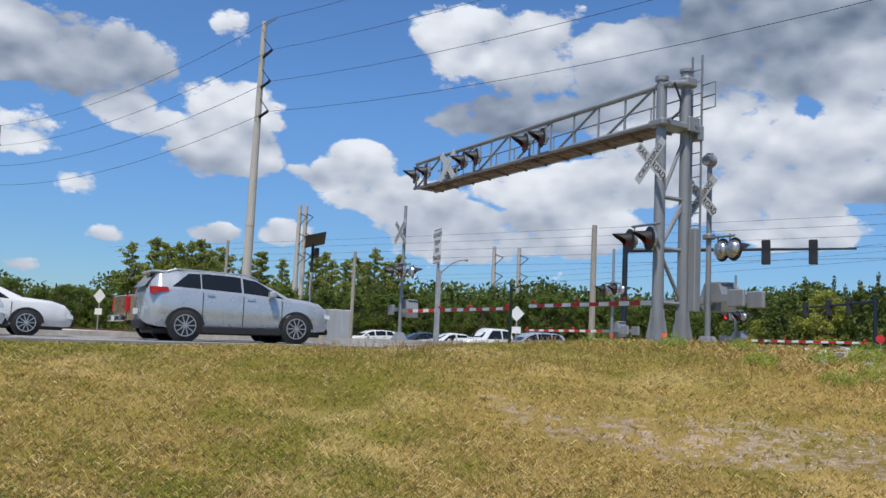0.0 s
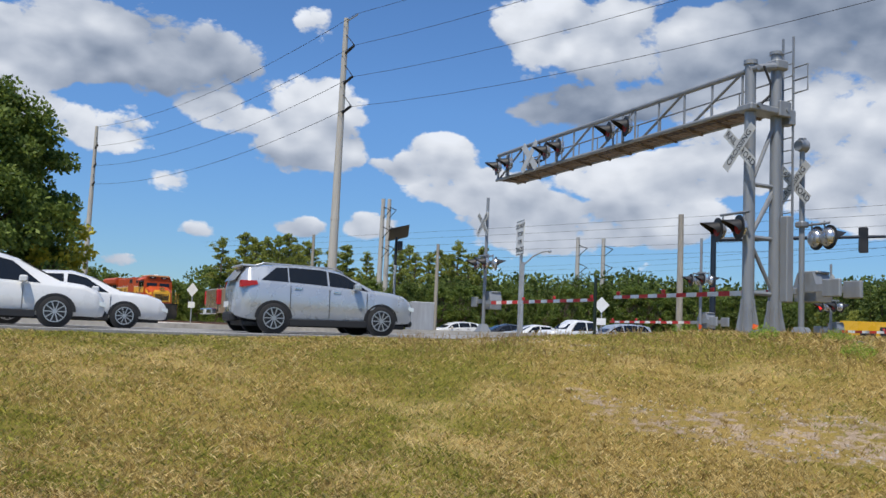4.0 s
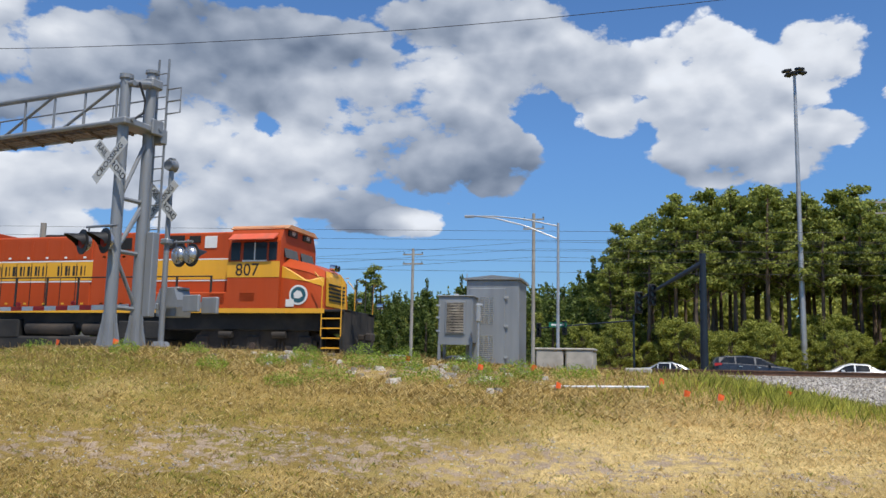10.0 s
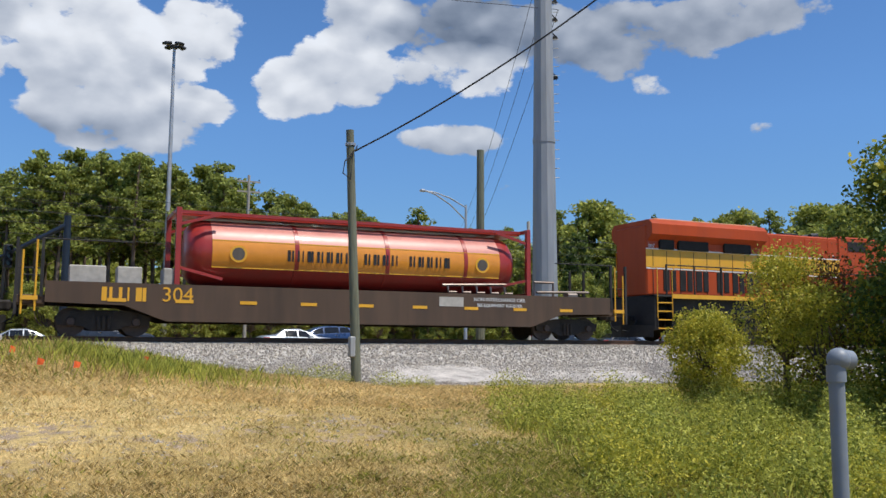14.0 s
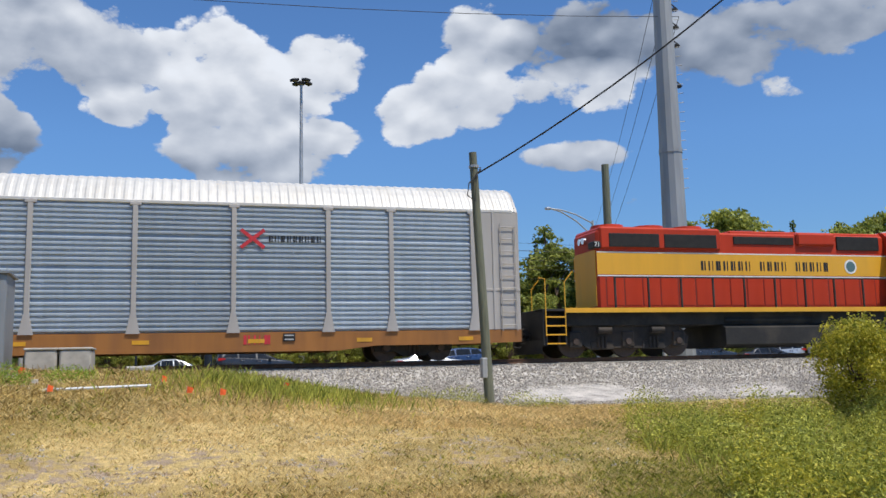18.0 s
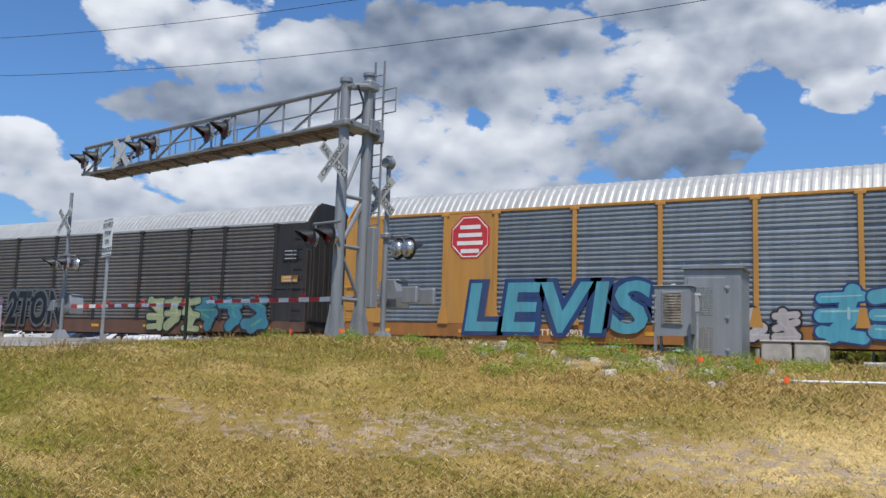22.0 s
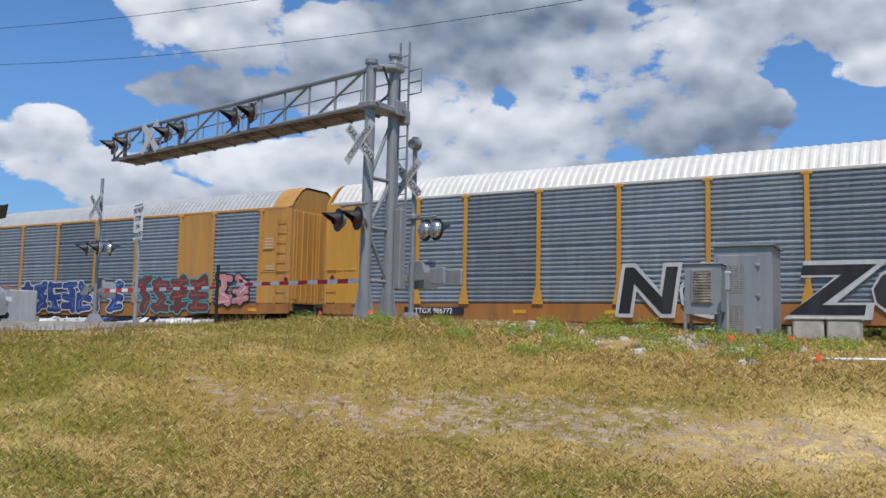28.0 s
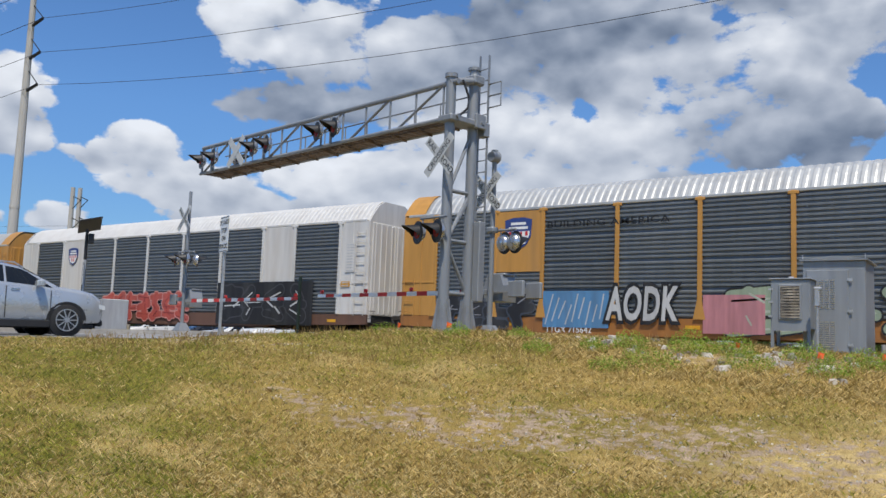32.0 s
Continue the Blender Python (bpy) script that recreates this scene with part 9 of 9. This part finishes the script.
def cement_truck():
    """A front discharge concrete mixer: white cab under the chute, white and blue drum, red engine hood behind."""
    c = thing("mixer_truck", "white and blue concrete mixer truck with red rear hood", "truck", pose(30, 56, 1.03))
    part("chassis", Mesh().box(0.2, 8.0, -0.5, 0.5, 0.75, 1.0, 0.03), CAR_WHITE, c)
    ring = lambda x, r, z: [(x, r * math.cos(2 * math.pi * k / 20), z + r * math.sin(2 * math.pi * k / 20)) for k in range(20)]
    part("drum", Mesh().loft([ring(2.2, 0.5, 1.95), ring(2.5, 0.95, 1.98), ring(3.2, 1.2, 2.1), ring(4.4, 1.15, 2.3), ring(5.4, 0.9, 2.5)]), CAR_WHITE, c, "white mixer drum", smooth=True)
    part("drum_neck", Mesh().loft([ring(5.4, 0.9, 2.5), ring(6.7, 0.55, 2.72)]), car_paint("bright blue paint", (0.04, 0.20, 0.62)), c, "blue drum neck", smooth=True)
    part("chute", Mesh().extrude_y([(6.6, 2.3), (7.4, 2.2), (8.3, 1.7), (8.4, 1.85), (7.9, 2.5), (7.6, 3.05), (6.7, 3.1)], -0.35, 0.35), GALV_DULL, c)
    part("cab", Mesh().extrude_y([(5.7, 0.75), (7.6, 0.75), (7.6, 1.3), (7.15, 1.45), (6.95, 2.15), (5.9, 2.15)], -1.0, 1.0), CAR_WHITE, c, "white truck cab")
    part("hood", Mesh().extrude_y([(0.0, 1.0), (1.7, 1.0), (1.7, 2.55), (0.45, 2.55), (0.0, 1.3)], -0.95, 0.95), CAR_RED, c, "red rear engine hood")
    part("radiator", Mesh().box(1.7, 2.1, -0.9, 0.9, 1.1, 2.6, 0.05), GALV_DULL, c)
    for s in (-1, 1):
        part("window", Mesh().box(6.15, 6.85, s * 1.0 - 0.01, s * 1.0 + 0.01, 1.45, 2.0), GLASS, c)
        for zz, w in ((1.95, 0.35), (1.55, 0.55)):
            part("letter_bar", Mesh().box(0.8 - w, 0.8 + w, s * 0.955 - 0.004, s * 0.955 + 0.004, zz - 0.09, zz + 0.09), CAR_WHITE, c)
        for x in (1.2, 2.4, 3.6, 6.9):
            wheel(c, x, s * 1.1, 0.5, s, 6)
    return c


passing_van = box_van()
mixer = cement_truck()
passing_suv = far_car(0, CAR_DARK, "dark", pose(-48, 52, 1.03), "passing beyond the tracks")
passing_car = far_car(1, CAR_WHITE, "white", pose(-48, 52, 1.03), "passing beyond the tracks")
house = thing("roadside_store", "low white flat roofed store beyond the car park", "building", pose(-118, 62, 1.3, 0, 0, 60))
part("wall", Mesh().box(-14, 14, 0, 10, 0, 3.6), WHITE, house)
part("roof", Mesh().box(-14.4, 14.4, -0.6, 10.4, 3.6, 4.2, 0.05), ROOF_GREY, house)
for k in range(6):
    part("window", Mesh().box(-12 + 4.3 * k, -9.4 + 4.3 * k, -0.02, 0.03, 0.6, 2.6), GLASS, house)


# ---- trees ----
def leaf_cloud(sh_list, centre, radius, n, size, flat=0.7):
    """Leaves of one clump, as tilted diamonds."""
    d = rng.normal(0, 1, (n, 3))
    d /= np.linalg.norm(d, axis=1)[:, None]
    p = np.array(centre) + d * (radius * rng.uniform(0.25, 1.0, (n, 1)) ** 0.6) * np.array([1, 1, flat])
    a = rng.normal(0, 1, (n, 3)) + d * 0.6
    a /= np.linalg.norm(a, axis=1)[:, None]
    b = np.cross(a, rng.normal(0, 1, (n, 3)))
    b /= np.linalg.norm(b, axis=1)[:, None]
    s = size * rng.uniform(0.55, 1.3, (n, 1))
    sh_list.append(np.stack([p - a * s, p + b * s * 0.55, p + a * s, p - b * s * 0.55], 1))


def leaf_mesh(name, lists, mats):
    q = np.concatenate(lists)
    me = bpy.data.meshes.new(name)
    me.from_pydata(q.reshape(-1, 3).tolist(), [], (np.array([0, 1, 2, 3])[None] + 4 * np.arange(len(q))[:, None]).tolist())
    me.materials.append(mats)
    return me


def limb(sh, p0, p1, r0, r1, bend=0.12, n=4, seg=7):
    a, b = Vector(p0), Vector(p1)
    off = Vector((rng.normal(), rng.normal(), rng.normal() * 0.5)) * (b - a).length * bend
    pts = [a.lerp(b, k / n) + off * math.sin(math.pi * k / n) for k in range(n + 1)]
    for k in range(n):
        sh.tube(pts[k], pts[k + 1], r0 + (r1 - r0) * k / n, r0 + (r1 - r0) * (k + 1) / n, seg, False)


def pine(h, label, dense=1.0):
    """A slash pine: bare tapered trunk, whorled limbs, open clumps of needles towards the top."""
    t = thing("pine_tree", label, "tree", group="pine trees")
    tr, leaves = Mesh(), []
    limb(tr, (0, 0, -0.3), (rng.normal() * 0.3, rng.normal() * 0.3, h * 0.96), h * 0.014, h * 0.004, 0.015, 6, 9)
    n = int(20 * dense)
    for k in range(n):
        u = (k + rng.uniform(0, 1)) / n
        z = h * (0.5 + 0.46 * u)
        reach = h * (0.155 - 0.10 * u ** 1.5) * rng.uniform(0.45, 1.2)
        a = 2.4 * k + rng.uniform(-0.6, 0.6)
        e = (reach * math.cos(a), reach * math.sin(a), z + reach * rng.uniform(0.05, 0.55))
        limb(tr, (0, 0, z), e, h * 0.004, h * 0.0015, 0.1, 3, 5)
        for q in (0.45, 0.75, 1.0):
            leaf_cloud(leaves, (e[0] * q, e[1] * q, z + (e[2] - z) * q + rng.normal() * 0.01 * h), h * 0.036 * rng.uniform(0.6, 1.4), int(52 * dense), h * 0.0105, 0.55)
    leaf_cloud(leaves, (0, 0, h * 0.965), h * 0.035, 90, h * 0.010, 1.2)
    part("trunk", tr, BARK, t, "brown bark trunk", smooth=True)
    part("crown", leaf_mesh("crown", leaves, LEAF_PINE), None, t, "open crown of green needles")
    return t


def broadleaf(h, label, spread_r, n, mats=LEAF, low=0.25, size=0.045, per=70, name="oak_tree", category="tree", clump=0.10):
    """A broad tree: short trunk, forking limbs, uneven crown of leaf clumps."""
    t = thing(name, label, category, group="broadleaf trees")
    tr, leaves = Mesh(), []
    limb(tr, (0, 0, -0.3), (0, 0, h * 0.35), h * 0.03, h * 0.022, 0.05, 3, 10)
    for k in range(n):
        a, u = rng.uniform(0, 6.28), rng.uniform(0, 1) ** 0.8
        z = h * (low + (1 - low) * u)
        r = spread_r * math.sqrt(max(0.05, 1 - ((u - 0.38) / 0.66) ** 2)) * rng.uniform(0.35, 1.0)
        e = (r * math.cos(a), r * math.sin(a), z)
        if k % 3 == 0:
            limb(tr, (0, 0, h * min(0.34, z / h * 0.7)), (e[0] * 0.85, e[1] * 0.85, e[2] * 0.96), h * 0.012, h * 0.003, 0.12, 4, 6)
        leaf_cloud(leaves, e, h * clump * rng.uniform(0.7, 1.3), per, h * size, 0.75)
    part("trunk", tr, BARK, t, "forking brown trunk", smooth=True)
    part("crown", leaf_mesh("crown", leaves, mats), None, t, "uneven leafy crown")
    return t


def young_pine(h):
    """A young pine, bushy to the ground, with whorls of upturned boughs and a thin leader."""
    t = thing("young_pine", "dense young pine tree green to the ground", "tree", group="young pines")
    tr, leaves = Mesh().tube((0, 0, -0.3), (0, 0, h * 0.97), h * 0.02, h * 0.003, 7), []
    for level in range(11):
        u = level / 11
        z, r = h * (0.05 + 0.84 * u), h * 0.23 * (1 - u) ** 0.8 + 0.02 * h
        for k in range(5):
            a, q = 2 * math.pi * k / 5 + 1.1 * level + rng.uniform(-0.3, 0.3), r * rng.uniform(0.6, 1.15)
            for w in (0.5, 1.0):
                leaf_cloud(leaves, (w * q * math.cos(a), w * q * math.sin(a), z + 0.5 * w * q), h * 0.042 * (1.15 - 0.5 * u), 24, h * 0.018, 1.3)
    for k in range(4):
        leaf_cloud(leaves, (0, 0, h * (0.88 + 0.035 * k)), h * 0.022, 16, h * 0.016, 2.0)
    part("trunk", tr, BARK, t)
    part("crown", leaf_mesh("crown", leaves, LEAF_DEEP), None, t, "bushy green needles")
    return t


tall = [pine(17, "tall slash pine with a bare trunk and open crown", d) for d in (1.0, 1.3, 1.15)]
bushy = [broadleaf(9, "dense olive green tree in the wood edge", 3.0, 95, LEAF_OLIVE, 0.08, 0.0165, 90, clump=0.078) for _ in range(2)]
shady = [broadleaf(9, "dense dark green tree in the wood edge", 3.0, 95, LEAF, 0.08, 0.0165, 90, clump=0.078) for _ in range(2)]
young = [young_pine(7) for _ in range(3)]
SKYLINE = ((86, 6), (80, 4.0), (75, 2.6), (71.5, 2.7), (69.5, 4.5), (67, 4.9), (64, 5.0), (61, 4.0), (58, 4.0), (55, 4.2), (52.5, 4.3), (50, 4.1), (47, 4.2), (44, 4.6), (41, 4.6), (38, 4.2), (35, 4.2), (32, 4.3), (29, 4.6), (26.5, 5.3), (24, 5.0),
           (21, 5.0), (18, 5.1), (14, 5.7), (11, 5.8), (8, 5.8), (5.5, 8.0), (3, 9.3), (0, 10.6), (-3, 11.2), (-6, 10.4), (-9, 10.6), (-12, 9.6), (-15, 8.6), (-18, 9.0), (-21, 8.2), (-25, 8.7), (-29, 8.2), (-33, 8.5), (-37, 7.9), (-41, 7.6),
           (-45, 7.9), (-50, 7.8), (-56, 7.5))
SKY_A, SKY_E = [p[0] for p in SKYLINE][::-1], [p[1] for p in SKYLINE][::-1]
count = {}


def plant(proto, a, r, h, base_h):
    x, y = -math.sin(math.radians(a)) * r, math.cos(math.radians(a)) * r
    sc = h / base_h
    m = pose(x, y, 1.0, 0, 0, rng.uniform(0, 360))
    if count.get(proto.name):
        ob = copy_thing(proto, m)
    else:
        ob, proto.matrix_basis = proto, m
    count[proto.name] = True
    ob.scale = (sc * rng.uniform(0.9, 1.15),) * 2 + (sc,)
    return ob


def skyline(a):
    return float(np.interp(a, SKY_A, SKY_E))


for k in range(70):          # the pine wood behind the tracks
    a = -20.5 + 25.5 * (k + rng.uniform(0, 1)) / 70
    r = rng.uniform(80, 100)
    h = (0.3 + r * math.tan(math.radians(skyline(a)))) * rng.uniform(0.85, 1.12)
    plant(tall[k % 3], a, r, h, 17)
for k in range(52):
    a = -22 + 29 * (k + rng.uniform(0, 1)) / 52
    r = rng.uniform(76, 82)
    plant(bushy[k % 2], a, r, (0.3 + r * math.tan(math.radians(min(skyline(a), 5.2)))) * rng.uniform(0.4, 0.75), 9)
for k in range(66):
    a = -58 + 36 * (k + rng.uniform(0, 1)) / 66
    r = rng.uniform(78, 100)
    kind, base = ((tall[k % 2], 17), (young[k % 3], 7), (tall[2], 17), (bushy[k % 2], 9))[k % 4]
    plant(kind, a, r, (0.3 + r * math.tan(math.radians(skyline(a)))) * rng.uniform(0.7, 1.08), base)
for k in range(40):
    a = -58 + 36 * (k + rng.uniform(0, 1)) / 40
    r = rng.uniform(72, 80)
    plant(bushy[k % 2] if k % 2 else young[k % 3], a, r, rng.uniform(3.0, 7.5), 9 if k % 2 else 7)
for k in range(230):          # the low young pines beyond the crossing
    a = 4 + 54 * (k + rng.uniform(0, 1)) / 230
    r = rng.uniform(86, 112) if a > 16 else rng.uniform(92, 110)
    plant(young[k % 3], a, r, (0.3 + r * math.tan(math.radians(skyline(a)))) * rng.uniform(0.7, 1.02), 7)
for k in range(90):
    a = 5 + 62 * (k + rng.uniform(0, 1)) / 90
    r = rng.uniform(84, 96)
    near = a < 33
    if near and k % 3:
        plant(young[k % 3], a, r, (0.3 + r * math.tan(math.radians(skyline(a)))) * rng.uniform(0.75, 1.15), 7)
    else:
        plant((bushy if near else shady)[k % 2], a, r, (0.3 + r * math.tan(math.radians(skyline(a)))) * rng.uniform(0.5, 0.85), 9)
for a, e, r in ((54.4, 5.5, 130), (69.5, 4.9, 150), (68, 5.3, 148), (66.7, 5.1, 146), (65.3, 5.4, 150), (64, 5.0, 145), (62.5, 4.7, 140), (58.2, 5.0, 145), (57, 4.7, 140), (55.5, 4.9, 140), (52.8, 5.2, 120), (67.4, 5.0, 140), (66, 5.2, 152), (64.7, 4.8, 138), (61.6, 4.9, 142), (60.2, 4.6, 138), (57.6, 5.1, 150), (56.2, 4.8, 135), (54.9, 4.7, 132), (53.6, 4.8, 125), (20.1, 6.9, 110), (21.5, 5.0, 112), (12, 5.0, 112), (9.5, 5.3, 115)):
    plant(tall[int(a) % 3], a, r, 0.3 + r * math.tan(math.radians(e * (1.14 if a > 50 else 1.0))), 17)
for k in range(56):
    a = 56 + 32 * (k + rng.uniform(0, 1)) / 56
    r = rng.uniform(135, 180)
    plant(shady[k % 2] if k % 3 else young[k % 3], a, r, (0.3 + r * math.tan(math.radians(min(skyline(a), 3.2)))) * rng.uniform(0.6, 1.0), 9 if k % 3 else 7)
# the closed wood behind the single trees
for name, a0, a1, mats, label in (("far_wood", 3.0, 92.0, LEAF_DEEP, "closed dark green wood behind the highway"), ("far_wood", -62.0, 3.0, LEAF_OLIVE, "closed olive green wood behind the highway")):
    wood = []
    for k in range(1500):
        deg = rng.uniform(a0, a1)
        a = math.radians(deg)
        r = rng.uniform(182, 210) if deg > 56 else rng.uniform(118, 150) if deg > 4 else rng.uniform(100, 118)
        top = r * math.tan(math.radians(min(skyline(deg) * (0.85 if deg > 5 else 0.6), 5.6)))
        leaf_cloud(wood, (-math.sin(a) * r, math.cos(a) * r, 1.2 + top * rng.uniform(0, 1)), 1.1 + 0.012 * r * rng.uniform(0.5, 1.2), 90, 0.28 + 0.001 * r, 0.9)
    tagged(part(name, leaf_mesh(name, wood, mats), None), label, "woods", kind="stuff")
# the big oak on the left
oak = broadleaf(10.6, "large dark green oak beside the road", 4.9, 190, LEAF, 0.12, 0.0125, 230, clump=0.085)
oak.matrix_basis = pose(-45.5, 4.6, 1.2)
oak2 = broadleaf(6.0, "yellow green young oak beside the road", 2.0, 40, LEAF_YOUNG, 0.2, 0.03, 70)
oak2.matrix_basis = pose(-46.8, 8.6, 1.2)


def shrub(label, at, h, r, n, mats, size, per=60):
    s = broadleaf(h, label, r, n, mats, 0.06, size, per, "shrub", "shrub", 0.17 if h < 3 else 0.12)
    s.matrix_basis = at
    return s


def place(a, r):
    x, y = -math.sin(math.radians(a)) * r, math.cos(math.radians(a)) * r
    return pose(x, y, float(ground_z(x, y)))


shrub("yellow green round shrub by the ballast", place(-40.8, 19.0), 1.75, 0.85, 80, LEAF_YOUNG, 0.018, 230)
shrub("tall yellow green bush with thin twigs", place(-45.4, 17.2), 2.75, 0.75, 75, LEAF_YOUNG, 0.011, 190)
shrub("red brown leaved bush", place(-48.6, 16.9), 2.6, 0.7, 36, LEAF_RED, 0.012, 130)
shrub("mixed green bush between the taller ones", place(-47.6, 16.2), 2.1, 0.9, 60, LEAF_YOUNG, 0.015, 150)
shrub("dark green tall bush with yellowish top", place(-53.2, 16.5), 4.6, 1.15, 100, LEAF, 0.010, 220)
shrub("yellow green crown over the dark bush", place(-52.6, 16.2), 4.7, 0.7, 18, LEAF_YOUNG, 0.016, 60)
shrub("dark green dense bush", place(-56.5, 15.5), 4.3, 1.5, 100, LEAF, 0.011, 220)


# ---- what moves ----
def train_x(t):
    """How far the train has come, in metres, at t seconds."""
    early = max(0.0, 13.0 - t)
    return 27.05 * (0.50135 * (t - 20) + 0.001328 * (t - 20) ** 2) - 0.025 * early ** 2 - 0.005 * early ** 3


TIMES = tuple(range(0, 33))


def on_rails(ob, offset, turn=0.0, lift=0.0):
    walk(ob, [(t, pose(train_x(t) + offset, TRACK_Y, RAIL_Z + lift, 0, 0, turn)) for t in TIMES])


def motions():
    on_rails(lead, 111.3)
    on_rails(tender, 89.55)
    on_rails(tank_box, 89.69, 0.0, 1.5)
    on_rails(unit_b, 68.7, 180.0)
    on_rails(unit_c, 48.0)
    van_way = ((0.0, -61.5, 35.6, 17), (1.5, -49.5, 39.4, 16), (2.5, -41.6, 41.9, 15), (3.5, -32.2, 44.4, 13), (5.0, -17, 48.5, 12), (8.0, 14, 54, 6), (32.0, 250, 56, 0))
    walk(passing_van, [(t, pose(x, y, 1.1, 0, 0, turn)) for t, x, y, turn in van_way])
    walk(mixer, [(t, pose(18.1 - 10.0 * (t - 11.0), 58.0, 1.03, 0, 0, 180)) for t in (0, 8, 16, 32)])
    walk(passing_suv, [(t, pose(-60 + 7.0 * (t - 20.0), 53.5, 1.03)) for t in (0, 10, 20, 32)])
    walk(passing_car, [(t, pose(20 - 8.0 * (t - 9.0), 59.5, 1.03, 0, 0, 180)) for t in (0, 10, 20, 32)])
    for k, car in enumerate(racks):
        on_rails(car, 38.2 - 28.6 * (k + 0.5))


motions()
